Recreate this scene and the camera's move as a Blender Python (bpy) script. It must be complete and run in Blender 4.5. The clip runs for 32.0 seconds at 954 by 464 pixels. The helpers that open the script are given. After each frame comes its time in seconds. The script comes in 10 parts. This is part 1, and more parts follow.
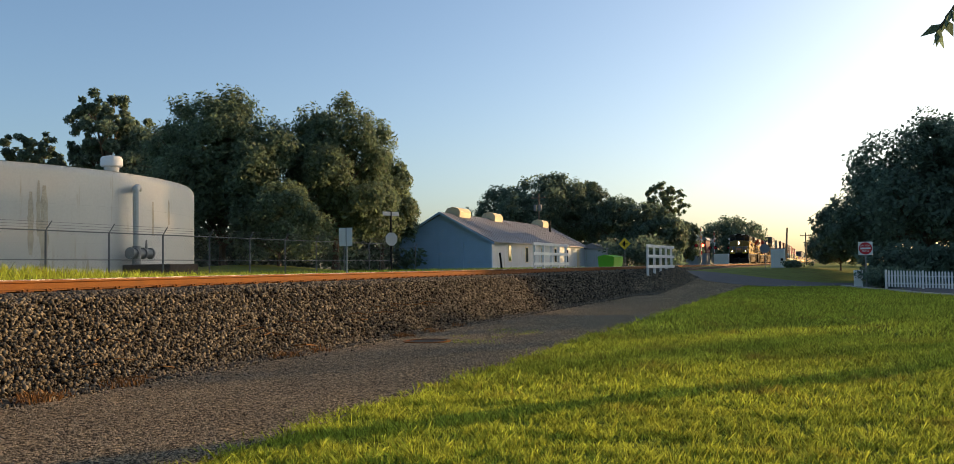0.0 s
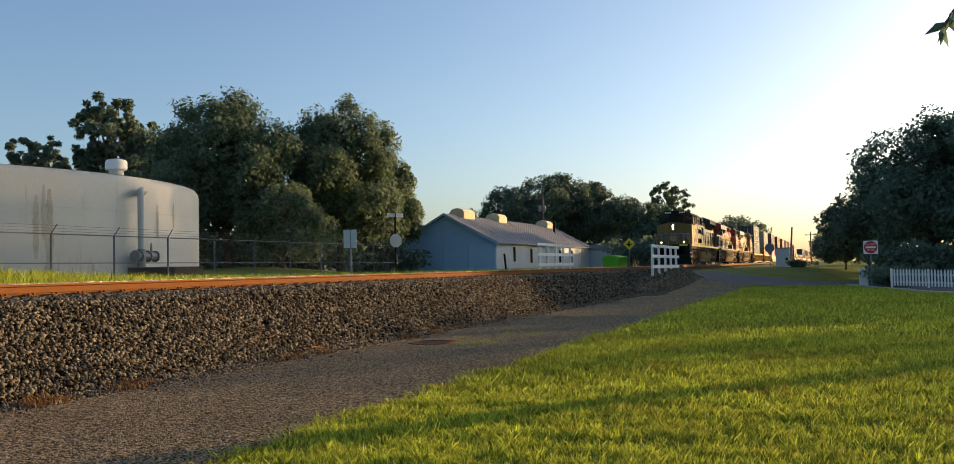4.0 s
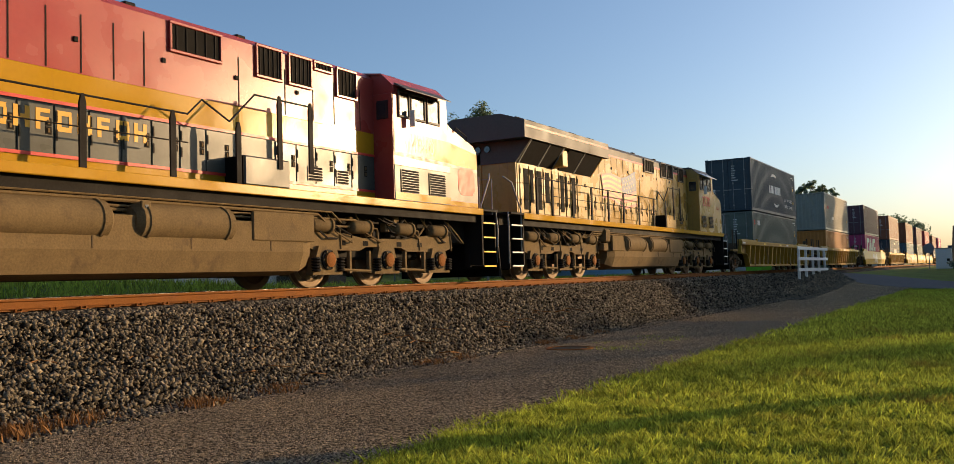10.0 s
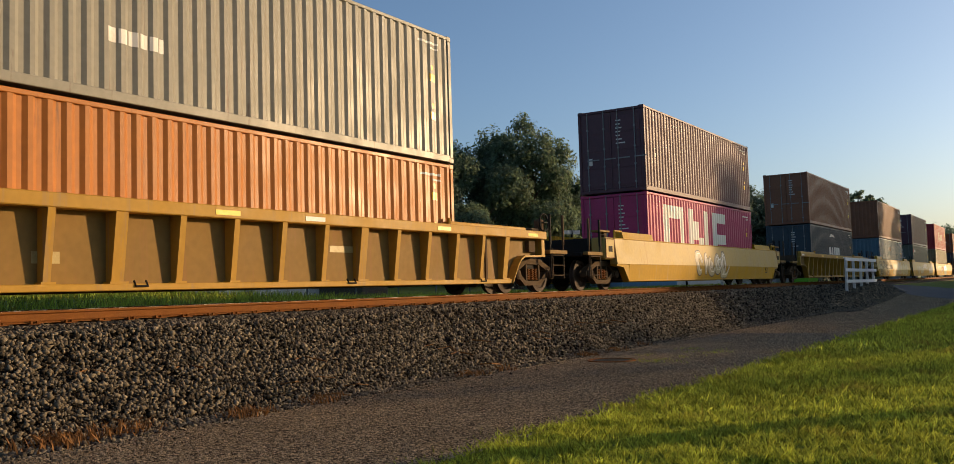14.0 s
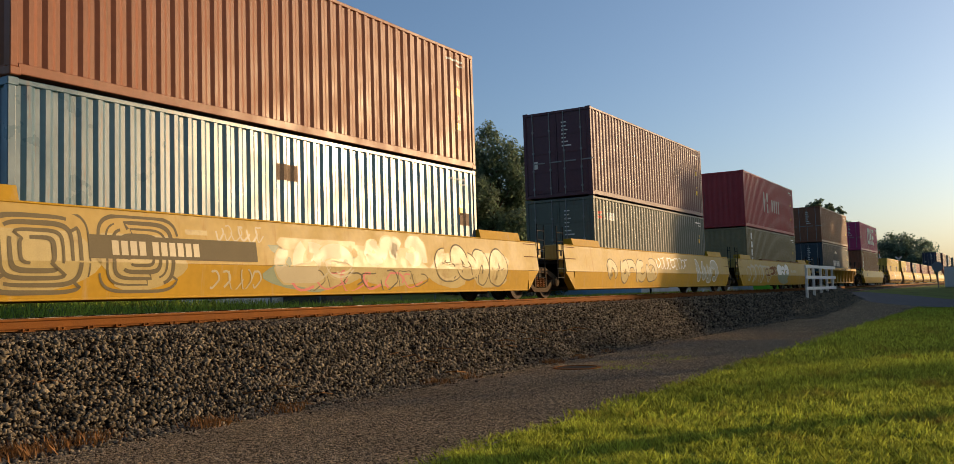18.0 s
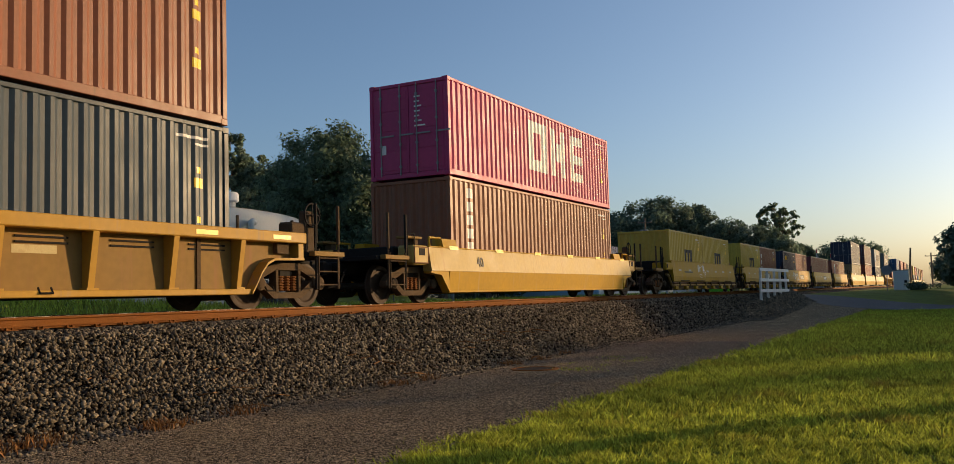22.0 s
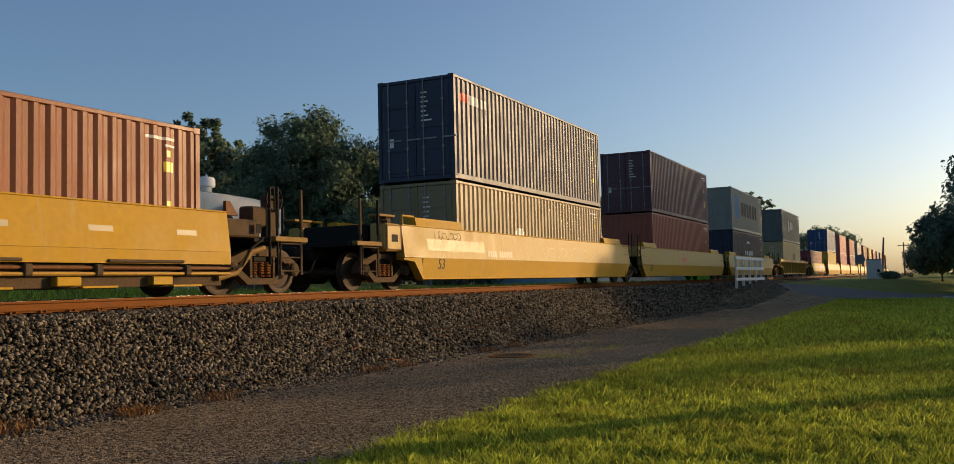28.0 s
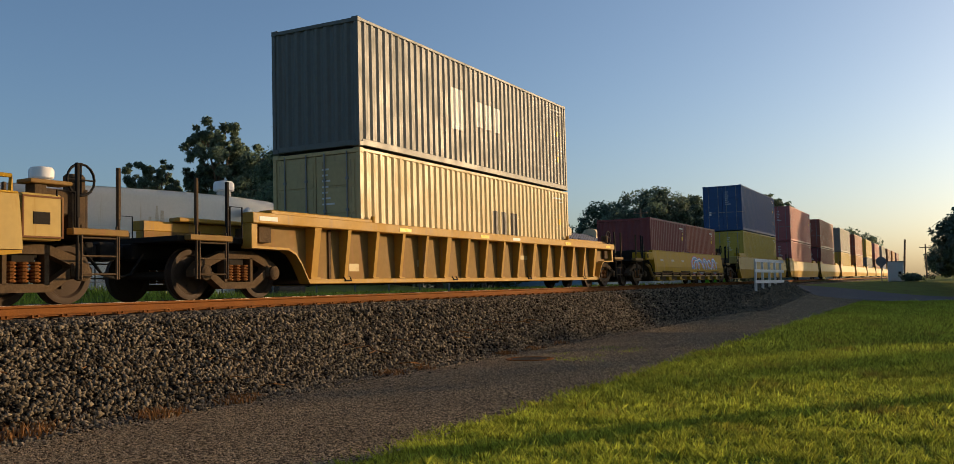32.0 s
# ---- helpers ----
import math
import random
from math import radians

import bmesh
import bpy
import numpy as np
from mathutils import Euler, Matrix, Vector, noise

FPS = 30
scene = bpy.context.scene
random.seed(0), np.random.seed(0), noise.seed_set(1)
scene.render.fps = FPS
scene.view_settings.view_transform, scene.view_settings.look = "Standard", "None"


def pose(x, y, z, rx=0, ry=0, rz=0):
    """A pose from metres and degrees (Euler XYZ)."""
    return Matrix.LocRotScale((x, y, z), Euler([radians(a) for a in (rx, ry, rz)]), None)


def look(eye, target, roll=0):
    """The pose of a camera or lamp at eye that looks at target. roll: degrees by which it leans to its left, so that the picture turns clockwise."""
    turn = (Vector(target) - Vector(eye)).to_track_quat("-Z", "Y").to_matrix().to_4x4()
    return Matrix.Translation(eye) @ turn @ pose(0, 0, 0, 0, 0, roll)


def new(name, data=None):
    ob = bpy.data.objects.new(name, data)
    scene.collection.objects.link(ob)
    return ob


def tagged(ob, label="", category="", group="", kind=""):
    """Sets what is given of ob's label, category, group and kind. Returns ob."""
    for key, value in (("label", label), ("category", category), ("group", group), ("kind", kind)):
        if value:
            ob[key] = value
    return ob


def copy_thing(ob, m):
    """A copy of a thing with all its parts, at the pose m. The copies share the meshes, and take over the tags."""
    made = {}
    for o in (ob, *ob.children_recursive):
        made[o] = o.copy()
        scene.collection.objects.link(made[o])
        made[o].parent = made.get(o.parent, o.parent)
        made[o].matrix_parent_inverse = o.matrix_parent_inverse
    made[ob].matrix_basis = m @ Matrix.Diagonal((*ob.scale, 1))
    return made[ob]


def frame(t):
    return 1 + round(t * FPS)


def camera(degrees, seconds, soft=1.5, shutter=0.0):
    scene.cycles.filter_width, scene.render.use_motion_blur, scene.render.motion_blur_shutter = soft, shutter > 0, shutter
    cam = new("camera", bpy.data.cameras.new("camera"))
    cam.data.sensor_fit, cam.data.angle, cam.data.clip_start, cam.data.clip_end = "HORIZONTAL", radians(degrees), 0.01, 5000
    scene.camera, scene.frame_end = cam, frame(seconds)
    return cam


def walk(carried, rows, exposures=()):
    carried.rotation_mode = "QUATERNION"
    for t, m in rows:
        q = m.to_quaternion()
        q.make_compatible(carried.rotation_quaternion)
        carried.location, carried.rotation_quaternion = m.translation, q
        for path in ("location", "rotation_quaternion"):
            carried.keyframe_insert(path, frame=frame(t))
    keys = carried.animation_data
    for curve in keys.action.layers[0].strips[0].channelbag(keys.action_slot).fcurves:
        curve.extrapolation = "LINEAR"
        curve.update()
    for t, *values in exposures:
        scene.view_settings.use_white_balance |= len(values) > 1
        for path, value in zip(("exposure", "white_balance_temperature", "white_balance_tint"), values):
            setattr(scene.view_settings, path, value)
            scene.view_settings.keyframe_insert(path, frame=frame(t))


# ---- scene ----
import functools

# ---- camera: held by a standing person, turning only
cam = camera(56.0, 32.0, 0.6)


def aim(yaw, pitch):
    """A point seen from the eye at yaw degrees to the left of +y and pitch degrees up."""
    a, b = radians(yaw), radians(pitch)
    return (-math.sin(a) * math.cos(b), math.cos(a) * math.cos(b), 1.55 + math.sin(b))


PATH = [
    (0, look((0, 0, 1.55), aim(21.12, 2.25), -0.87)),
    (0.5, look((0, 0, 1.55), aim(21.06, 2.25), -0.87)),
    (1, look((0, 0, 1.55), aim(21.08, 2.25), -0.86)),
    (1.5, look((0, 0, 1.55), aim(21.06, 2.25), -0.85)),
    (2, look((0, 0, 1.55), aim(21.09, 2.27), -0.89)),
    (2.5, look((0, 0, 1.55), aim(21.11, 2.30), -0.91)),
    (4.5, look((0, 0, 1.55), aim(21.77, 2.35), -1.56)),
    (5, look((0, 0, 1.55), aim(22.63, 2.38), -1.59)),
    (5.5, look((0, 0, 1.55), aim(22.87, 2.39), -1.59)),
    (6, look((0, 0, 1.55), aim(24.01, 2.44), -1.57)),
    (6.5, look((0, 0, 1.55), aim(25.05, 2.50), -1.51)),
    (7, look((0, 0, 1.55), aim(25.21, 2.56), -1.54)),
    (7.5, look((0, 0, 1.55), aim(26.80, 2.61), -1.48)),
    (8, look((0, 0, 1.55), aim(29.01, 2.69), -1.50)),
    (8.5, look((0, 0, 1.55), aim(29.20, 2.73), -1.60)),
    (9, look((0, 0, 1.55), aim(29.39, 2.71), -1.69)),
    (9.5, look((0, 0, 1.55), aim(29.78, 2.77), -1.77)),
    (10, look((0, 0, 1.55), aim(30.03, 2.90), -1.75)),
    (10.5, look((0, 0, 1.55), aim(30.40, 2.96), -1.65)),
    (11, look((0, 0, 1.55), aim(31.07, 3.05), -1.49)),
    (11.5, look((0, 0, 1.55), aim(31.55, 3.14), -1.59)),
    (12, look((0, 0, 1.55), aim(31.83, 3.17), -1.62)),
    (12.5, look((0, 0, 1.55), aim(32.07, 3.23), -1.67)),
    (13, look((0, 0, 1.55), aim(32.29, 3.35), -1.70)),
    (13.5, look((0, 0, 1.55), aim(32.46, 3.54), -1.70)),
    (15.5, look((0, 0, 1.55), aim(32.99, 4.03), -1.70)),
    (16, look((0, 0, 1.55), aim(32.95, 4.14), -1.67)),
    (16.5, look((0, 0, 1.55), aim(32.92, 4.23), -1.60)),
    (17, look((0, 0, 1.55), aim(31.94, 4.17), -1.73)),
    (17.5, look((0, 0, 1.55), aim(30.43, 4.15), -1.77)),
    (18, look((0, 0, 1.55), aim(30.41, 4.13), -1.83)),
    (18.5, look((0, 0, 1.55), aim(30.36, 4.17), -1.85)),
    (19, look((0, 0, 1.55), aim(30.17, 4.19), -1.91)),
    (19.5, look((0, 0, 1.55), aim(29.32, 4.15), -1.93)),
    (20, look((0, 0, 1.55), aim(28.72, 4.14), -1.85)),
    (20.5, look((0, 0, 1.55), aim(28.05, 4.10), -1.79)),
    (21, look((0, 0, 1.55), aim(28.08, 4.15), -1.79)),
    (21.5, look((0, 0, 1.55), aim(27.97, 4.14), -1.75)),
    (22, look((0, 0, 1.55), aim(27.79, 4.14), -1.65)),
    (22.5, look((0, 0, 1.55), aim(27.68, 4.11), -1.71)),
    (23, look((0, 0, 1.55), aim(26.39, 4.11), -1.70)),
    (23.5, look((0, 0, 1.55), aim(26.21, 4.11), -1.60)),
    (24, look((0, 0, 1.55), aim(26.17, 4.07), -1.57)),
    (24.5, look((0, 0, 1.55), aim(26.08, 3.88), -1.44)),
    (25, look((0, 0, 1.55), aim(26.07, 3.75), -1.27)),
    (25.5, look((0, 0, 1.55), aim(26.12, 3.59), -1.20)),
    (27.5, look((0, 0, 1.55), aim(26.33, 3.32), -1.37)),
    (28, look((0, 0, 1.55), aim(26.41, 3.28), -1.38)),
    (28.5, look((0, 0, 1.55), aim(26.58, 3.33), -1.41)),
    (29, look((0, 0, 1.55), aim(26.73, 3.34), -1.41)),
    (29.5, look((0, 0, 1.55), aim(26.85, 3.37), -1.48)),
    (30, look((0, 0, 1.55), aim(26.97, 3.38), -1.51)),
    (30.5, look((0, 0, 1.55), aim(27.10, 3.40), -1.47)),
    (31, look((0, 0, 1.55), aim(27.24, 3.43), -1.45)),
    (31.5, look((0, 0, 1.55), aim(27.38, 3.48), -1.42)),
    (32, look((0, 0, 1.55), aim(27.53, 3.50), -1.47)),
]
EXPOSE = [(0, 1.45, 6850, 10), (6.5, 1.45, 6850, 10), (8, 1.36, 7150, 10), (8.5, 1.10, 7050, 10), (9, 1.08, 6900, 10), (9.5, 1.45, 6700, 10), (10, 1.25, 6450, 10), (10.5, 1.05, 6400, 10), (11, 1.25, 6300, 10), (11.5, 1.05, 6300, 10), (12.3, 0.98, 6400, 10), (13, 0.96, 6400, 10), (16, 1.02, 6450, 10), (18, 0.96, 6450, 10), (20, 0.89, 6450, 10), (32, 0.87, 6500, 10)]
walk(cam, PATH, EXPOSE)

# ---- world, sun, exposure
SUN_AZ, SUN_EL = 38.5, 8.8   # degrees to the right of +y, degrees up
world = bpy.data.worlds.new("sky")
scene.world = world
world.use_nodes = True
wn = world.node_tree.nodes
sky = wn.new("ShaderNodeTexSky")
sky.sky_type, sky.sun_disc = "NISHITA", False
sky.sun_elevation, sky.sun_rotation = radians(SUN_EL), radians(SUN_AZ)
sky.air_density, sky.dust_density, sky.ozone_density = 0.8, 2.2, 2.4
wn["Background"].inputs["Strength"].default_value = 0.096
world.node_tree.links.new(sky.outputs["Color"], wn["Background"].inputs["Color"])

sun = new("sun", bpy.data.lights.new("sun", "SUN"))
sun.data.energy, sun.data.angle, sun.data.color = 2.65, radians(0.6), (1.0, 0.66, 0.34)
a, b = radians(SUN_AZ), radians(SUN_EL)
sun.matrix_world = look((0, 0, 60), (-math.sin(a) * math.cos(b), -math.cos(a) * math.cos(b), 60 - math.sin(b)))
scene.view_settings.exposure = 0.83

# ---- materials
def material(name, color, rough=0.6, metal=0.0, vary=0.12, scale=6.0, fine=60.0, bump=0.15, stain=None,
             stain_amount=0.0, stain_scale=1.2, streak=False, per_object=0.0, island=0.0, spec=0.22, bump_dist=0.02,
             glow=0.0, through_light=0.0, cells=0.0, cell_scale=40.0):
    """A surface with a base colour that varies at two scales, stains of a second colour, and fine relief."""
    m = bpy.data.materials.new(name)
    m.use_nodes = True
    nt = m.node_tree
    n, l = nt.nodes, nt.links
    bsdf = n["Principled BSDF"]
    tc = n.new("ShaderNodeTexCoord")
    at = n.new("ShaderNodeMapping")
    l.new(tc.outputs["Object"], at.inputs["Vector"])
    big = n.new("ShaderNodeTexNoise")
    big.inputs["Scale"].default_value, big.inputs["Detail"].default_value = scale, 5
    l.new(at.outputs["Vector"], big.inputs["Vector"])
    small = n.new("ShaderNodeTexNoise")
    small.inputs["Scale"].default_value, small.inputs["Detail"].default_value = fine, 3
    l.new(at.outputs["Vector"], small.inputs["Vector"])
    both = n.new("ShaderNodeMath")
    both.operation = "ADD"
    l.new(big.outputs["Fac"], both.inputs[0])
    l.new(small.outputs["Fac"], both.inputs[1])
    span = n.new("ShaderNodeMapRange")
    span.inputs["From Min"].default_value, span.inputs["From Max"].default_value = 0.6, 1.4
    span.inputs["To Min"].default_value, span.inputs["To Max"].default_value = 1 - vary, 1 + vary
    l.new(both.outputs[0], span.inputs["Value"])
    value = span.outputs["Result"]
    for amount, source in ((per_object, "o"), (island, "i")):
        if amount:
            if source == "o":
                r = n.new("ShaderNodeObjectInfo").outputs["Random"]
            else:
                r = n.new("ShaderNodeNewGeometry").outputs["Random Per Island"]
            mr = n.new("ShaderNodeMapRange")
            mr.inputs["To Min"].default_value, mr.inputs["To Max"].default_value = 1 - amount, 1 + amount
            l.new(r, mr.inputs["Value"])
            mul = n.new("ShaderNodeMath")
            mul.operation = "MULTIPLY"
            l.new(value, mul.inputs[0])
            l.new(mr.outputs["Result"], mul.inputs[1])
            value = mul.outputs[0]
    if cells:
        vo = n.new("ShaderNodeTexVoronoi")
        vo.inputs["Scale"].default_value = cell_scale
        l.new(at.outputs["Vector"], vo.inputs["Vector"])
        sep = n.new("ShaderNodeSeparateColor")
        l.new(vo.outputs["Color"], sep.inputs["Color"])
        pw = n.new("ShaderNodeMath")
        pw.operation = "POWER"
        l.new(sep.outputs[0], pw.inputs[0])
        pw.inputs[1].default_value = 2.2
        mr = n.new("ShaderNodeMapRange")
        mr.inputs["To Min"].default_value, mr.inputs["To Max"].default_value = 1 - 0.45 * cells, 1 + cells
        l.new(pw.outputs[0], mr.inputs["Value"])
        mul = n.new("ShaderNodeMath")
        mul.operation = "MULTIPLY"
        l.new(value, mul.inputs[0])
        l.new(mr.outputs["Result"], mul.inputs[1])
        value = mul.outputs[0]
    tint = n.new("ShaderNodeVectorMath")
    tint.operation = "SCALE"
    tint.inputs[0].default_value = color
    l.new(value, tint.inputs["Scale"])
    out = tint.outputs["Vector"]
    if stain and stain_amount:
        st = n.new("ShaderNodeTexNoise")
        st.inputs["Scale"].default_value, st.inputs["Detail"].default_value = stain_scale, 8
        st.inputs["Roughness"].default_value = 0.65
        if streak:
            sm = n.new("ShaderNodeMapping")
            sm.inputs["Scale"].default_value = (4, 4, 0.35)
            l.new(tc.outputs["Object"], sm.inputs["Vector"])
            l.new(sm.outputs["Vector"], st.inputs["Vector"])
        else:
            l.new(at.outputs["Vector"], st.inputs["Vector"])
        cut = n.new("ShaderNodeMapRange")
        mid = 0.68 - 0.3 * stain_amount
        cut.inputs["From Min"].default_value, cut.inputs["From Max"].default_value = mid, mid + 0.16
        l.new(st.outputs["Fac"], cut.inputs["Value"])
        mix = n.new("ShaderNodeMix")
        mix.data_type = "RGBA"
        l.new(cut.outputs["Result"], mix.inputs["Factor"])
        l.new(out, mix.inputs["A"])
        mix.inputs["B"].default_value = (*stain, 1)
        out = mix.outputs["Result"]
    l.new(out, bsdf.inputs["Base Color"])
    rr = n.new("ShaderNodeMapRange")
    rr.inputs["From Min"].default_value, rr.inputs["From Max"].default_value = 0.3, 0.7
    rr.inputs["To Min"].default_value, rr.inputs["To Max"].default_value = max(rough - 0.08, 0.03), min(rough + 0.1, 1)
    l.new(big.outputs["Fac"], rr.inputs["Value"])
    l.new(rr.outputs["Result"], bsdf.inputs["Roughness"])
    bsdf.inputs["Metallic"].default_value = metal
    bsdf.inputs["Specular IOR Level"].default_value = spec
    relief = both.outputs[0]
    if cells:
        ad = n.new("ShaderNodeMath")
        ad.operation = "SUBTRACT"
        l.new(relief, ad.inputs[0])
        l.new(vo.outputs["Distance"], ad.inputs[1])
        relief = ad.outputs[0]
    if bump:
        bp = n.new("ShaderNodeBump")
        bp.inputs["Strength"].default_value, bp.inputs["Distance"].default_value = bump, bump_dist
        l.new(relief, bp.inputs["Height"])
        l.new(bp.outputs["Normal"], bsdf.inputs["Normal"])
    if glow:
        bsdf.inputs["Emission Color"].default_value = (*color, 1)
        bsdf.inputs["Emission Strength"].default_value = glow
    if through_light:
        tr = n.new("ShaderNodeBsdfTranslucent")
        l.new(out, tr.inputs["Color"])
        mx = n.new("ShaderNodeMixShader")
        mx.inputs[0].default_value = through_light
        l.new(bsdf.outputs[0], mx.inputs[1])
        l.new(tr.outputs[0], mx.inputs[2])
        l.new(mx.outputs[0], n["Material Output"].inputs["Surface"])
    return m


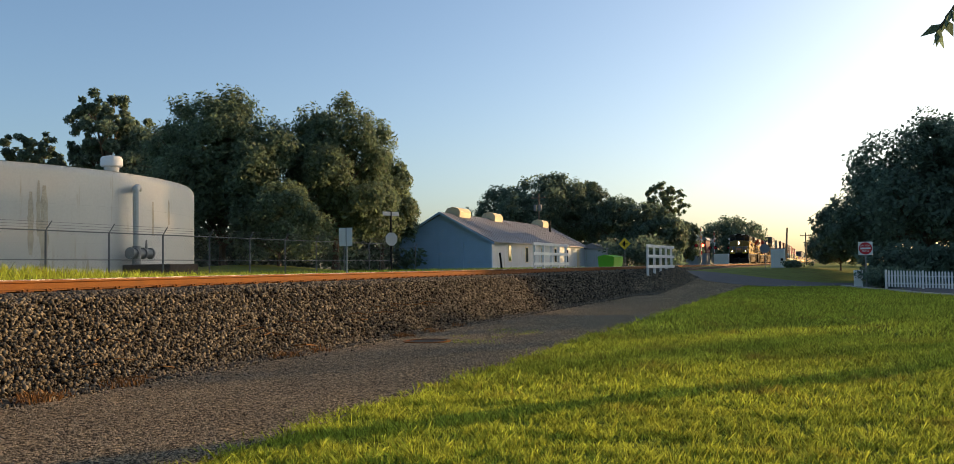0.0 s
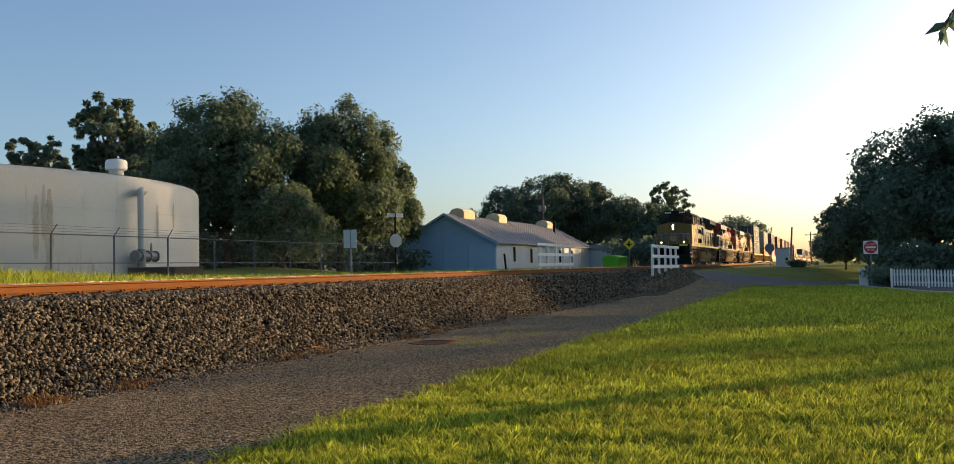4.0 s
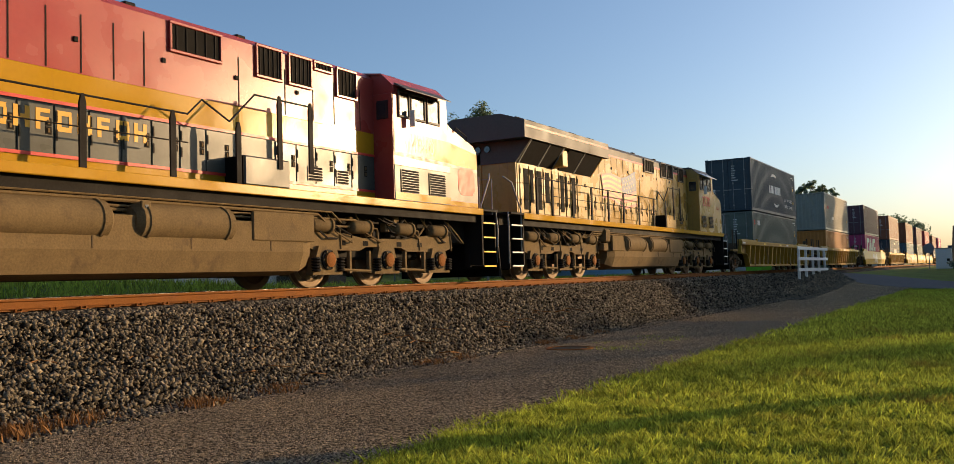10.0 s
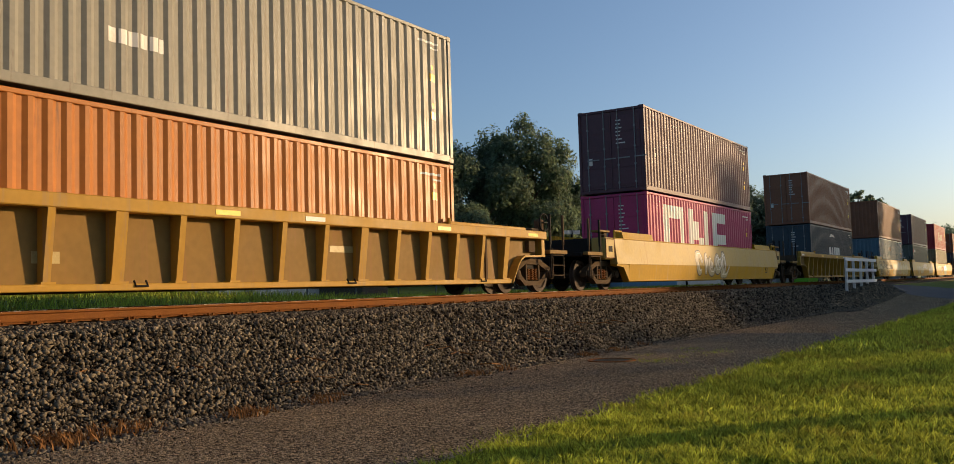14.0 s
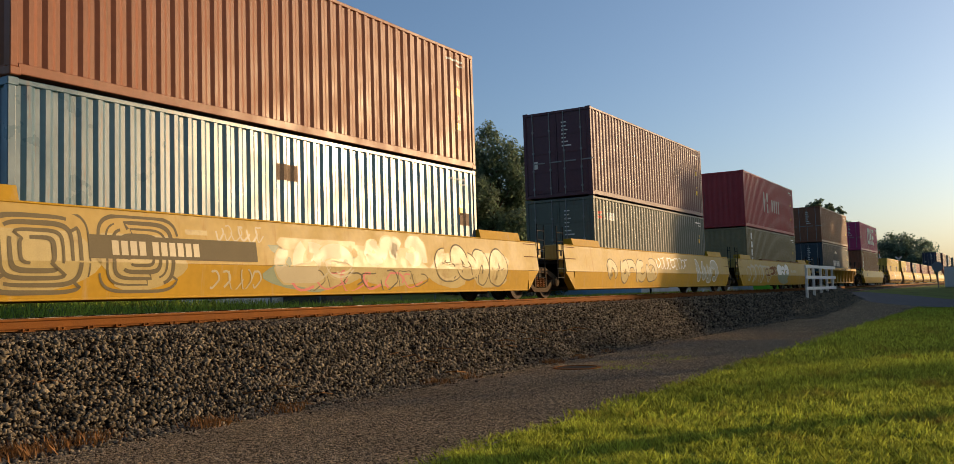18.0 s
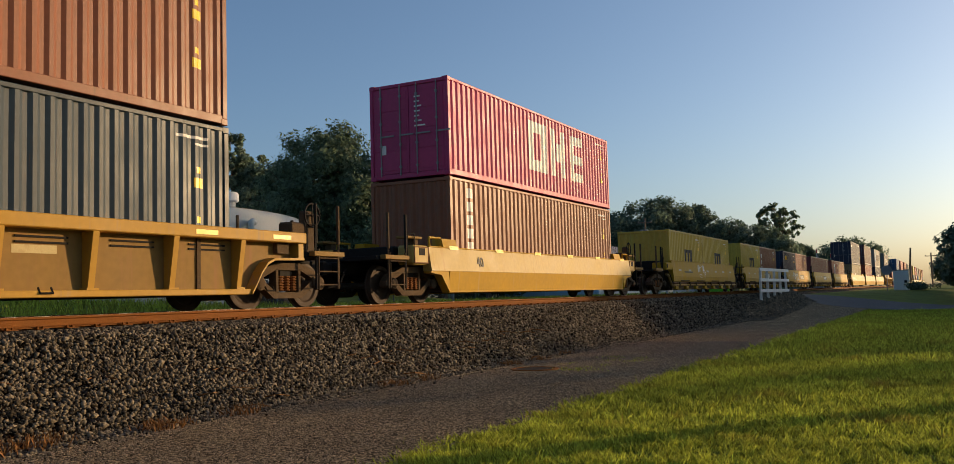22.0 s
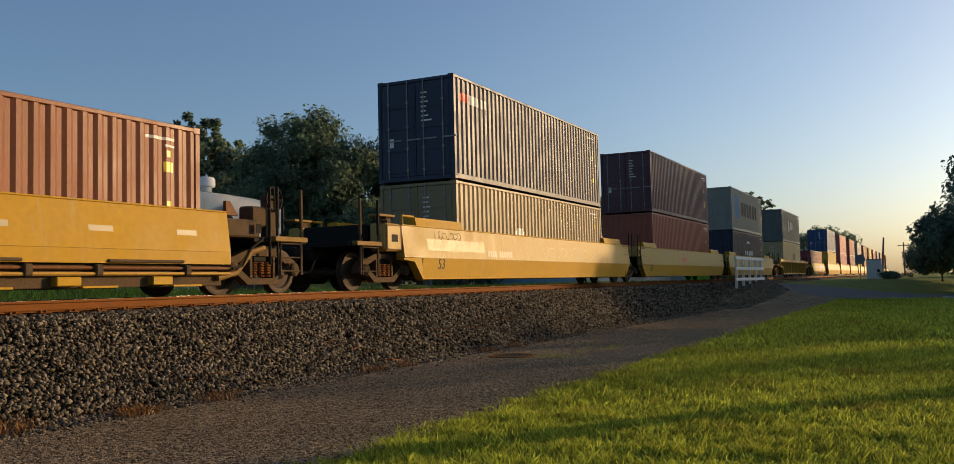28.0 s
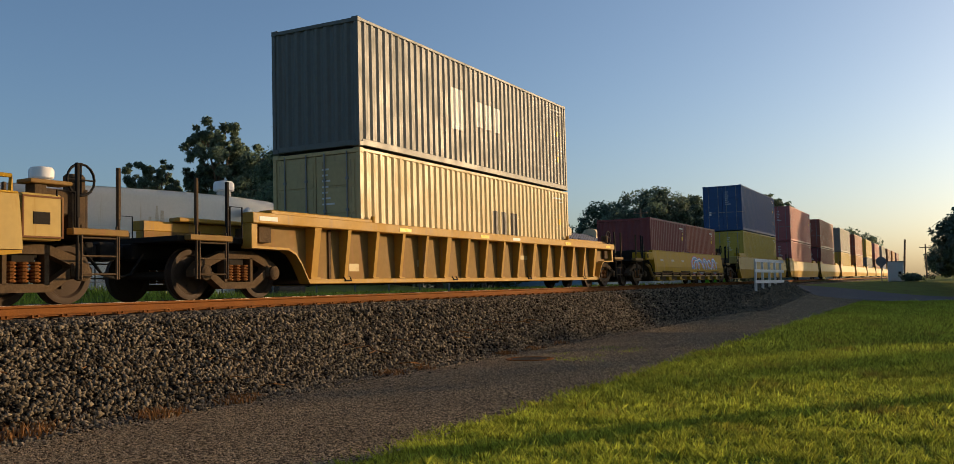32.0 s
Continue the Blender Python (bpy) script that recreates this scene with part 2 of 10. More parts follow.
RUST = (0.16, 0.075, 0.04)
GRIME = (0.07, 0.055, 0.04)
paint = functools.partial(material, rough=0.42, spec=0.20, vary=0.12, scale=1.5, fine=9, bump=0.03, stain=(0.13, 0.075, 0.045), stain_amount=0.26,
                          stain_scale=2.2, streak=True)
M = dict(
    lawn=material("lawn_soil", (0.150, 0.180, 0.042), 0.95, spec=0.03, vary=0.4, scale=0.8, fine=14, bump=0.6, stain=(0.12, 0.10, 0.03), stain_amount=0.25, stain_scale=0.5),
    blade=material("grass_blade", (0.365, 0.410, 0.052), 0.75, spec=0.08, vary=0.35, scale=0.35, fine=3, bump=0, island=0.65, stain=(0.30, 0.21, 0.045), stain_amount=0.42, stain_scale=0.6, through_light=0.45),
    weed=material("dry_weed", (0.20, 0.10, 0.036), 0.8, vary=0.3, scale=3, fine=20, bump=0, island=0.4, through_light=0.25),
    gravel=material("packed_gravel", (0.262, 0.196, 0.116), 0.95, spec=0.06, vary=0.42, scale=0.7, fine=90, bump=1.0, bump_dist=0.03, cells=2.0, cell_scale=46, stain=(0.235, 0.19, 0.14), stain_amount=0.36, stain_scale=0.35),
    grit=material("pale_grit", (0.25, 0.195, 0.125), 0.9, spec=0.08, vary=0.3, scale=9, fine=80, bump=0.3, island=0.75),
    dirt=material("sandy_dirt", (0.25, 0.19, 0.12), 0.95, spec=0.05, vary=0.35, scale=1.6, fine=50, bump=0.8, bump_dist=0.02, cells=0.9, cell_scale=60, stain=(0.12, 0.09, 0.06), stain_amount=0.4, stain_scale=0.8),
    stone=material("ballast_stone", (0.124, 0.102, 0.070), 0.8, spec=0.12, vary=0.45, scale=9, fine=80, bump=0.5, island=0.95),
    # bed darker than the stones: shade of their gaps put into the colour
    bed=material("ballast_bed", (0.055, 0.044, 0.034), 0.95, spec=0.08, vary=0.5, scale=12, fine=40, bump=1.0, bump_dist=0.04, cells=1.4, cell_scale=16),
    asphalt=material("asphalt", (0.10, 0.095, 0.09), 0.85, spec=0.2, vary=0.25, scale=0.8, fine=60, bump=0.4, stain=(0.14, 0.125, 0.105), stain_amount=0.4, stain_scale=0.5),
    concrete=material("concrete", (0.42, 0.39, 0.34), 0.85, vary=0.15, scale=2, fine=50, bump=0.3, stain=(0.22, 0.19, 0.15), stain_amount=0.3),
    rail=material("rusty_rail", (0.19, 0.075, 0.020), 0.8, spec=0.1, vary=0.25, scale=3, fine=60, bump=0.3, stain=(0.18, 0.07, 0.03), stain_amount=0.4, stain_scale=4),
    railtop=material("rail_head", (0.55, 0.50, 0.45), 0.25, metal=0.9, vary=0.1, scale=2, bump=0.02),
    tie=material("wood_tie", (0.085, 0.062, 0.045), 0.9, vary=0.35, scale=4, fine=50, bump=0.6),
    tank=material("tank_white", (0.54, 0.52, 0.47), 0.6, vary=0.07, scale=0.5, fine=10, bump=0.03, stain=(0.42, 0.36, 0.26), stain_amount=0.30, stain_scale=0.9, streak=True),
    tank_rust=material("tank_rust_stain", (0.43, 0.385, 0.30), 0.7, vary=0.3, scale=2.5, fine=12, bump=0.02, stain=(0.44, 0.41, 0.35), stain_amount=0.6, stain_scale=2.0, streak=True),
    fence_steel=material("dull_fence_steel", (0.14, 0.14, 0.135), 0.65, vary=0.15, scale=6, bump=0.1),
    steel=material("galvanised_steel", (0.26, 0.26, 0.25), 0.6, metal=0.4, vary=0.15, scale=6, bump=0.1),
    shed_blue=material("faded_blue_paint", (0.33, 0.49, 0.67), 0.7, vary=0.10, scale=1.2, fine=18, bump=0.15, stain=(0.40, 0.50, 0.60), stain_amount=0.3),
    shed_white=material("weathered_white_siding", (0.52, 0.53, 0.53), 0.75, vary=0.12, scale=1.0, fine=14, bump=0.15, stain=(0.34, 0.28, 0.2), stain_amount=0.35, streak=True),
    roof=material("weathered_tin_roof", (0.22, 0.215, 0.22), 0.55, metal=0.2, vary=0.2, scale=0.7, fine=12, bump=0.12, stain=(0.13, 0.10, 0.085), stain_amount=0.45, stain_scale=0.5),
    bark=material("bark", (0.12, 0.09, 0.065), 0.9, vary=0.35, scale=6, fine=40, bump=0.8),
    # both leaf colours are raised and greyed to stand in for haze
    leaf=material("leaf_green", (0.135, 0.19, 0.130), 0.6, vary=0.25, scale=0.4, fine=3, bump=0, island=0.4, through_light=0.55),
    leaf_light=material("leaf_olive", (0.145, 0.198, 0.115), 0.6, vary=0.25, scale=0.4, fine=3, bump=0, island=0.4, through_light=0.55),
    white=material("white_paint", (0.75, 0.73, 0.68), 0.55, vary=0.06, scale=2, fine=30, bump=0.08, stain=(0.5, 0.46, 0.38), stain_amount=0.2),
    yellow=material("loco_yellow", (0.41, 0.225, 0.014), 0.20, spec=0.09, vary=0.06, scale=1.2, fine=14, bump=0.05, stain=(0.34, 0.18, 0.03), stain_amount=0.22, stain_scale=1.2, streak=True),
    yellow_faded=material("faded_loco_yellow", (0.38, 0.235, 0.060), 0.27, spec=0.28, vary=0.12, scale=1.2, fine=14, bump=0.03, stain=(0.22, 0.14, 0.06), stain_amount=0.35, stain_scale=1.2, streak=True),
    loco_wheel=material("dusty_loco_wheel", (0.17, 0.115, 0.065), 0.55, metal=0.2, vary=0.2, scale=3, bump=0.05, stain=GRIME, stain_amount=0.3),
    letter_gold=material("gold_lettering", (0.62, 0.33, 0.03), 0.4, vary=0.08, bump=0.01),
    loco_dust=material("dusty_tan_gear", (0.15, 0.105, 0.052), 0.85, spec=0.08, vary=0.25, scale=3, fine=30, bump=0.2, stain=(0.085, 0.06, 0.036), stain_amount=0.4, stain_scale=2.5),
    # nose front: grime, plus the shade of a face turned from the sun
    nose=material("grimy_shaded_nose_yellow", (0.20, 0.125, 0.03), 0.5, spec=0.2, vary=0.2, scale=1.5, fine=20, bump=0.05, stain=(0.08, 0.06, 0.035), stain_amount=0.45, stain_scale=2.0),
    panel_grey=material("faded_grey_panel", (0.15, 0.125, 0.075), 0.6, spec=0.06, vary=0.15, scale=2, bump=0.02),
    loco_grey=material("loco_grey", (0.085, 0.078, 0.070), 0.5, spec=0.15, vary=0.12, scale=1.2, fine=14, bump=0.03, stain=GRIME, stain_amount=0.3),
    loco_red=material("loco_red", (0.31, 0.052, 0.042), 0.26, spec=0.22, vary=0.06, scale=1.2, fine=14, bump=0.015, stain=(0.20, 0.05, 0.04), stain_amount=0.2),
    loco_dark=material("loco_dark_green_grey", (0.075, 0.078, 0.068), 0.32, spec=0.15, vary=0.1, scale=1.2, fine=14, bump=0.02),
    red_line=material("red_stripe", (0.50, 0.04, 0.03), 0.35, vary=0.05, bump=0.01),
    flag_blue=material("faded_blue_panel", (0.10, 0.13, 0.22), 0.35, vary=0.1, bump=0.01),
    dusty=material("dusty_running_gear", (0.095, 0.066, 0.040), 0.85, spec=0.06, vary=0.3, scale=3, fine=30, bump=0.25, stain=(0.045, 0.034, 0.026), stain_amount=0.45, stain_scale=2.5),
    black=material("grimy_black", (0.016, 0.014, 0.012), 0.75, spec=0.12, vary=0.3, scale=4, fine=30, bump=0.1),
    void=material("dark_grille", (0.009, 0.008, 0.007), 0.8, spec=0.08, vary=0.2, bump=0.05),
    wheel=material("wheel_steel", (0.062, 0.043, 0.031), 0.6, spec=0.10, vary=0.15, scale=3, bump=0.05, stain=GRIME, stain_amount=0.3),
    glass=material("cab_glass", (0.02, 0.022, 0.025), 0.06, vary=0.05, bump=0, spec=0.8),
    lamp=material("lit_headlight", (1.0, 0.70, 0.32), 0.3, bump=0, glow=9),
    red_lamp=material("lit_red_signal", (1.0, 0.06, 0.03), 0.3, bump=0, glow=8),
    well=paint("well_car_yellow", (0.42, 0.245, 0.018), rough=0.52, spec=0.09, stain=(0.40, 0.27, 0.10), stain_amount=0.34, stain_scale=1.2),
    well_dull=paint("well_car_brown_tan", (0.235, 0.145, 0.046), rough=0.55, spec=0.05, stain=(0.26, 0.14, 0.06), stain_amount=0.5, stain_scale=1.2),
    well_pale=paint("well_car_cream_yellow", (0.41, 0.285, 0.078), rough=0.48, spec=0.14, stain=(0.34, 0.19, 0.04), stain_amount=0.36, stain_scale=1.4),
    well_rusty=paint("well_car_rusty_brown", (0.16, 0.072, 0.030), rough=0.6, spec=0.08, stain=(0.30, 0.17, 0.05), stain_amount=0.35, stain_scale=2),
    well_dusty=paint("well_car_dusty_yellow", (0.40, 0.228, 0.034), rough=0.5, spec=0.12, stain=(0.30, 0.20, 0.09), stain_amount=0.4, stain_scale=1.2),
    mark_yellow=material("reflective_yellow", (0.85, 0.55, 0.03), 0.3, vary=0.05, bump=0),
    mark_white=material("white_marking", (0.78, 0.75, 0.68), 0.5, vary=0.08, scale=3, bump=0.02, stain=(0.5, 0.42, 0.3), stain_amount=0.25),
    mark_dark=material("dark_marking", (0.05, 0.045, 0.04), 0.5, vary=0.1, bump=0.02),
    mark_red=material("red_marking", (0.62, 0.07, 0.05), 0.45, vary=0.1, bump=0.02),
    mark_blue=material("blue_marking", (0.10, 0.25, 0.45), 0.45, vary=0.1, bump=0.02),
    spray_silver=material("silver_spray", (0.42, 0.36, 0.22), 0.4, vary=0.1, scale=3, bump=0.02),
    spray_cream=material("cream_spray", (0.40, 0.315, 0.125), 0.4, vary=0.15, scale=4, bump=0.02, stain=(0.30, 0.20, 0.07), stain_amount=0.4, stain_scale=3),
    spray_pale=material("worn_white_marking", (0.55, 0.40, 0.36), 0.5, vary=0.15, scale=3, bump=0.02, stain=(0.40, 0.10, 0.09), stain_amount=0.5, stain_scale=2.5),
    spray_teal_faded=material("faded_teal_spray", (0.20, 0.24, 0.15), 0.45, vary=0.2, scale=3, bump=0.02, stain=(0.34, 0.25, 0.09), stain_amount=0.4, stain_scale=2.5),
    spray_pink=material("pink_spray", (0.55, 0.16, 0.14), 0.4, vary=0.15, scale=3, bump=0.02),
    green_bin=material("green_canvas", (0.14, 0.45, 0.03), 0.6, vary=0.08, bump=0.05),
    sign_yellow=material("sign_yellow", (0.75, 0.50, 0.03), 0.4, vary=0.05, bump=0.01),
    sign_red=material("sign_red", (0.55, 0.035, 0.04), 0.4, vary=0.05, bump=0.01),
    sign_back=material("sign_back_aluminium", (0.45, 0.45, 0.44), 0.5, metal=0.4, vary=0.08, bump=0.03),
    wood=material("weathered_pole", (0.20, 0.145, 0.10), 0.85, vary=0.3, scale=5, fine=40, bump=0.5),
    dark_wall=material("dark_red_boards", (0.16, 0.055, 0.045), 0.8, vary=0.2, scale=2, bump=0.2),
    grey_wall=material("grey_boards", (0.22, 0.23, 0.24), 0.8, vary=0.2, scale=2, bump=0.2),
    creamy=material("roof_vent_cream", (0.62, 0.50, 0.30), 0.6, vary=0.12, scale=3, bump=0.1, stain=(0.3, 0.22, 0.14), stain_amount=0.3),
)
# container paints
BOX = {k: paint("container_" + k, c, per_object=0.06) for k, c in dict(
    slate=(0.038, 0.055, 0.068), grey=(0.12, 0.13, 0.12), stone=(0.25, 0.24, 0.195), orange=(0.40, 0.150, 0.030),
    brown=(0.225, 0.085, 0.042), magenta=(0.40, 0.04, 0.12), blue=(0.035, 0.085, 0.20), maroon=(0.20, 0.055, 0.055),
    green=(0.11, 0.125, 0.098), red=(0.36, 0.042, 0.045), tan=(0.50, 0.345, 0.052),
    navy=(0.030, 0.039, 0.066), silver=(0.50, 0.52, 0.50), cream=(0.46, 0.36, 0.17), plum=(0.10, 0.045, 0.055),
    beige=(0.24, 0.185, 0.095), pink=(0.44, 0.13, 0.12), rust=(0.30, 0.085, 0.055)).items()}
BOX["steelblue"] = paint("container_glossy_steelblue", (0.058, 0.125, 0.170), rough=0.32, spec=0.5, per_object=0.06)

# ---- mesh building
class Shape:
    """Collects boxes, tubes and profiles into one mesh."""

    def __init__(self):
        self.v, self.f = [], []

    def add(self, verts, faces, at=None):
        k = len(self.v)
        self.v += [tuple(at @ Vector(p)) for p in verts] if at else [tuple(p) for p in verts]
        self.f += [tuple(i + k for i in q) for q in faces]
        return self

    def box(self, x0, x1, y0, y1, z0, z1, bevel=0.0, at=None):
        c = min(bevel, abs(x1 - x0) / 2.1, abs(y1 - y0) / 2.1, abs(z1 - z0) / 2.1)
        if c <= 0:
            v = [(x, y, z) for x in (x0, x1) for y in (y0, y1) for z in (z0, z1)]
            return self.add(v, [(0, 1, 3, 2), (4, 6, 7, 5), (0, 4, 5, 1), (2, 3, 7, 6), (0, 2, 6, 4), (1, 5, 7, 3)], at)
        # a chamfered box: each corner gives three points
        xs, ys, zs = (x0, x1), (y0, y1), (z0, z1)
        v, ix = [], {}
        for i in (0, 1):
            for j in (0, 1):
                for k in (0, 1):
                    p, s = (xs[i], ys[j], zs[k]), (c if i == 0 else -c, c if j == 0 else -c, c if k == 0 else -c)
                    for ax in range(3):
                        q = [p[m] + (s[m] if m != ax else 0) for m in range(3)]
                        ix[i, j, k, ax] = len(v)
                        v.append(q)
        f = []
        for ax in range(3):
            o = [m for m in range(3) if m != ax]
            for side in (0, 1):
                ring = []
                for a_, b_ in ((0, 0), (1, 0), (1, 1), (0, 1)):
                    key = [0, 0, 0]
                    key[ax], key[o[0]], key[o[1]] = side, a_, b_
                    ring.append(ix[(*key, ax)])
                f.append(tuple(ring) if (side == 1) == (ax != 1) else tuple(reversed(ring)))
            for a_ in (0, 1):
                for b_ in (0, 1):
                    key0, key1 = [0, 0, 0], [0, 0, 0]
                    key0[ax], key1[ax] = 0, 1
                    key0[o[0]] = key1[o[0]] = a_
                    key0[o[1]] = key1[o[1]] = b_
                    q = (ix[(*key0, o[0])], ix[(*key1, o[0])], ix[(*key1, o[1])], ix[(*key0, o[1])])
                    f.append(q)
        for i in (0, 1):
            for j in (0, 1):
                for k in (0, 1):
                    f.append((ix[i, j, k, 0], ix[i, j, k, 1], ix[i, j, k, 2]))
        return self.add(v, f, at)

    def prism(self, outline, a0, a1, axis="y", at=None):
        """An outline of 2D points (the two other axes in x, y, z order) drawn along an axis from a0 to a1."""
        n = len(outline)
        put = {"x": lambda a_, p: (a_, p[0], p[1]), "y": lambda a_, p: (p[0], a_, p[1]), "z": lambda a_, p: (p[0], p[1], a_)}[axis]
        v = [put(a0, p) for p in outline] + [put(a1, p) for p in outline]
        f = [(i, (i + 1) % n, n + (i + 1) % n, n + i) for i in range(n)] + [tuple(range(n))[::-1], tuple(range(n, 2 * n))]
        return self.add(v, f, at)

    def tube(self, points, r, sides=8, r1=None, caps=True, at=None):
        """A round bar through the points, from radius r to r1."""
        pts = [Vector(p) for p in points]
        v, f, up = [], [], None
        for i, p in enumerate(pts):
            d = (pts[min(i + 1, len(pts) - 1)] - pts[max(i - 1, 0)]).normalized()
            if up is None:
                up = d.orthogonal().normalized()
            up = (up - d * up.dot(d)).normalized()
            side = d.cross(up)
            rr = r if r1 is None else r + (r1 - r) * i / (len(pts) - 1)
            v += [p + (up * math.cos(2 * math.pi * k / sides) + side * math.sin(2 * math.pi * k / sides)) * rr for k in range(sides)]
        for i in range(len(pts) - 1):
            for k in range(sides):
                f.append((i * sides + k, i * sides + (k + 1) % sides, (i + 1) * sides + (k + 1) % sides, (i + 1) * sides + k))
        if caps:
            f += [tuple(range(sides))[::-1], tuple(range((len(pts) - 1) * sides, len(pts) * sides))]
        return self.add(v, f, at)

    def lathe(self, profile, sides=24, axis="z", at=None, caps=True):
        """Radius and height pairs turned round an axis."""
        put = {"z": lambda r, h, c, s: (r * c, r * s, h), "x": lambda r, h, c, s: (h, r * c, r * s), "y": lambda r, h, c, s: (r * s, h, r * c)}[axis]
        v = [put(r, h, math.cos(2 * math.pi * k / sides), math.sin(2 * math.pi * k / sides)) for r, h in profile for k in range(sides)]
        f = [(i * sides + k, i * sides + (k + 1) % sides, (i + 1) * sides + (k + 1) % sides, (i + 1) * sides + k)
             for i in range(len(profile) - 1) for k in range(sides)]
        if caps:
            f += [tuple(range(sides))[::-1], tuple(range((len(profile) - 1) * sides, len(profile) * sides))]
        return self.add(v, f, at)

    def quad(self, a_, b_, c_, d_):
        return self.add([a_, b_, c_, d_], [(0, 1, 2, 3)])

    def mesh(self, name, mat, smooth=False):
        me = bpy.data.meshes.new(name)
        me.from_pydata(self.v, [], self.f)
        bm = bmesh.new()
        bm.from_mesh(me)
        bmesh.ops.recalc_face_normals(bm, faces=bm.faces)
        bm.to_mesh(me)
        bm.free()
        me.materials.append(mat)
        if smooth:
            me.shade_smooth()
            me.set_sharp_from_angle(angle=radians(35))
        return me


def part(name, shape, mat, parent=None, label="", at=None, smooth=False):
    """Links a shape, or a mesh made before, as one object under a thing or a part."""
    ob = new(name, shape if isinstance(shape, bpy.types.Mesh) else shape.mesh(name, mat, smooth))
    if parent is not None:
        ob.parent = parent
    if at is not None:
        ob.matrix_basis = at
    if label:
        ob["label"] = label
    return ob


def thing(name, label, category, group="", at=None):
    ob = new(name)
    ob.empty_display_size = 0.2
    if at is not None:
        ob.matrix_basis = at
    return tagged(ob, label, category, group)


def raw(name, verts, faces, mat):
    """A mesh from numpy arrays; faces all with the same number of corners."""
    me = bpy.data.meshes.new(name)
    me.vertices.add(len(verts))
    me.vertices.foreach_set("co", np.asarray(verts, np.float32).ravel())
    faces = np.asarray(faces, np.int32)
    k = faces.shape[1]
    me.loops.add(faces.size)
    me.loops.foreach_set("vertex_index", faces.ravel())
    me.polygons.add(len(faces))
    me.polygons.foreach_set("loop_start", np.arange(0, faces.size, k, dtype=np.int32))
    me.update(calc_edges=True)
    me.validate()
    me.materials.append(mat)
    return me


def letters(text, size, mat, mesh_name="lettering", depth=0.004, spacing=1.0):
    """Built-in font letters as a mesh, lying in the plane of x to the right and y up."""
    cu = bpy.data.curves.new(mesh_name, "FONT")
    cu.body, cu.size, cu.extrude, cu.space_character = text, size, depth, spacing
    cu.align_x, cu.align_y, cu.resolution_u = "CENTER", "CENTER", 3
    ob = bpy.data.objects.new(mesh_name, cu)
    me = bpy.data.meshes.new_from_object(ob)
    bpy.data.objects.remove(ob)
    bpy.data.curves.remove(cu)
    me.materials.clear()
    me.materials.append(mat)
    return me


# lettering on the side that faces +x: x of the text runs along +y, its up along +z
SIDE = Matrix(((0, 0, 1, 0), (1, 0, 0, 0), (0, 1, 0, 0), (0, 0, 0, 1)))

# ---- ground, path, track
TRACK_X, RAIL_Z = -12.47, 1.45


def smooth(u):
    u = np.clip(u, 0, 1)
    return u * u * (3 - 2 * u)


def ground_z(x, y):
    """Height of the ground: level near the eye, a bank up to the crossing, level with the track beyond it."""
    x, y = np.asarray(x, float), np.asarray(y, float)
    near = 1.05 * smooth(((y - 44) - 2.6 * (x + 9.5)) / 30)
    far = 1.22 + 0.55 * smooth((26 - y) / 12) * np.exp(-((x + 22) / 4.5) ** 2) + 0.75 * np.exp(-((x + 36) / 5.5) ** 2 - ((y - 50) / 9) ** 2)
    side = smooth((x + 14.6) / 2.2)
    roll = 0.03 * np.sin(x * 0.9 + 1.3 * np.sin(y * 0.31)) * np.sin(y * 0.53 + x * 0.2)
    near = near + 0.80 * np.exp(-((x + 9.5) / 1.1) ** 2) * smooth((y - 46.5) / 4) * smooth((66 - y) / 5)
    return near * side + far * (1 - side) + roll * smooth((x + 4.6) / 1.5)


def ground_sheet():
    def lines(lo, hi, fine_lo, fine_hi, step):
        mid = np.arange(fine_lo, fine_hi + step / 2, step)
        out = [fine_hi]
        while out[-1] < hi:
            out.append(out[-1] + max(step, (out[-1] - fine_hi) * 0.35))
        low = [fine_lo]
        while low[-1] > lo:
            low.append(low[-1] - max(step, (fine_lo - low[-1]) * 0.35))
        return np.unique(np.r_[low, mid, out].round(3))

    xs, ys = lines(-1500, 1500, -60, 20, 0.5), lines(-300, 3000, 0, 110, 0.8)
    gx, gy = np.meshgrid(xs, ys)
    gz = ground_z(gx, gy) - 0.02
    v = np.stack([gx, gy, gz], -1).reshape(-1, 3)
    nx, ny = len(xs), len(ys)
    i = (np.arange(ny - 1)[:, None] * nx + np.arange(nx - 1)).ravel()
    f = np.stack([i, i + 1, i + nx + 1, i + nx], -1)
    me = raw("ground", v, f, M["lawn"])
    me.shade_smooth()
    return tagged(new("ground", me), "green lawn and soil that reaches the horizon", "ground", kind="structure")


def strip(name, centre, lift, mat, label, category):
    """A sheet over the ground between two edge lines given as (left, right) points."""
    rows = []
    for (ax, ay), (bx, by) in centre:
        n = 24
        rows.append([(ax + (bx - ax) * k / n, ay + (by - ay) * k / n) for k in range(n + 1)])
    p = np.array(rows)
    z = ground_z(p[..., 0], p[..., 1]) + lift
    v = np.concatenate([p, z[..., None]], -1).reshape(-1, 3)
    ny, nx = p.shape[:2]
    i = (np.arange(ny - 1)[:, None] * nx + np.arange(nx - 1)).ravel()
    me = raw(name, v, np.stack([i, i + 1, i + nx + 1, i + nx], -1), mat)
    me.shade_smooth()
    return tagged(new(name, me), label, category, kind="structure")


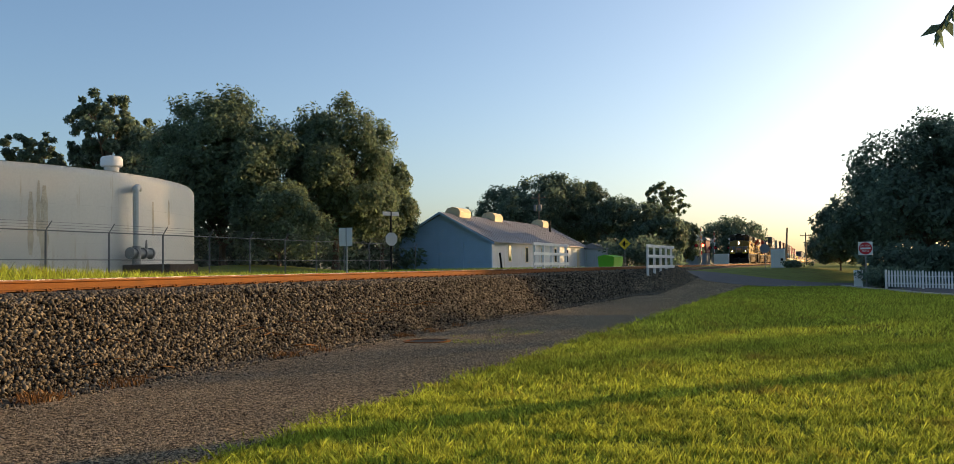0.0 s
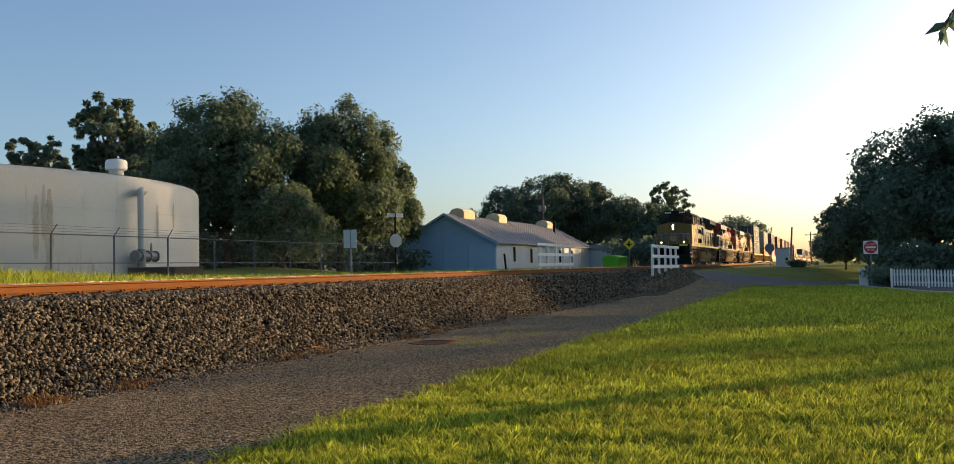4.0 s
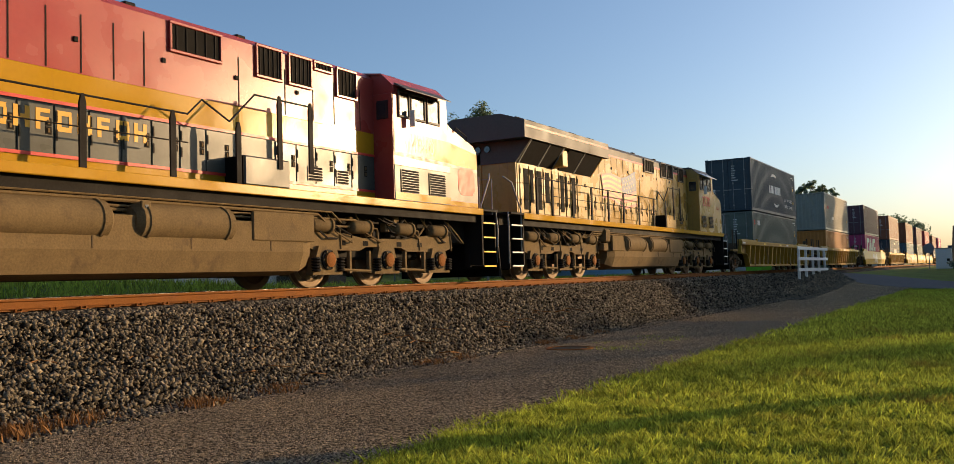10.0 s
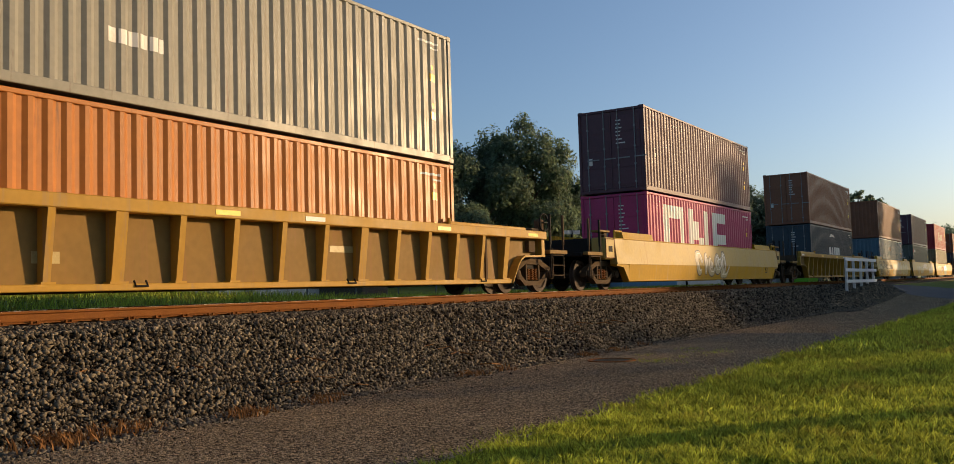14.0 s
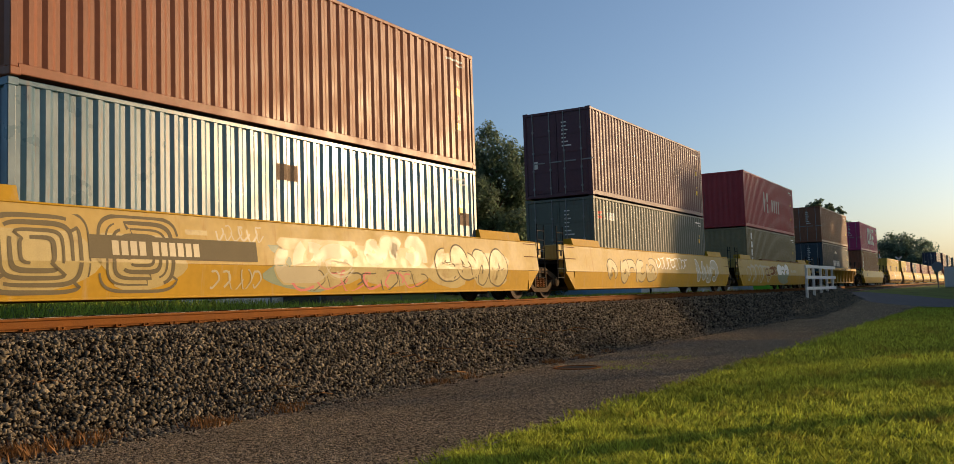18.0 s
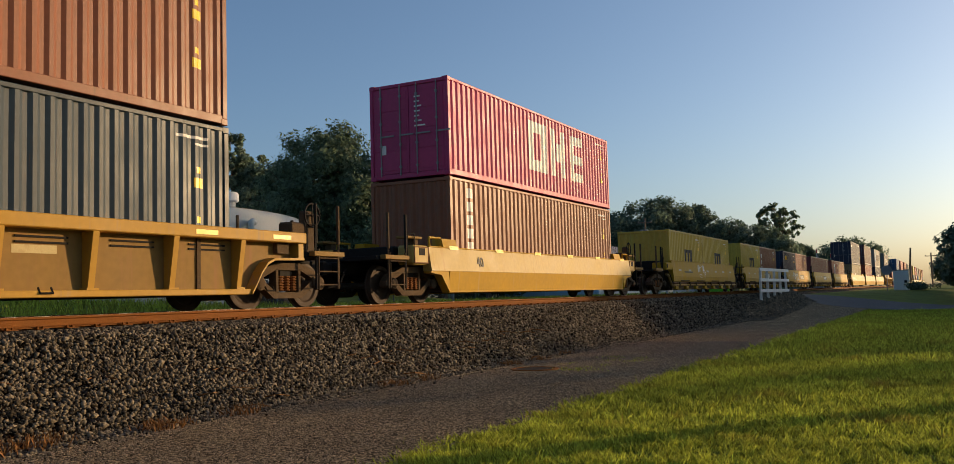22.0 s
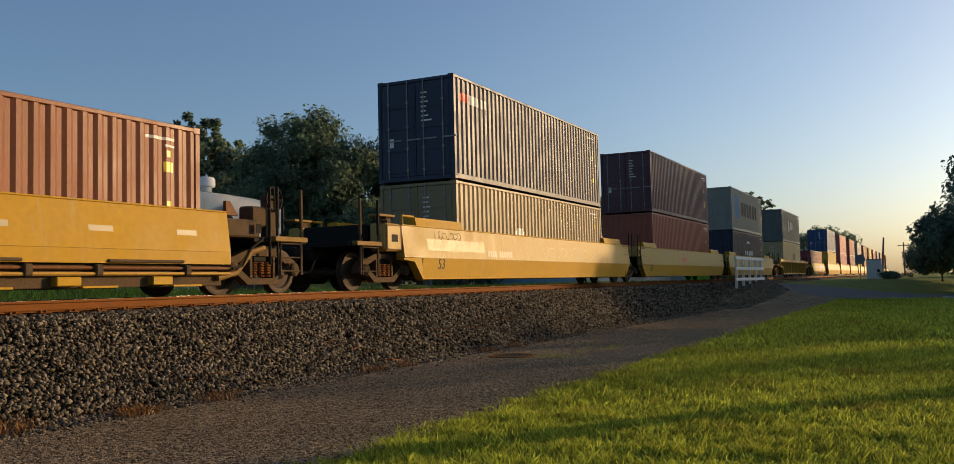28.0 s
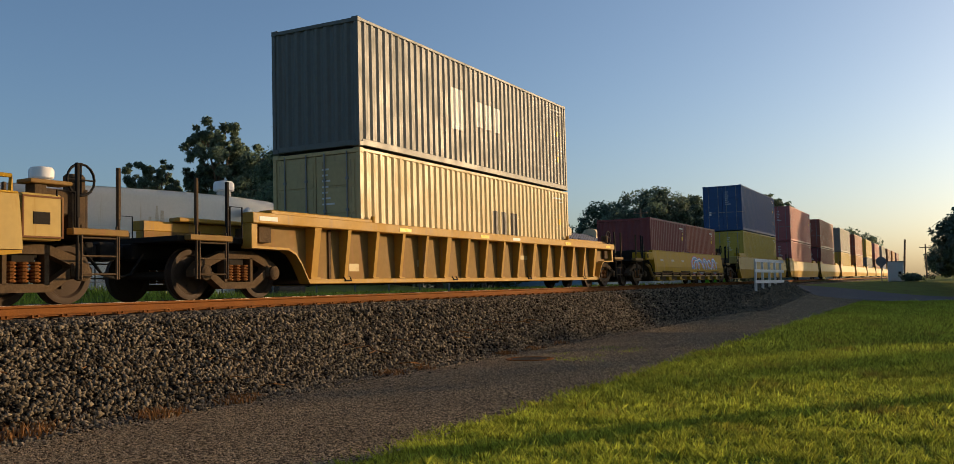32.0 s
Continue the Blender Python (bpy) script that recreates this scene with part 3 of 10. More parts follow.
def edge_wobble(y, seed):
    return 0.16 * noise.noise((seed, y * 0.55, 0)) + 0.10 * noise.noise((seed, y * 2.3, 4)) + 0.05 * noise.noise((seed, y * 7, 8))


def grass_edge(y):
    return -4.8 + edge_wobble(y, 3.0)


ground_sheet()
strip("path", [((-10.2, y), (grass_edge(y), y)) for y in np.arange(-8, 62.1, 0.4)], 0.012, M["gravel"],
      "packed gravel track beside the railway ballast", "path")
strip("dirt_verge", [((-9.9, y), (-9.05 + 2.2 * edge_wobble(y * 0.7, 9.0), y)) for y in np.arange(-8, 46.1, 0.3)], 0.016, M["dirt"],
      "pale sandy dirt between the ballast and the path", "verge")
strip("road", [((-14.0 + s, 61.5 + 0.02 * s), (-14.0 + s, 70.5 + 0.02 * s)) for s in np.arange(0, 15.5, 0.5)]
      + [((1.2 + 0.24 * k, 60.5 - k), (6.6 + 0.24 * k, 66.5 - k)) for k in np.arange(0.0, 60, 1.0)], 0.022, M["asphalt"],
      "grey asphalt street that climbs to the level crossing", "road")
kerb = Shape()
for k in np.arange(0, 40, 2.0):
    x0, y0 = 1.0 + 0.235 * k, 60.5 - k
    z0 = float(ground_z(x0, y0))
    at = pose(x0, y0, z0, 0, 0, 13.2)
    kerb.box(-0.09, 0.09, -2.03, -0.0, -0.1, 0.10, 0.015, at)
tagged(part("kerb", kerb, M["concrete"]), "pale concrete kerb along the street", "kerb", kind="structure")


# ---- ballast: a heaped bed, and loose stones on its flank
def ballast_z(dx, y=0.0):
    """Height of the ballast over the ground at dx from the track's middle, on the near side."""
    return np.interp(np.abs(dx), [0, 1.75, 2.1, 3.25, 3.9], [1.22, 1.22, 1.15, 0.05, -0.25])


def ballast():
    ys = np.r_[np.arange(-20, 70, 0.5), np.arange(70, 1500, 25)]
    dxs = np.r_[np.linspace(-3.9, -2.1, 6), np.linspace(-1.75, 1.75, 5), np.linspace(2.0, 3.9, 12)]
    gy, gx = np.meshgrid(ys, dxs, indexing="ij")
    wob = 0.05 * np.sin(gy * 1.1 + gx * 2) + 0.04 * np.sin(gy * 2.7 + 1)
    gz = ballast_z(np.abs(gx) + 0.10 + np.maximum(wob, 0) * (np.abs(gx) > 2.0)) - 0.02
    gz = np.where(gx < -1.9, np.maximum(gz, 1.12), gz)
    v = np.stack([gx + TRACK_X, gy, gz], -1).reshape(-1, 3)
    ny, nx = gx.shape
    i = (np.arange(ny - 1)[:, None] * nx + np.arange(nx - 1)).ravel()
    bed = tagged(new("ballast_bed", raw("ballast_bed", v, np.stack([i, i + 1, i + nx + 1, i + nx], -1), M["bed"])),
                 "heaped grey-brown ballast bed under the track, with gap shade in its colour", "ballast", kind="structure")
    rng = np.random.default_rng(5)
    # a few stone shapes: jittered octahedra with cut tops
    base = np.array([(1, 0, 0), (0.3, 0.95, 0.1), (-0.8, 0.5, 0), (-0.7, -0.6, 0.1), (0.4, -0.9, 0), (0.3, 0.1, 0.75), (-0.35, -0.2, 0.7), (0, 0, -0.7)])
    tri = np.array([(0, 1, 5), (1, 2, 5), (2, 6, 5), (2, 3, 6), (3, 4, 6), (4, 5, 6), (4, 0, 5), (1, 0, 7), (2, 1, 7), (3, 2, 7), (4, 3, 7), (0, 4, 7)])

    def stones(n, y0, y1, size, wide):
        y = y0 + (y1 - y0) * rng.random(n)
        dx = 1.2 + wide * rng.random(n)
        toe = rng.random(n) < 0.07
        drift = 1.0 + 0.6 * np.sin(0.9 * y) * np.sin(0.37 * y + 1)
        dx = np.where(toe, 3.25 + rng.exponential(0.30, n) * drift, dx)
        z = np.maximum(ballast_z(dx), np.maximum(ground_z(TRACK_X + dx, y), 0.0)) + 0.012
        s = size * (0.45 + 1.15 * rng.random(n) ** 1.5) * np.where(toe, 0.6, 1)
        p = base[None] * (1 + 0.75 * (rng.random((n, 8, 3)) - 0.5)) * s[:, None, None] * (0.65 + 0.7 * rng.random((n, 1, 3)))
        a1, a2 = rng.random(n) * 6.283, rng.normal(0, 0.9, n)
        c, s_ = np.cos(a2)[:, None], np.sin(a2)[:, None]
        p = np.stack([p[..., 0], p[..., 1] * c - p[..., 2] * s_, p[..., 1] * s_ + p[..., 2] * c], -1)
        c, s_ = np.cos(a1)[:, None], np.sin(a1)[:, None]
        p = np.stack([p[..., 0] * c - p[..., 1] * s_, p[..., 0] * s_ + p[..., 1] * c, p[..., 2]], -1)
        p += np.stack([TRACK_X + dx, y, z], -1)[:, None]
        f = (tri[None] + 8 * np.arange(n)[:, None, None]).reshape(-1, 3)
        return p.reshape(-1, 3), f

    for n, y0, y1, size, wide in ((34000, 2.5, 14.0, 0.029, 2.45), (24000, 14.0, 30.0, 0.033, 2.45), (10000, 30.0, 46.0, 0.042, 2.5), (9000, 45.0, 63.0, 0.046, 3.3)):
        v, f = stones(n, y0, y1, size, wide)
        tagged(new("ballast_stones", raw("ballast_stones", v, f, M["stone"])), "loose angular grey and brown ballast stones", "ballast", kind="stuff")
    return bed


ballast()


def track():
    prof = [(-0.075, 0), (0.075, 0), (0.075, 0.012), (0.012, 0.032), (0.009, 0.12), (0.036, 0.135), (0.036, 0.165), (-0.036, 0.165), (-0.036, 0.135), (-0.009, 0.12), (-0.012, 0.032), (-0.075, 0.012)]
    for k, dx in enumerate((0.753, -0.753)):
        rail = thing("rail", "rust-orange steel rail with a worn bright head", "rail", "rails of the track", pose(TRACK_X + dx, 0, RAIL_Z - 0.17))
        part("rail_web", Shape().prism(prof, -40, 1500, "y"), M["rail"], rail)
        part("rail_head", Shape().box(-0.030, 0.030, -40, 1500, 0.165, 0.170, 0.002), M["railtop"], rail, "polished rail head")
    tie = Shape().box(-1.3, 1.3, -0.115, 0.115, -0.17, 0.0, 0.012)
    plate = Shape()
    for dx in (0.0,):
        plate.box(dx - 0.17, dx + 0.17, -0.095, 0.095, 0.0, 0.012, 0.003)
        for sx in (-0.1, 0.1):
            plate.box(dx + sx - 0.018, dx + sx + 0.018, -0.06, -0.03, 0.01, 0.045, 0.004)
            plate.box(dx + sx - 0.018, dx + sx + 0.018, 0.03, 0.06, 0.01, 0.045, 0.004)
    tie_me, plate_me = tie.mesh("tie", M["tie"]), plate.mesh("tie_plate", M["rail"])
    for k in range(150):
        y = 1.0 + 0.5 * k
        t = new("tie", tie_me)
        t.matrix_basis = pose(TRACK_X + random.uniform(-0.03, 0.03), y, RAIL_Z - 0.185, 0, 0, random.uniform(-0.6, 0.6))
        tagged(t, "dark weathered wooden sleeper in the ballast", "sleeper", "sleepers under the rails")
        for dx in (-0.753, 0.753):
            part("tie_plate", plate_me, M["rail"], t, at=pose(dx, 0, 0))


track()

# ---- the train: local x towards the path, y towards its rear, z from the rail head
SPEED = 17.08
CACHE = {}


def cached(key, make):
    if key not in CACHE:
        CACHE[key] = make()
    return CACHE[key]


PITCH, DEEP = 0.278, 0.036


def wave(y0, y1, phase=0.0):
    """Points (y, depth) of the corrugation between two places."""
    pts, steps = [], ((0.0, 0.0), (0.072, 0.0), (0.139, 1.0), (0.211, 1.0))
    k = math.floor((y0 - phase) / PITCH) - 1
    while True:
        base = phase + k * PITCH
        if base > y1:
            break
        pts += [(base + a_, b_ * DEEP) for a_, b_ in steps]
        k += 1
    out = []
    for (ya, da), (yb, db) in zip(pts, pts[1:]):
        if yb < y0 or ya > y1:
            continue
        for y in (max(ya, y0), min(yb, y1)):
            d = da + (db - da) * (y - ya) / (yb - ya) if yb > ya else da
            if not out or y > out[-1][0] + 1e-4:
                out.append((y, d))
    return out


def corrugated(x, y0, y1, z0, z1, phase=0.0, flip=1, along="y"):
    s = Shape()
    pts = wave(y0, y1, phase)
    put = (lambda y, d, z: (x - flip * d, y, z)) if along == "y" else (lambda y, d, z: (y, x - flip * d, z))
    v = [put(y, d, z) for y, d in pts for z in (z0, z1)]
    return s.add(v, [(2 * i, 2 * i + 2, 2 * i + 3, 2 * i + 1) for i in range(len(pts) - 1)])


def painted(rects, mat, x=1.213, phase=0.0):
    """Painted blocks that follow the corrugation of the near side: (y0, y1, z0, z1)."""
    s = Shape()
    for y0, y1, z0, z1 in rects:
        s.add(*(lambda q: (q.v, q.f))(corrugated(x, y0, y1, z0, z1, phase)))
    return s


def word(y, z, size, count, width=0.66, gap=0.16):
    """Upright blocks standing for a word of so many letters, starting at y, centred on z."""
    return [(y + k * size * (width + gap), y + k * size * (width + gap) + size * width, z - size / 2, z + size / 2) for k in range(count)]


LABELS = dict(slate="dark slate-blue", grey="grey", stone="pale grey", orange="orange", brown="red-brown", magenta="bright magenta",
              blue="blue", maroon="dark maroon", steelblue="pale steel-blue", green="grey-green", red="red", tan="yellow-tan", navy="navy blue",
              silver="silver-grey", cream="cream", beige="dusty beige", plum="dark plum", pink="faded pink", rust="rust-red")
MOVING = []


def container(q, z, colour, length=12.192, high=True, doors=True, marks=(), where="on a double-stack well car"):
    """A corrugated steel freight container whose front stands at q along the train and whose base is at z."""
    L, H, W = length, 2.896 if high else 2.591, 2.438
    mat = BOX[colour]
    size = {12.192: "forty-foot", 6.058: "twenty-foot", 16.15: "fifty-three-foot"}.get(length, "long")
    c = thing("container", f"{LABELS[colour]} corrugated {size} container {where}", "container", "containers on the train")
    h = W / 2
    key = (L, H, colour)

    def frame_mesh():
        s = Shape()
        for x in (-h, h):
            sx = 1 if x > 0 else -1
            for y0, y1 in ((0, 0.12), (L - 0.12, L)):
                s.box(min(x, x - sx * 0.10), max(x, x - sx * 0.10), y0, y1, 0.11, H - 0.11, 0.012)
            s.box(min(x, x - sx * 0.06), max(x, x - sx * 0.06), 0.12, L - 0.12, 0.02, 0.17, 0.01)
            s.box(min(x, x - sx * 0.06), max(x, x - sx * 0.06), 0.12, L - 0.12, H - 0.09, H - 0.015, 0.01)
        for y0, y1 in ((0.01, 0.09), (L - 0.09, L - 0.01)):
            s.box(-h + 0.12, h - 0.12, y0, y1, 0.02, 0.15, 0.01)
            s.box(-h + 0.12, h - 0.12, y0, y1, H - 0.11, H - 0.02, 0.01)
        s.box(-h + 0.06, h - 0.06, 0.1, L - 0.1, 0.10, 0.14)
        return s.mesh("frame", mat)

    part("frame", cached((*key, "frame"), frame_mesh), mat, c)
    part("side_panel", cached((*key, "sideN"), lambda: corrugated(h - 0.009, 0.12, L - 0.12, 0.165, H - 0.085).mesh("side_panel", mat)), mat, c)
    part("side_panel", cached((*key, "sideF"), lambda: corrugated(-h + 0.009, 0.12, L - 0.12, 0.165, H - 0.085, flip=-1).mesh("side_panel", mat)), mat, c)
    part("roof", cached((*key, "roof"), lambda: Shape().box(-h + 0.055, h - 0.055, 0.08, L - 0.08, H - 0.05, H - 0.025).mesh("roof", mat)), mat, c)
    part("end_wall", cached((*key, "endR"), lambda: corrugated(L - 0.03, -h + 0.1, h - 0.1, 0.14, H - 0.1, along="x").mesh("end_wall", mat)), mat, c)
    if doors:
        def door_mesh(x0, x1):
            return Shape().box(x0, x1, 0.03, 0.07, 0.16, H - 0.12, 0.006).mesh("door", mat)

        def panel_mesh(x0, x1):
            return Shape().box(x0 + 0.06, x1 - 0.06, 0.018, 0.030, 0.03, (H - 0.45) / 4 - 0.02, 0.008).mesh("door_panel", mat)

        def bar_mesh():
            s = Shape().tube([(0, 0.0, 0.10), (0, 0.0, H - 0.06)], 0.018, 6)
            for z0 in (0.3, 0.9, 1.5, 2.2):
                s.box(-0.035, 0.035, -0.022, 0.03, z0, z0 + 0.06, 0.004)
            s.box(-0.02, 0.42, -0.025, -0.008, 1.15, 1.19)
            return s.mesh("locking_bar", M["steel"])

        for x0, x1 in ((-h + 0.10, -0.008), (0.008, h - 0.10)):
            d = part("door", cached((*key, "door", x0), lambda: door_mesh(x0, x1)), mat, c)
            for k in range(4):
                part("door_panel", cached((*key, "panel", x0), lambda: panel_mesh(x0, x1)), mat, d, at=pose(0, 0, 0.22 + (H - 0.45) * k / 4))
            for xb in (x0 + 0.25, x1 - 0.25):
                part("locking_bar", cached((H, "bar"), bar_mesh), M["steel"], d, at=pose(xb, 0.0, 0))
        part("data_panel", cached((H, "data"), lambda: data_panel(H)), M["mark_white"], c, "small white data markings", at=pose(0, 0.018, 0))
    else:
        part("end_wall", cached((*key, "endF"), lambda: corrugated(0.03, -h + 0.1, h - 0.1, 0.14, H - 0.1, flip=-1, along="x").mesh("end_wall", mat)), mat, c)
    cast = cached("casting", lambda: Shape().box(-0.089, 0.089, -0.081, 0.081, 0, 0.118, 0.012).box(-0.03, 0.092, -0.03, 0.03, 0.035, 0.085).mesh("corner_casting", M["mark_dark"]))
    cast2 = cached((colour, "casting"), lambda: Shape().box(-0.089, 0.089, -0.081, 0.081, 0, 0.118, 0.012).mesh("corner_casting", mat))
    for x in (-h + 0.085, h - 0.085):
        for y in (0.078, L - 0.078):
            for zz in (0.0, H - 0.118):
                part("corner_casting", cast2, mat, c, at=pose(x, y, zz, 0, 0, 0 if x > 0 else 180))
    for rects, m, lab in marks:
        for r in rects:
            part("painted_mark", painted([r], m), m, c, lab)
    # the code blocks at the rear upper corner of the side
    for r in ((L - 1.2, L - 0.5, H - 0.31, H - 0.26), (L - 0.8, L - 0.5, H - 0.42, H - 0.38)):
        part("code_mark", cached((r, "code"), lambda: painted([r], None).mesh("code_mark", M["mark_white"])), M["mark_white"], c)
    for zz in (0.9, 1.75):
        part("warning_decal", cached((L, zz, "decal"), lambda: painted([(L - 0.82, L - 0.60, zz, zz + 0.17), (L - 0.77, L - 0.65, zz + 0.25, zz + 0.36)], None).mesh("warning_decal", M["mark_yellow"])), M["mark_yellow"], c, "yellow warning decal")
    MOVING.append((c, q, z))
    return c


def dent(y):
    """Depth of the corrugation at y."""
    u = y % PITCH
    return DEEP * (0.0 if u < 0.072 else (u - 0.072) / 0.067 if u < 0.139 else 1.0 if u < 0.211 else (PITCH - u) / 0.067)


def side_text(c, text, size, y, z, mat):
    """Words painted over the corrugation of the near side, each a part, together centred on y and z."""
    widths = []
    for one in text.split():
        xs = [v.co.x for v in letters(one, size, mat, depth=0.0).vertices]
        widths.append(max(xs) - min(xs))
    gap = 0.30 * size
    at_y = y - (sum(widths) + gap * (len(widths) - 1)) / 2
    for one, wide in zip(text.split(), widths):
        me = letters(one, size, mat, depth=0.0)
        bm = bmesh.new()
        bm.from_mesh(me)
        bm.transform(Matrix.Translation((1.214, at_y + wide / 2, z)) @ SIDE)
        at_y += wide + gap
        ys = [v.co.y for v in bm.verts]
        k = math.floor(min(ys) / PITCH)
        while k * PITCH < max(ys):
            for o in (0.0, 0.072, 0.139, 0.211):
                bmesh.ops.bisect_plane(bm, geom=bm.verts[:] + bm.edges[:] + bm.faces[:], plane_co=(0, k * PITCH + o, 0), plane_no=(0, 1, 0))
            k += 1
        for v in bm.verts:
            v.co.x -= dent(v.co.y)
        bm.to_mesh(me)
        bm.free()
        part("lettering", me, mat, c, "white painted word")


def data_panel(H):
    s = Shape()
    rng = random.Random(4)
    for k in range(7):
        z = H - 0.45 - 0.13 * k
        w = rng.uniform(0.2, 0.5)
        s.box(0.18, 0.18 + w * 0.7, -0.006, 0.0, z, z + 0.04)
    s.box(-0.85, -0.72, -0.006, 0.0, H - 1.9, H - 1.65)
    return s.mesh("data_panel", M["mark_white"])


# ---- trucks
def wheel_mesh(r=0.44):
    prof = [(0.09, -0.05), (r * 0.35, -0.04), (r * 0.72, -0.02), (r * 0.80, -0.055), (r - 0.03, -0.06), (r, -0.055), (r + 0.005, 0.045), (r + 0.03, 0.055), (r + 0.03, 0.075), (r * 0.8, 0.07), (r * 0.7, 0.03), (0.09, 0.06)]
    return Shape().lathe([(a_, -b_) for a_, b_ in prof], 28, "x")


def freight_truck():
    """A three-piece freight truck: side frames with springs, and two wheelsets."""
    t = Shape()

    def cast_frame(x):
        s = Shape()
        x0, x1 = x - 0.09, x + 0.09
        s.prism([(-1.1, 0.52), (-0.95, 0.66), (-0.35, 0.86), (0.35, 0.86), (0.95, 0.66), (1.1, 0.52), (1.1, 0.40), (0.9, 0.50), (0.36, 0.72), (-0.36, 0.72), (-0.9, 0.50), (-1.1, 0.40)], x0, x1, "x")
        s.prism([(-0.9, 0.50), (-0.74, 0.54), (-0.36, 0.30), (0.36, 0.30), (0.74, 0.54), (0.9, 0.50), (0.42, 0.18), (-0.42, 0.18)], x0, x1, "x")
        for y in (-0.36, 0.30):
            s.box(x0, x1, y, y + 0.08, 0.28, 0.75, 0.01)
        for y in (-0.88, 0.88):
            s.box(x0 - 0.02, x1 + 0.05, y - 0.16, y + 0.16, 0.38, 0.60, 0.03)
        return s

    def spring():
        prof = []
        for k in range(6):
            z = 0.32 + 0.05 * k
            prof += [(0.055, z), (0.078, z + 0.012), (0.078, z + 0.03), (0.055, z + 0.042)]
        return Shape().lathe(prof, 10, "z")

    return dict(frameN=cast_frame(1.02).mesh("side_frame", M["dusty"]), frameF=cast_frame(-1.02).mesh("side_frame", M["dusty"]),
                spring=spring().mesh("coil_spring", M["rail"]),
                bolster=Shape().box(-1.05, 1.05, -0.2, 0.2, 0.58, 0.78, 0.03).mesh("bolster", M["black"]),
                axle=Shape().tube([(-1.0, 0, 0), (1.0, 0, 0)], 0.075, 10).mesh("axle", M["black"]),
                cap=Shape().lathe([(0.13, 0.0), (0.13, 0.10), (0.08, 0.13), (0.03, 0.14)], 14, "x").mesh("bearing_cap", M["dusty"]),
                wheelN=wheel_mesh().mesh("wheel", M["wheel"], True))


TRUCK = freight_truck()


def add_truck(car, y, radius=0.44):
    k = TRUCK
    t = part("truck", k["bolster"], None, car, "dusty cast-steel truck", at=pose(0, y, 0))
    for n in ("frameN", "frameF"):
        part("side_frame", k[n], None, t)
    for x in (1.05, -1.05):
        for dy in (-0.19, 0.0, 0.19):
            part("coil_spring", k["spring"], None, t, "rust-brown coil spring", at=pose(x, dy, 0))
    for dy in (-0.88, 0.88):
        w = part("wheelset", k["axle"], None, t, at=pose(0, dy, radius))
        part_wheel(w, k)
    for dy in (-0.88, 0.88):
        part("bearing_cap", k["cap"], None, t, at=pose(1.10, dy, 0.46))
    return t


def part_wheel(w, k):
    """The two wheels share the axle's mesh object: one turning wheelset."""
    key = "wheelset"

    def make():
        s = Shape().tube([(-1.0, 0, 0), (1.0, 0, 0)], 0.075, 10)
        wm = wheel_mesh()
        s.add(wm.v, wm.f, Matrix.Translation((0.755, 0, 0)))
        s.add(wm.v, wm.f, Matrix.Translation((-0.755, 0, 0)) @ Matrix.Rotation(math.pi, 4, "Z"))
        # bolt marks on the wheel face make the turning visible
        for a_ in range(3):
            w_ = 2 * math.pi * a_ / 3
            s.box(0.80, 0.815, 0.2 * math.cos(w_) - 0.02, 0.2 * math.cos(w_) + 0.02, 0.2 * math.sin(w_) - 0.02, 0.2 * math.sin(w_) + 0.02)
        return s.mesh("wheelset", M["wheel"], True)

    w.data = cached(key, make)


def ladder(s, x, y, z0, z1, w=0.4, n=5, along="y"):
    a_, b_ = ((x, y - w / 2), (x, y + w / 2)) if along == "y" else ((x - w / 2, y), (x + w / 2, y))
    s.tube([(*a_, z0), (*a_, z1)], 0.018, 6)
    s.tube([(*b_, z0), (*b_, z1)], 0.018, 6)
    for k in range(n):
        z = z0 + (z1 - z0) * (k + 0.3) / n
        s.tube([(*a_, z), (*b_, z)], 0.014, 6)
    return s


def both(make):
    """A shape on the near side and its mirror on the far side."""
    s = Shape()
    make(s, 1)
    make(s, -1)
    return s


def sided(s, sx, x0, x1, *rest, **kw):
    return s.box(min(sx * x0, sx * x1), max(sx * x0, sx * x1), *rest, **kw)


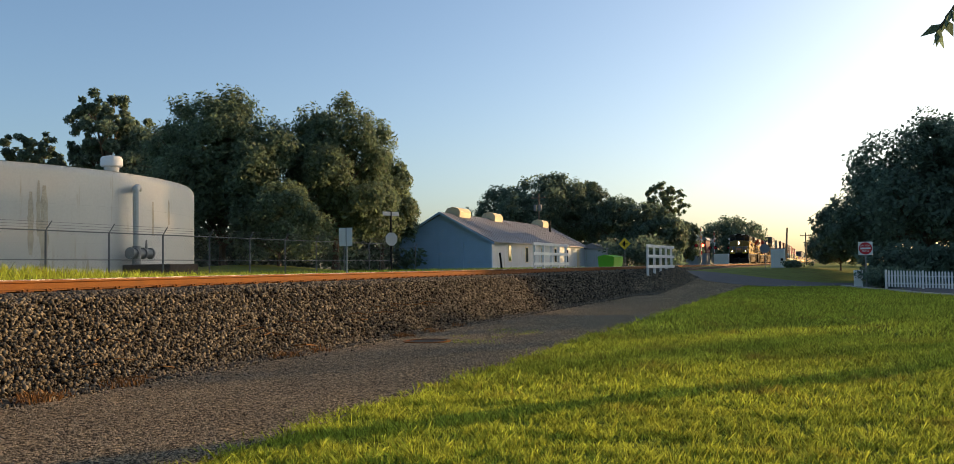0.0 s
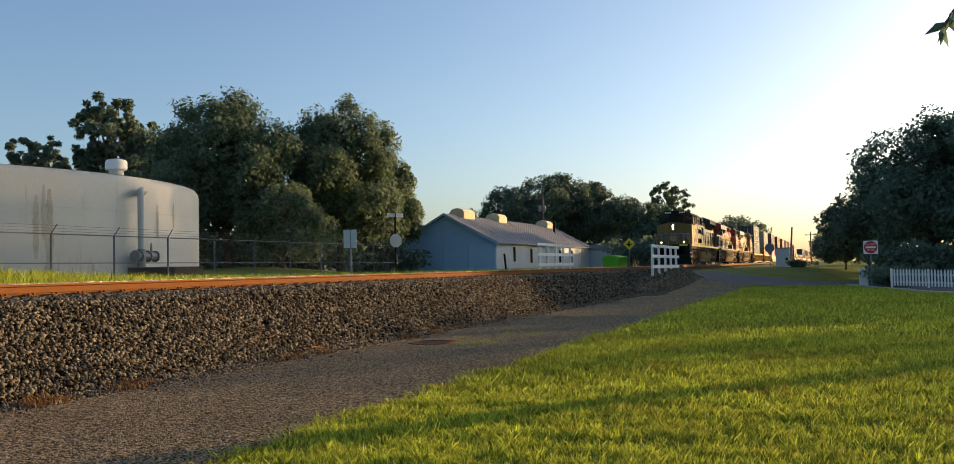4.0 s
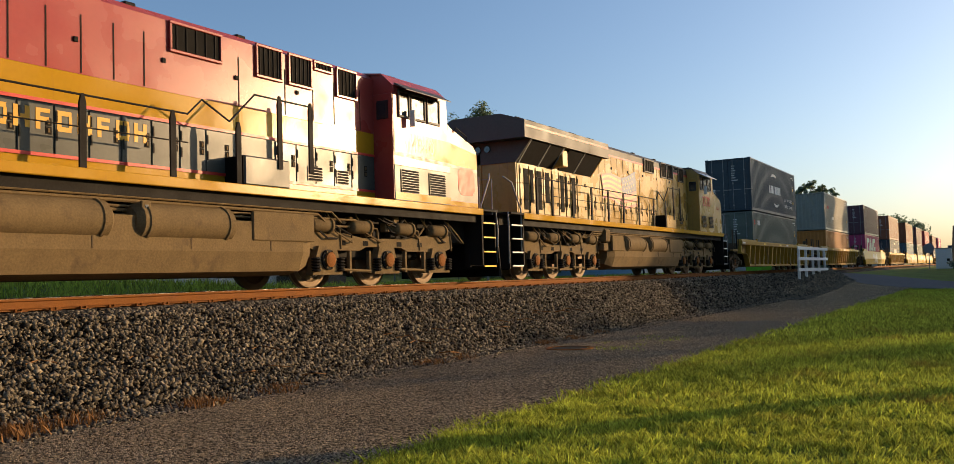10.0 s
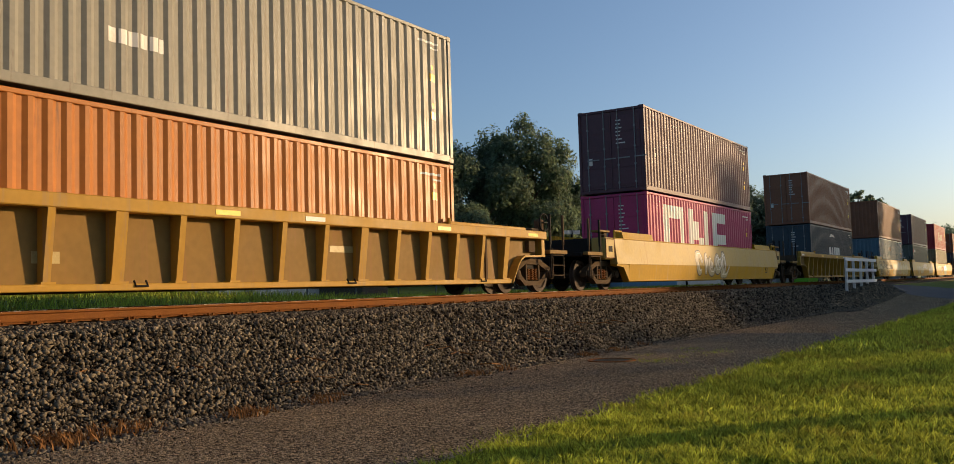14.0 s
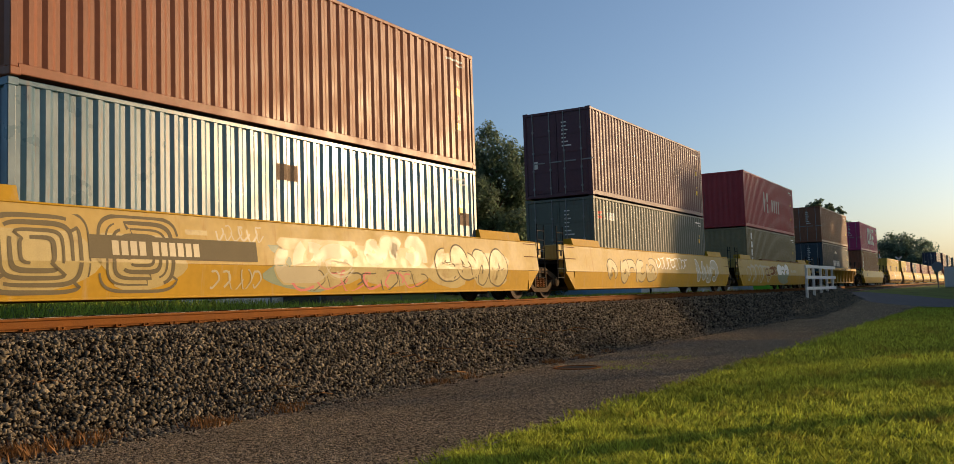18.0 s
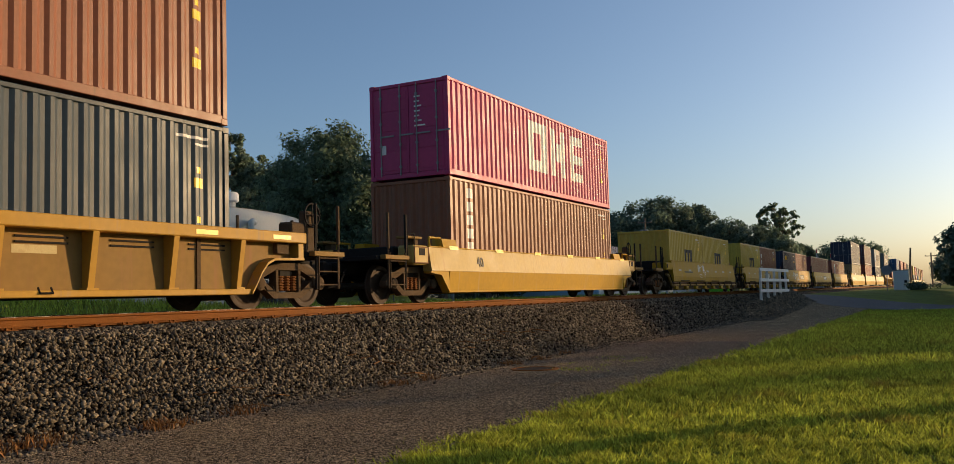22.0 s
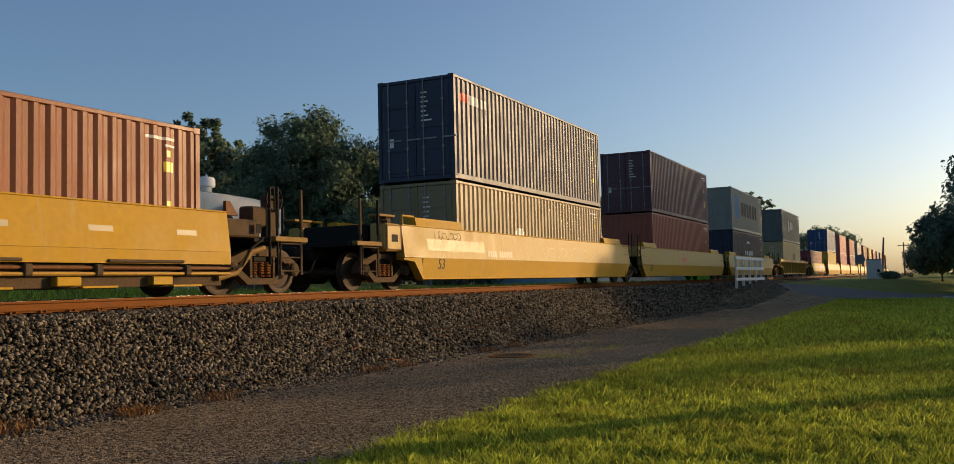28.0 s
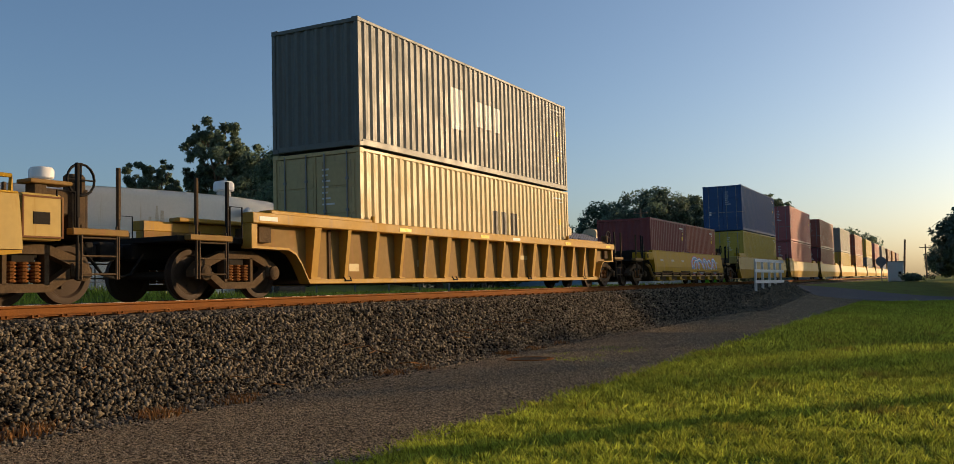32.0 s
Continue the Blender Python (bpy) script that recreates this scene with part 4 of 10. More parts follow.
def end_gear(car, y, sgn, hand_brake=False, posts=True):
    """Platform, coupler, steps and upright rails at one end of a car; sgn -1 for its front."""
    s = Shape()
    s.box(-1.25, 1.25, min(y, y + sgn * 1.6), max(y, y + sgn * 1.6), 0.98, 1.08, 0.01)
    s.box(-0.3, 0.3, min(y, y + sgn * 1.7), max(y, y + sgn * 1.7), 0.7, 0.98, 0.02)
    part("end_platform", s, M["black"], car)
    for sx in (1, -1):
        part("platform_edge", Shape().box(*sorted((sx * 1.25, sx * 1.40)), *sorted((y + sgn * 0.45, y + sgn * 1.45)), 1.00, 1.10, 0.012), M["well_dull"], car)
        part("grab_iron", Shape().tube([(sx * 1.38, y + sgn * 0.2, 1.08), (sx * 1.38, y + sgn * 0.2, 1.62), (sx * 1.38, y + sgn * 0.50, 1.62), (sx * 1.38, y + sgn * 0.50, 1.08)], 0.014, 5), M["black"], car)
    part("coupler", Shape().box(-0.12, 0.12, min(y + sgn * 1.6, y + sgn * 2.0), max(y + sgn * 1.6, y + sgn * 2.0), 0.72, 0.95, 0.03)
         .box(-0.17, 0.17, min(y + sgn * 1.9, y + sgn * 2.12), max(y + sgn * 1.9, y + sgn * 2.12), 0.68, 1.0, 0.04), M["black"], car)
    if posts:
        for k, (x, yy) in enumerate(((1.36, 0.55), (1.36, 1.28), (-1.36, 0.55), (-1.36, 1.28))):
            z1 = 2.05
            p = Shape().tube([(x, y + sgn * yy, 0.35), (x, y + sgn * yy, z1)], 0.022, 6)
            p.box(x - 0.03, x + 0.03, y + sgn * yy - 0.03, y + sgn * yy + 0.03, 1.25, z1, 0.01)
            part("guide_post", p, M["black" if k % 2 == 0 else "dusty"], car)
        for sx in (1, -1):
            part("step", ladder(Shape(), sx * 1.38, y + sgn * 0.92, 0.35, 1.15, 0.62, 3), M["dusty"], car)
    hose = Shape().tube([(0.35, y + sgn * 1.5, 0.8), (0.38, y + sgn * 1.8, 0.45), (0.3, y + sgn * 2.1, 0.4)], 0.025, 6)
    part("brake_hose", hose, M["black"], car)
    if hand_brake:
        w = Shape()
        c, r = Vector((1.0, y + sgn * 0.9, 1.86)), 0.24
        ring = [c + Vector((0, math.cos(a_) * r, math.sin(a_) * r)) for a_ in np.linspace(0, 2 * math.pi, 17)]
        w.tube(ring, 0.02, 6, caps=False)
        for a_ in range(4):
            w.tube([c, c + Vector((0, math.cos(a_ * 1.57) * r, math.sin(a_ * 1.57) * r))], 0.014, 5)
        part("hand_brake_wheel", w, M["black"], car)
        part("brake_stand", Shape().box(0.75, 0.95, y + sgn * 0.75, y + sgn * 1.05, 1.08, 1.95, 0.04).box(0.6, 0.95, y + sgn * 0.3, y + sgn * 0.75, 1.3, 1.7, 0.04), M["dusty"], car)


def ribbed_car(short=False):
    """A single well car with ribbed sides."""
    car = thing("well_car", "yellow ribbed steel well car carrying stacked containers", "freight wagon", "well cars of the train")
    e, lo, hi = (8.9, 0.24, 1.55) if not short else (6.9, 0.26, 1.42)
    cut = e - 0.70 if not short else e - 0.5
    top0 = hi - 0.20

    def body(s, sx):
        # plate with a swept cut over the trucks
        o = [(-e - 0.95, top0), (-e - 0.95, 0.90), (-cut - 0.62, 0.88), (-cut - 0.42, 0.80), (-cut - 0.25, 0.62), (-cut - 0.12, 0.42), (-cut, lo)]
        o = o + [(-y, z) for y, z in reversed(o)]
        s.prism(o, sx * 1.232, sx * 1.250, "x")

    def arch(s, sx, sg):
        # the flange that lines the opening over a truck
        pts = [(e + 0.95, 0.90), (cut + 0.62, 0.88), (cut + 0.42, 0.80), (cut + 0.25, 0.62), (cut + 0.12, 0.42), (cut, lo)]
        v = [(sx * x_, sg * y, z + d) for y, z in pts for x_, d in ((1.22, 0.0), (1.47, 0.0), (1.47, 0.045), (1.22, 0.045))]
        s.add(v, [(4 * i + a_, 4 * i + (a_ + 1) % 4, 4 * i + 4 + (a_ + 1) % 4, 4 * i + 4 + a_) for i in range(len(pts) - 1) for a_ in range(4)] + [(0, 1, 2, 3), (20, 21, 22, 23)])

    for sx in (1, -1):
        for sg in (1, -1):
            part("arch_flange", Shape().add(*pv(lambda s: arch(s, sx, sg))), M["well_dusty"], car)
            bx = Shape().prism([(sg * (e + 0.30), 1.02), (sg * (e + 0.62), 1.02), (sg * (e + 0.62), 1.30), (sg * (e + 0.30), 1.30)], sx * 1.250, sx * 1.36, "x")
            part("end_bracket", bx, M["dusty"], car)
            part("end_post", Shape().box(*sorted((sx * 1.25, sx * 1.46)), *sorted((sg * (e + 0.95), sg * (e + 0.78))), 0.90, top0, 0.012), M["well_dusty"], car)

    # recessed plates in a darker tan than the ribs and sills
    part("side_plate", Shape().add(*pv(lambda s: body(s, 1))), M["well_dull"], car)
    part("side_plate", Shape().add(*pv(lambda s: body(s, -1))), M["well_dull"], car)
    for sx in (1, -1):
        s = Shape()
        sided(s, sx, 1.226, 1.52, -e - 0.97, e + 0.97, top0, hi, 0.015)
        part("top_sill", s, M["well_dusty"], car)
        s = Shape()
        sided(s, sx, 1.24, 1.43, -cut, cut, lo, lo + 0.10, 0.012)
        part("bottom_sill", s, M["well_dusty"], car)
        n = 16 if not short else 9
        for k in range(n):
            y = (-cut + 0.25) + (2 * cut - 0.5) * k / (n - 1)
            s = Shape()
            w = 0.055 if k % 5 else 0.10
            s.prism([(sx * 1.25, lo + 0.1), (sx * 1.37, lo + 0.1), (sx * 1.50, top0), (sx * 1.25, top0)], y - w, y + w, "y")
            s.box(*sorted((sx * 1.26, sx * 1.42)), y - w - 0.05, y + w + 0.05, lo + 0.10, lo + 0.13)
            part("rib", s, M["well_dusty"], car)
        if not short:
            for y0, y1 in ((-e - 0.25, -5.75), (5.75, e + 0.25)):
                s = Shape()
                sided(s, sx, 1.02, 1.32, y0, y1, hi + 0.004, hi + 0.09, 0.02)
                s.tube([(sx * 1.3, y1 if y1 < 0 else y0, hi + 0.02), (sx * 1.3, y1 if y1 < 0 else y0, hi + 0.16)], 0.05, 8)
                part("guide_ledge", s, M["well_dusty"], car)
    part("floor", Shape().box(-1.28, 1.28, -cut, cut, 0.26, 0.32), M["dusty"], car)
    for sgn in (-1, 1):
        part("well_end", Shape().box(-1.28, 1.28, sgn * (e - 1.6) - 0.04, sgn * (e - 1.6) + 0.04, 0.3, hi - 0.05), M["dusty"], car)
        end_gear(car, sgn * (e + 0.9), sgn, hand_brake=(sgn > 0))
        part("bulkhead", Shape().box(-1.22, 1.22, min(sgn * (e - 1.5), sgn * (e + 0.9)), max(sgn * (e - 1.5), sgn * (e + 0.9)), 1.0, 1.12), M["dusty"], car)
    for k, y in enumerate((-e - 0.8, -5.0, -1.0, 1.0, 5.0, e)):
        part("reflector", Shape().box(1.522, 1.526, y, y + 0.50, hi - 0.15, hi - 0.07), M["mark_yellow" if k % 3 else "mark_white"], car, "reflective strip")
    for y0, y1, z0, z1 in ((-3.85, -3.45, 0.62, 0.78), (1.9, 2.6, 0.88, 1.00), (-6.6, -6.25, 0.5, 0.66)):
        part("stencil", Shape().box(1.252, 1.255, y0, y1, z0, z1), M["spray_cream"], car, "small pale stencilled panel")
    for y in (-6.9, -2.3, 2.3, 6.9):
        part("tie_down", Shape().tube([(1.40, y - 0.1, lo + 0.14), (1.45, y - 0.1, lo + 0.06), (1.45, y + 0.1, lo + 0.06), (1.40, y + 0.1, lo + 0.14)], 0.016, 5), M["black"], car)
    add_truck(car, -e - 0.9, 0.44)
    add_truck(car, e + 0.9, 0.44)
    if short:
        g = Shape()
        for k in range(8):
            y = -cut + 0.9 + k * (2 * cut - 1.8) / 7
            for z in (1.02, 1.1):
                g.box(1.252, 1.27, y - 0.42, y + 0.42, z, z + 0.03)
        part("slot", g, M["black"], car)
    return car


def pv(make):
    s = Shape()
    make(s)
    return s.v, s.f


def smooth_car(half=9.85, front=True, rear=True, top=1.52, e0=None, e1=None, kind="long", number="53"):
    """A well unit with smooth creased sides. front, rear: it ends the car there, else it shares a truck with its neighbour."""
    car = thing("well_car", "yellow smooth-sided steel well car carrying stacked containers", "freight wagon", "well cars of the train")
    lo, mid = 0.24, 0.76
    inset, own_end, own_truck = (0.95, 0.56, 0.25) if kind == "long" else (1.55, 1.20, -0.1)
    f = half - (own_end if front else inset)
    r = half - (own_end if rear else inset)
    cf, cr = (end - (0.88 if own else 0.58) for end, own in ((f, front), (r, rear)))
    if kind == "tall":
        cf, cr, lo = f, r, 0.54
    for sx in (1, -1):
        up, dn = Shape(), Shape()
        up.prism([(sx * 1.24, mid), (sx * 1.49, mid), (sx * 1.40, top), (sx * 1.24, top)], -f, r, "y")
        # long units: upper side paler than the lower one
        part("upper_side", up, M["well" if kind == "tall" else "well_pale"], car)
        if kind == "tall":
            dn.prism([(sx * 1.24, lo), (sx * 1.49, lo), (sx * 1.49, mid - 0.004), (sx * 1.24, mid - 0.004)], -cf, cr, "y")
            part("lower_side", dn, M["well"], car)
            under = Shape()
            sided(under, sx, 1.22, 1.36, -cf + 0.1, cr - 0.1, 0.17, lo - 0.004, 0.01)
            part("bottom_channel", under, M["dusty"], car)
            for z, x in ((0.47, 1.45), (0.38, 1.47)):
                part("side_pipe", Shape().tube([(sx * x, -cf, z), (sx * x, cr, z)], 0.028, 6), M["well_rusty" if z > 0.4 else "well_dusty"], car)
            for k in range(4 if sx > 0 else 0):
                y = -cf + 0.4 + k * (cf + cr - 0.8) / 4
                part("lock_bar", Shape().box(*sorted((sx * 1.36, sx * 1.53)), y + 0.7, y + 2.25, 0.55, 0.60, 0.015), M["dusty"], car)
                for dy in (0.55, 2.35):
                    part("pipe_clamp", Shape().box(*sorted((sx * 1.36, sx * 1.52)), y + dy - 0.07, y + dy + 0.07, 0.35, 0.52, 0.02), M["dusty"], car)
            for k in range(7 if sx > 0 else 0):
                y = -cf + 0.5 + k * (cf + cr - 1.2) / 6.5
                part("floor_beam", Shape().box(*sorted((sx * 1.20, sx * 1.49)), y - 0.20, y + 0.22, 0.20, 0.335, 0.012), M["well"], car)
                part("floor_flange", Shape().box(*sorted((sx * 1.10, sx * 1.42)), y + 0.30, y + 0.95, 0.165, 0.20, 0.006), M["well"], car)
        else:
            # the plate turns under towards the bottom edge, and sweeps up over the trucks
            dn.prism([(sx * 1.24, lo), (sx * 1.43, lo), (sx * 1.49, mid - 0.004), (sx * 1.24, mid - 0.004)], -cf, cr, "y")
            for end_, yb, sg, own in ((f, cf, -1, front), (r, cr, 1, rear)):
                knee = (end_ - 0.50, mid - 0.10) if own else (end_ - 0.10, mid - 0.10)
                dn.prism([(sg * end_, mid - 0.01), (sg * end_, mid - 0.05), (sg * knee[0], knee[1]), (sg * yb, lo), (sg * yb, mid - 0.01)], sx * 1.25, sx * 1.465, "x")
                if not own:
                    b = part("end_box", Shape().box(*sorted((sx * 0.9, sx * 1.40)), *sorted((sg * (end_ + 0.004), sg * (end_ + 0.34))), 1.10, top + 0.02, 0.03), M["well_pale"], car)
                    part("end_pocket", Shape().box(*sorted((sx * 1.40, sx * 1.406)), *sorted((sg * (end_ + 0.12), sg * (end_ + 0.24))), 1.20, 1.36), M["black"], b)
                    for z in (1.12, top - 0.06):
                        part("box_rim", Shape().box(*sorted((sx * side_x(z), sx * (side_x(z) + 0.012))), *sorted((sg * (end_ - 0.75), sg * (end_ - 0.02))), z, z + 0.022), M["well_rusty"], car)
            part("lower_side", dn, M["well"], car)
            lip = Shape()
            sided(lip, sx, 1.25, 1.445, -cf, cr, lo - 0.012, lo + 0.03, 0.008)
            part("bottom_lip", lip, M["well"], car)
        cap = Shape()
        sided(cap, sx, 1.23, 1.42, -f + 0.02, r - 0.02, top, top + 0.03, 0.008)
        part("top_sill", cap, M["well"], car)
        if kind != "tall":
            for ya, yb in ((-f + 0.80, -6.02), (6.02, r - 0.80)):
                if yb - ya > 0.5:
                    s = Shape()
                    s.prism([(sx * 1.02, top + 0.03), (sx * 1.36, top + 0.03), (sx * 1.30, top + 0.24), (sx * 1.02, top + 0.24)], ya, yb, "y")
                    part("guide_ledge", s, M["well"], car)
    part("floor", Shape().box(-1.24, 1.24, -cf, cr, 0.26, 0.31), M["dusty"], car)
    for sgn, end, own in ((-1, f, front), (1, r, rear)):
        inner = 6.25
        part("well_end", Shape().box(-1.24, 1.24, sgn * min(inner + 0.15, end - 0.1) - 0.04, sgn * min(inner + 0.15, end - 0.1) + 0.04, 0.3, top - 0.02), M["dusty"], car)
        if end - inner > 0.6:
            a_, b_ = sorted((sgn * (inner + 0.2), sgn * end))
            part("end_deck", Shape().box(-1.24, 1.24, a_, b_, 1.0, 1.12, 0.01), M["black"], car)
        if kind == "tall":
            for sx in (1, -1):
                b = part("end_box", Shape().box(*sorted((sx * 0.8, sx * (1.44 if sgn < 0 else 1.36))), *sorted((sgn * (end + 0.004), sgn * (end + 0.95))), 1.05, 1.38, 0.03), M["well" if sgn < 0 else "dusty"], car)
                part("end_pocket", Shape().box(*sorted((sx * 1.44, sx * 1.447)), *sorted((sgn * (end + 0.74), sgn * (end + 0.88))), 1.13, 1.30), M["black"], b)
                part("end_strut", Shape().tube([(sx * 1.42, sgn * (end + 0.98), 0.86), (sx * 1.42, sgn * (end + 0.62), 0.78), (sx * 1.42, sgn * (end + 0.22), 0.40), (sx * 1.40, sgn * (end - 0.25), 0.30)], 0.055, 6), M["well_dull"], car)
                part("brake_hose", Shape().tube([(sx * 1.46, sgn * (end + 0.90), 1.02), (sx * 1.48, sgn * (end + 0.55), 0.84), (sx * 1.50, sgn * (end + 0.30), 0.52), (sx * 1.50, sgn * (end + 0.02), 0.46)], 0.022, 6), M["black"], car)
                part("lift_hook", Shape().prism([(sgn * (end + 0.30), top), (sgn * (end + 0.62), top), (sgn * (end + 0.40), top + 0.26), (sgn * (end + 0.30), top + 0.26)], *sorted((sx * 1.05, sx * 1.12)), "x"), M["well_rusty"], car)
                part("guide_post", Shape().tube([(sx * 1.36, sgn * (end + 1.22), 0.55), (sx * 1.36, sgn * (end + 1.22), 2.02)], 0.026, 6), M["black"], car)
        if own:
            far = end + (0.40 if kind == "long" else 0.9)
            end_gear(car, sgn * far, sgn, hand_brake=(sgn > 0))
            for sx in (1, -1):
                if kind != "tall":
                    b = part("end_box", Shape().box(*sorted((sx * 0.95, sx * 1.42)), *sorted((sgn * (end + 0.004), sgn * (end + 0.70))), 0.90, top + 0.03, 0.05), M["well_pale"], car)
                    for rim in ((0.03, 0.67, 0.93, 0.955), (0.03, 0.67, top - 0.03, top - 0.005), (0.03, 0.055, 0.955, top - 0.03), (0.645, 0.67, 0.955, top - 0.03)):
                        part("box_rim", Shape().box(*sorted((sx * 1.42, sx * 1.432)), *sorted((sgn * (end + rim[0]), sgn * (end + rim[1]))), rim[2], rim[3]), M["well_rusty"], b)
                    part("end_pocket", Shape().box(*sorted((sx * 1.42, sx * 1.428)), *sorted((sgn * (end + 0.20), sgn * (end + 0.46))), 1.12, 1.29), M["black"], b)
                    part("lift_bracket", Shape().tube([(sx * 1.36, sgn * (end - 0.10), top), (sx * 1.36, sgn * (end - 0.10), top + 0.24), (sx * 1.36, sgn * (end - 0.62), top + 0.24), (sx * 1.36, sgn * (end - 0.62), top)], 0.035, 5), M["well"], car)
                    part("bench_bar", Shape().box(*sorted((sx * 1.05, sx * 1.36)), *sorted((sgn * (end + 0.2), sgn * (end + 0.88))), top + 0.18, top + 0.24, 0.012), M["well_dull"], car)
                    part("bench_leg", Shape().box(*sorted((sx * 1.10, sx * 1.30)), *sorted((sgn * (end + 0.3), sgn * (end + 0.5))), top + 0.03, top + 0.18, 0.012), M["dusty"], car)
            part("end_sheet", Shape().box(-0.90, 0.90, *sorted((sgn * (end - 0.2), sgn * (end + 0.75))), 1.12, top + 0.02, 0.03), M["black"], car)
            part("draft_sill", Shape().box(-0.35, 0.35, *sorted((sgn * (end - 0.4), sgn * (far + 0.2))), 0.72, 1.0, 0.03), M["black"], car)
        else:
            s = ladder(Shape(), 1.43, sgn * (end + (0.28 if kind == "long" else 0.75)), 0.5, 2.05 if kind == "long" else 1.58, 0.42, 6)
            part("side_ladder", s, M["black"], car)
            part("articulation", Shape().box(-0.45, 0.45, *sorted((sgn * end, sgn * (half - 0.30))), 0.62, 1.02, 0.04), M["black"], car)
    # markings
    pale = kind == "tall"
    z0 = 1.02 if pale else 1.30
    strip_me = cached(("reflector", pale), lambda: Shape().quad((side_x(z0) + 0.004, 0, z0), (side_x(z0) + 0.004, 0.45, z0), (side_x(z0 + 0.09) + 0.004, 0.45, z0 + 0.09), (side_x(z0 + 0.09) + 0.004, 0, z0 + 0.09)).mesh("reflector", M["spray_silver" if pale else "mark_yellow"]))
    for yy in np.arange(-f + 1.0, r - 1.0, 1.75 if pale else 2.6):
        part("reflector", strip_me, None, car, "pale reflective strip" if pale else "yellow reflective strip", at=pose(0, float(yy), 0))
    if number:
        sl = math.atan2(0.09, top - mid)
        at = Matrix.Translation((1.497 - 0.03, -f + 2.55, 1.00)) @ Matrix.Rotation(-sl, 4, "Y") @ SIDE
        if number == "53":
            at = Matrix.Translation((side_x(0.60) + 0.004, 7.24 if front and rear else -7.45, 0.60)) @ Matrix.Rotation(math.atan2(0.06, 0.52), 4, "Y") @ SIDE
        part("number", cached((number, "num"), lambda: letters(number, 0.38, M["mark_dark"], "number")), None, car, "stencilled number " + number, at=at)
    if front:
        add_truck(car, -half + own_truck)
    else:
        add_truck(car, -half)
    if rear:
        add_truck(car, half - own_truck)
    return car


def scrawl(car, seed, y0, y1, z0, z1, mat, width=0.06, strokes=7, x=1.5):
    """Sprayed looping strokes on the side of a car."""
    rng = np.random.default_rng(seed)
    step = (y1 - y0) / strokes
    for k in range(strokes):
        cy = y0 + step * (k + 0.5)
        n = 18
        a0, sw, ry, rz = rng.random() * 6.28, 3.2 + 2.5 * rng.random(), step * (0.4 + 0.3 * rng.random()), (z1 - z0) * (0.3 + 0.2 * rng.random())
        pts = []
        for i in range(n):
            a_ = a0 + sw * i / (n - 1)
            pts.append((cy + ry * math.cos(a_) + 0.1 * step * math.sin(2.3 * a_), (z0 + z1) / 2 + rz * math.sin(a_) * (1 + 0.2 * math.sin(3 * a_))))
        w = width * (0.6 + 0.8 * rng.random())
        v = []
        for i, (py, pz) in enumerate(pts):
            qa, qb = pts[max(i - 1, 0)], pts[min(i + 1, n - 1)]
            d = Vector((qb[0] - qa[0], qb[1] - qa[1])).normalized()
            for sg in (-1, 1):
                yy, zz = py - d.y * w * sg, min(max(pz + d.x * w * sg, z0), z1)
                xx = (1.49 - 0.09 * max(zz - 0.76, 0) / 0.71) if zz > 0.76 else 1.43 + 0.06 * (zz - 0.24) / 0.52
                v.append((xx + 0.005 + 0.0006 * (k % 4), yy, zz))
        part("spray_stroke", Shape().add(v, [(2 * i, 2 * i + 2, 2 * i + 3, 2 * i + 1) for i in range(n - 1)]), mat, car, "sprayed graffiti stroke")


def side_x(z):
    """How far out the side of a smooth car lies at height z."""
    return 1.49 - 0.09 * (z - 0.76) / 0.71 if z > 0.76 else 1.43 + 0.06 * (z - 0.24) / 0.52


def glyph(rng):
    """The bends of one sprayed flourish in a unit box, as strokes of (across, up): open loops and hooks."""
    out = []
    for k in range(2 if rng.random() < 0.7 else 3):
        cx_, cz_, rx, rz_ = rng.uniform(0.3, 0.7), rng.uniform(0.35, 0.65), rng.uniform(0.2, 0.5), rng.uniform(0.3, 0.48)
        a0, sweep, drift, swirl = rng.uniform(0, 6.28), rng.choice((-1, 1)) * rng.uniform(2.6, 5.2), rng.normal(0, 0.10), rng.uniform(-0.25, 0.35)
        pts = []
        for u in np.linspace(0, 1, 20):
            g = 1 + swirl * u
            pts.append((cx_ + drift * u + rx * g * math.cos(a0 + sweep * u), min(max(cz_ + rz_ * g * math.sin(a0 + sweep * u), 0.0), 1.0)))
        if rng.random() < 0.5:
            pts.append((pts[-1][0] + rng.uniform(-0.3, 0.3), rng.random()))
        out.append(pts)
    return out


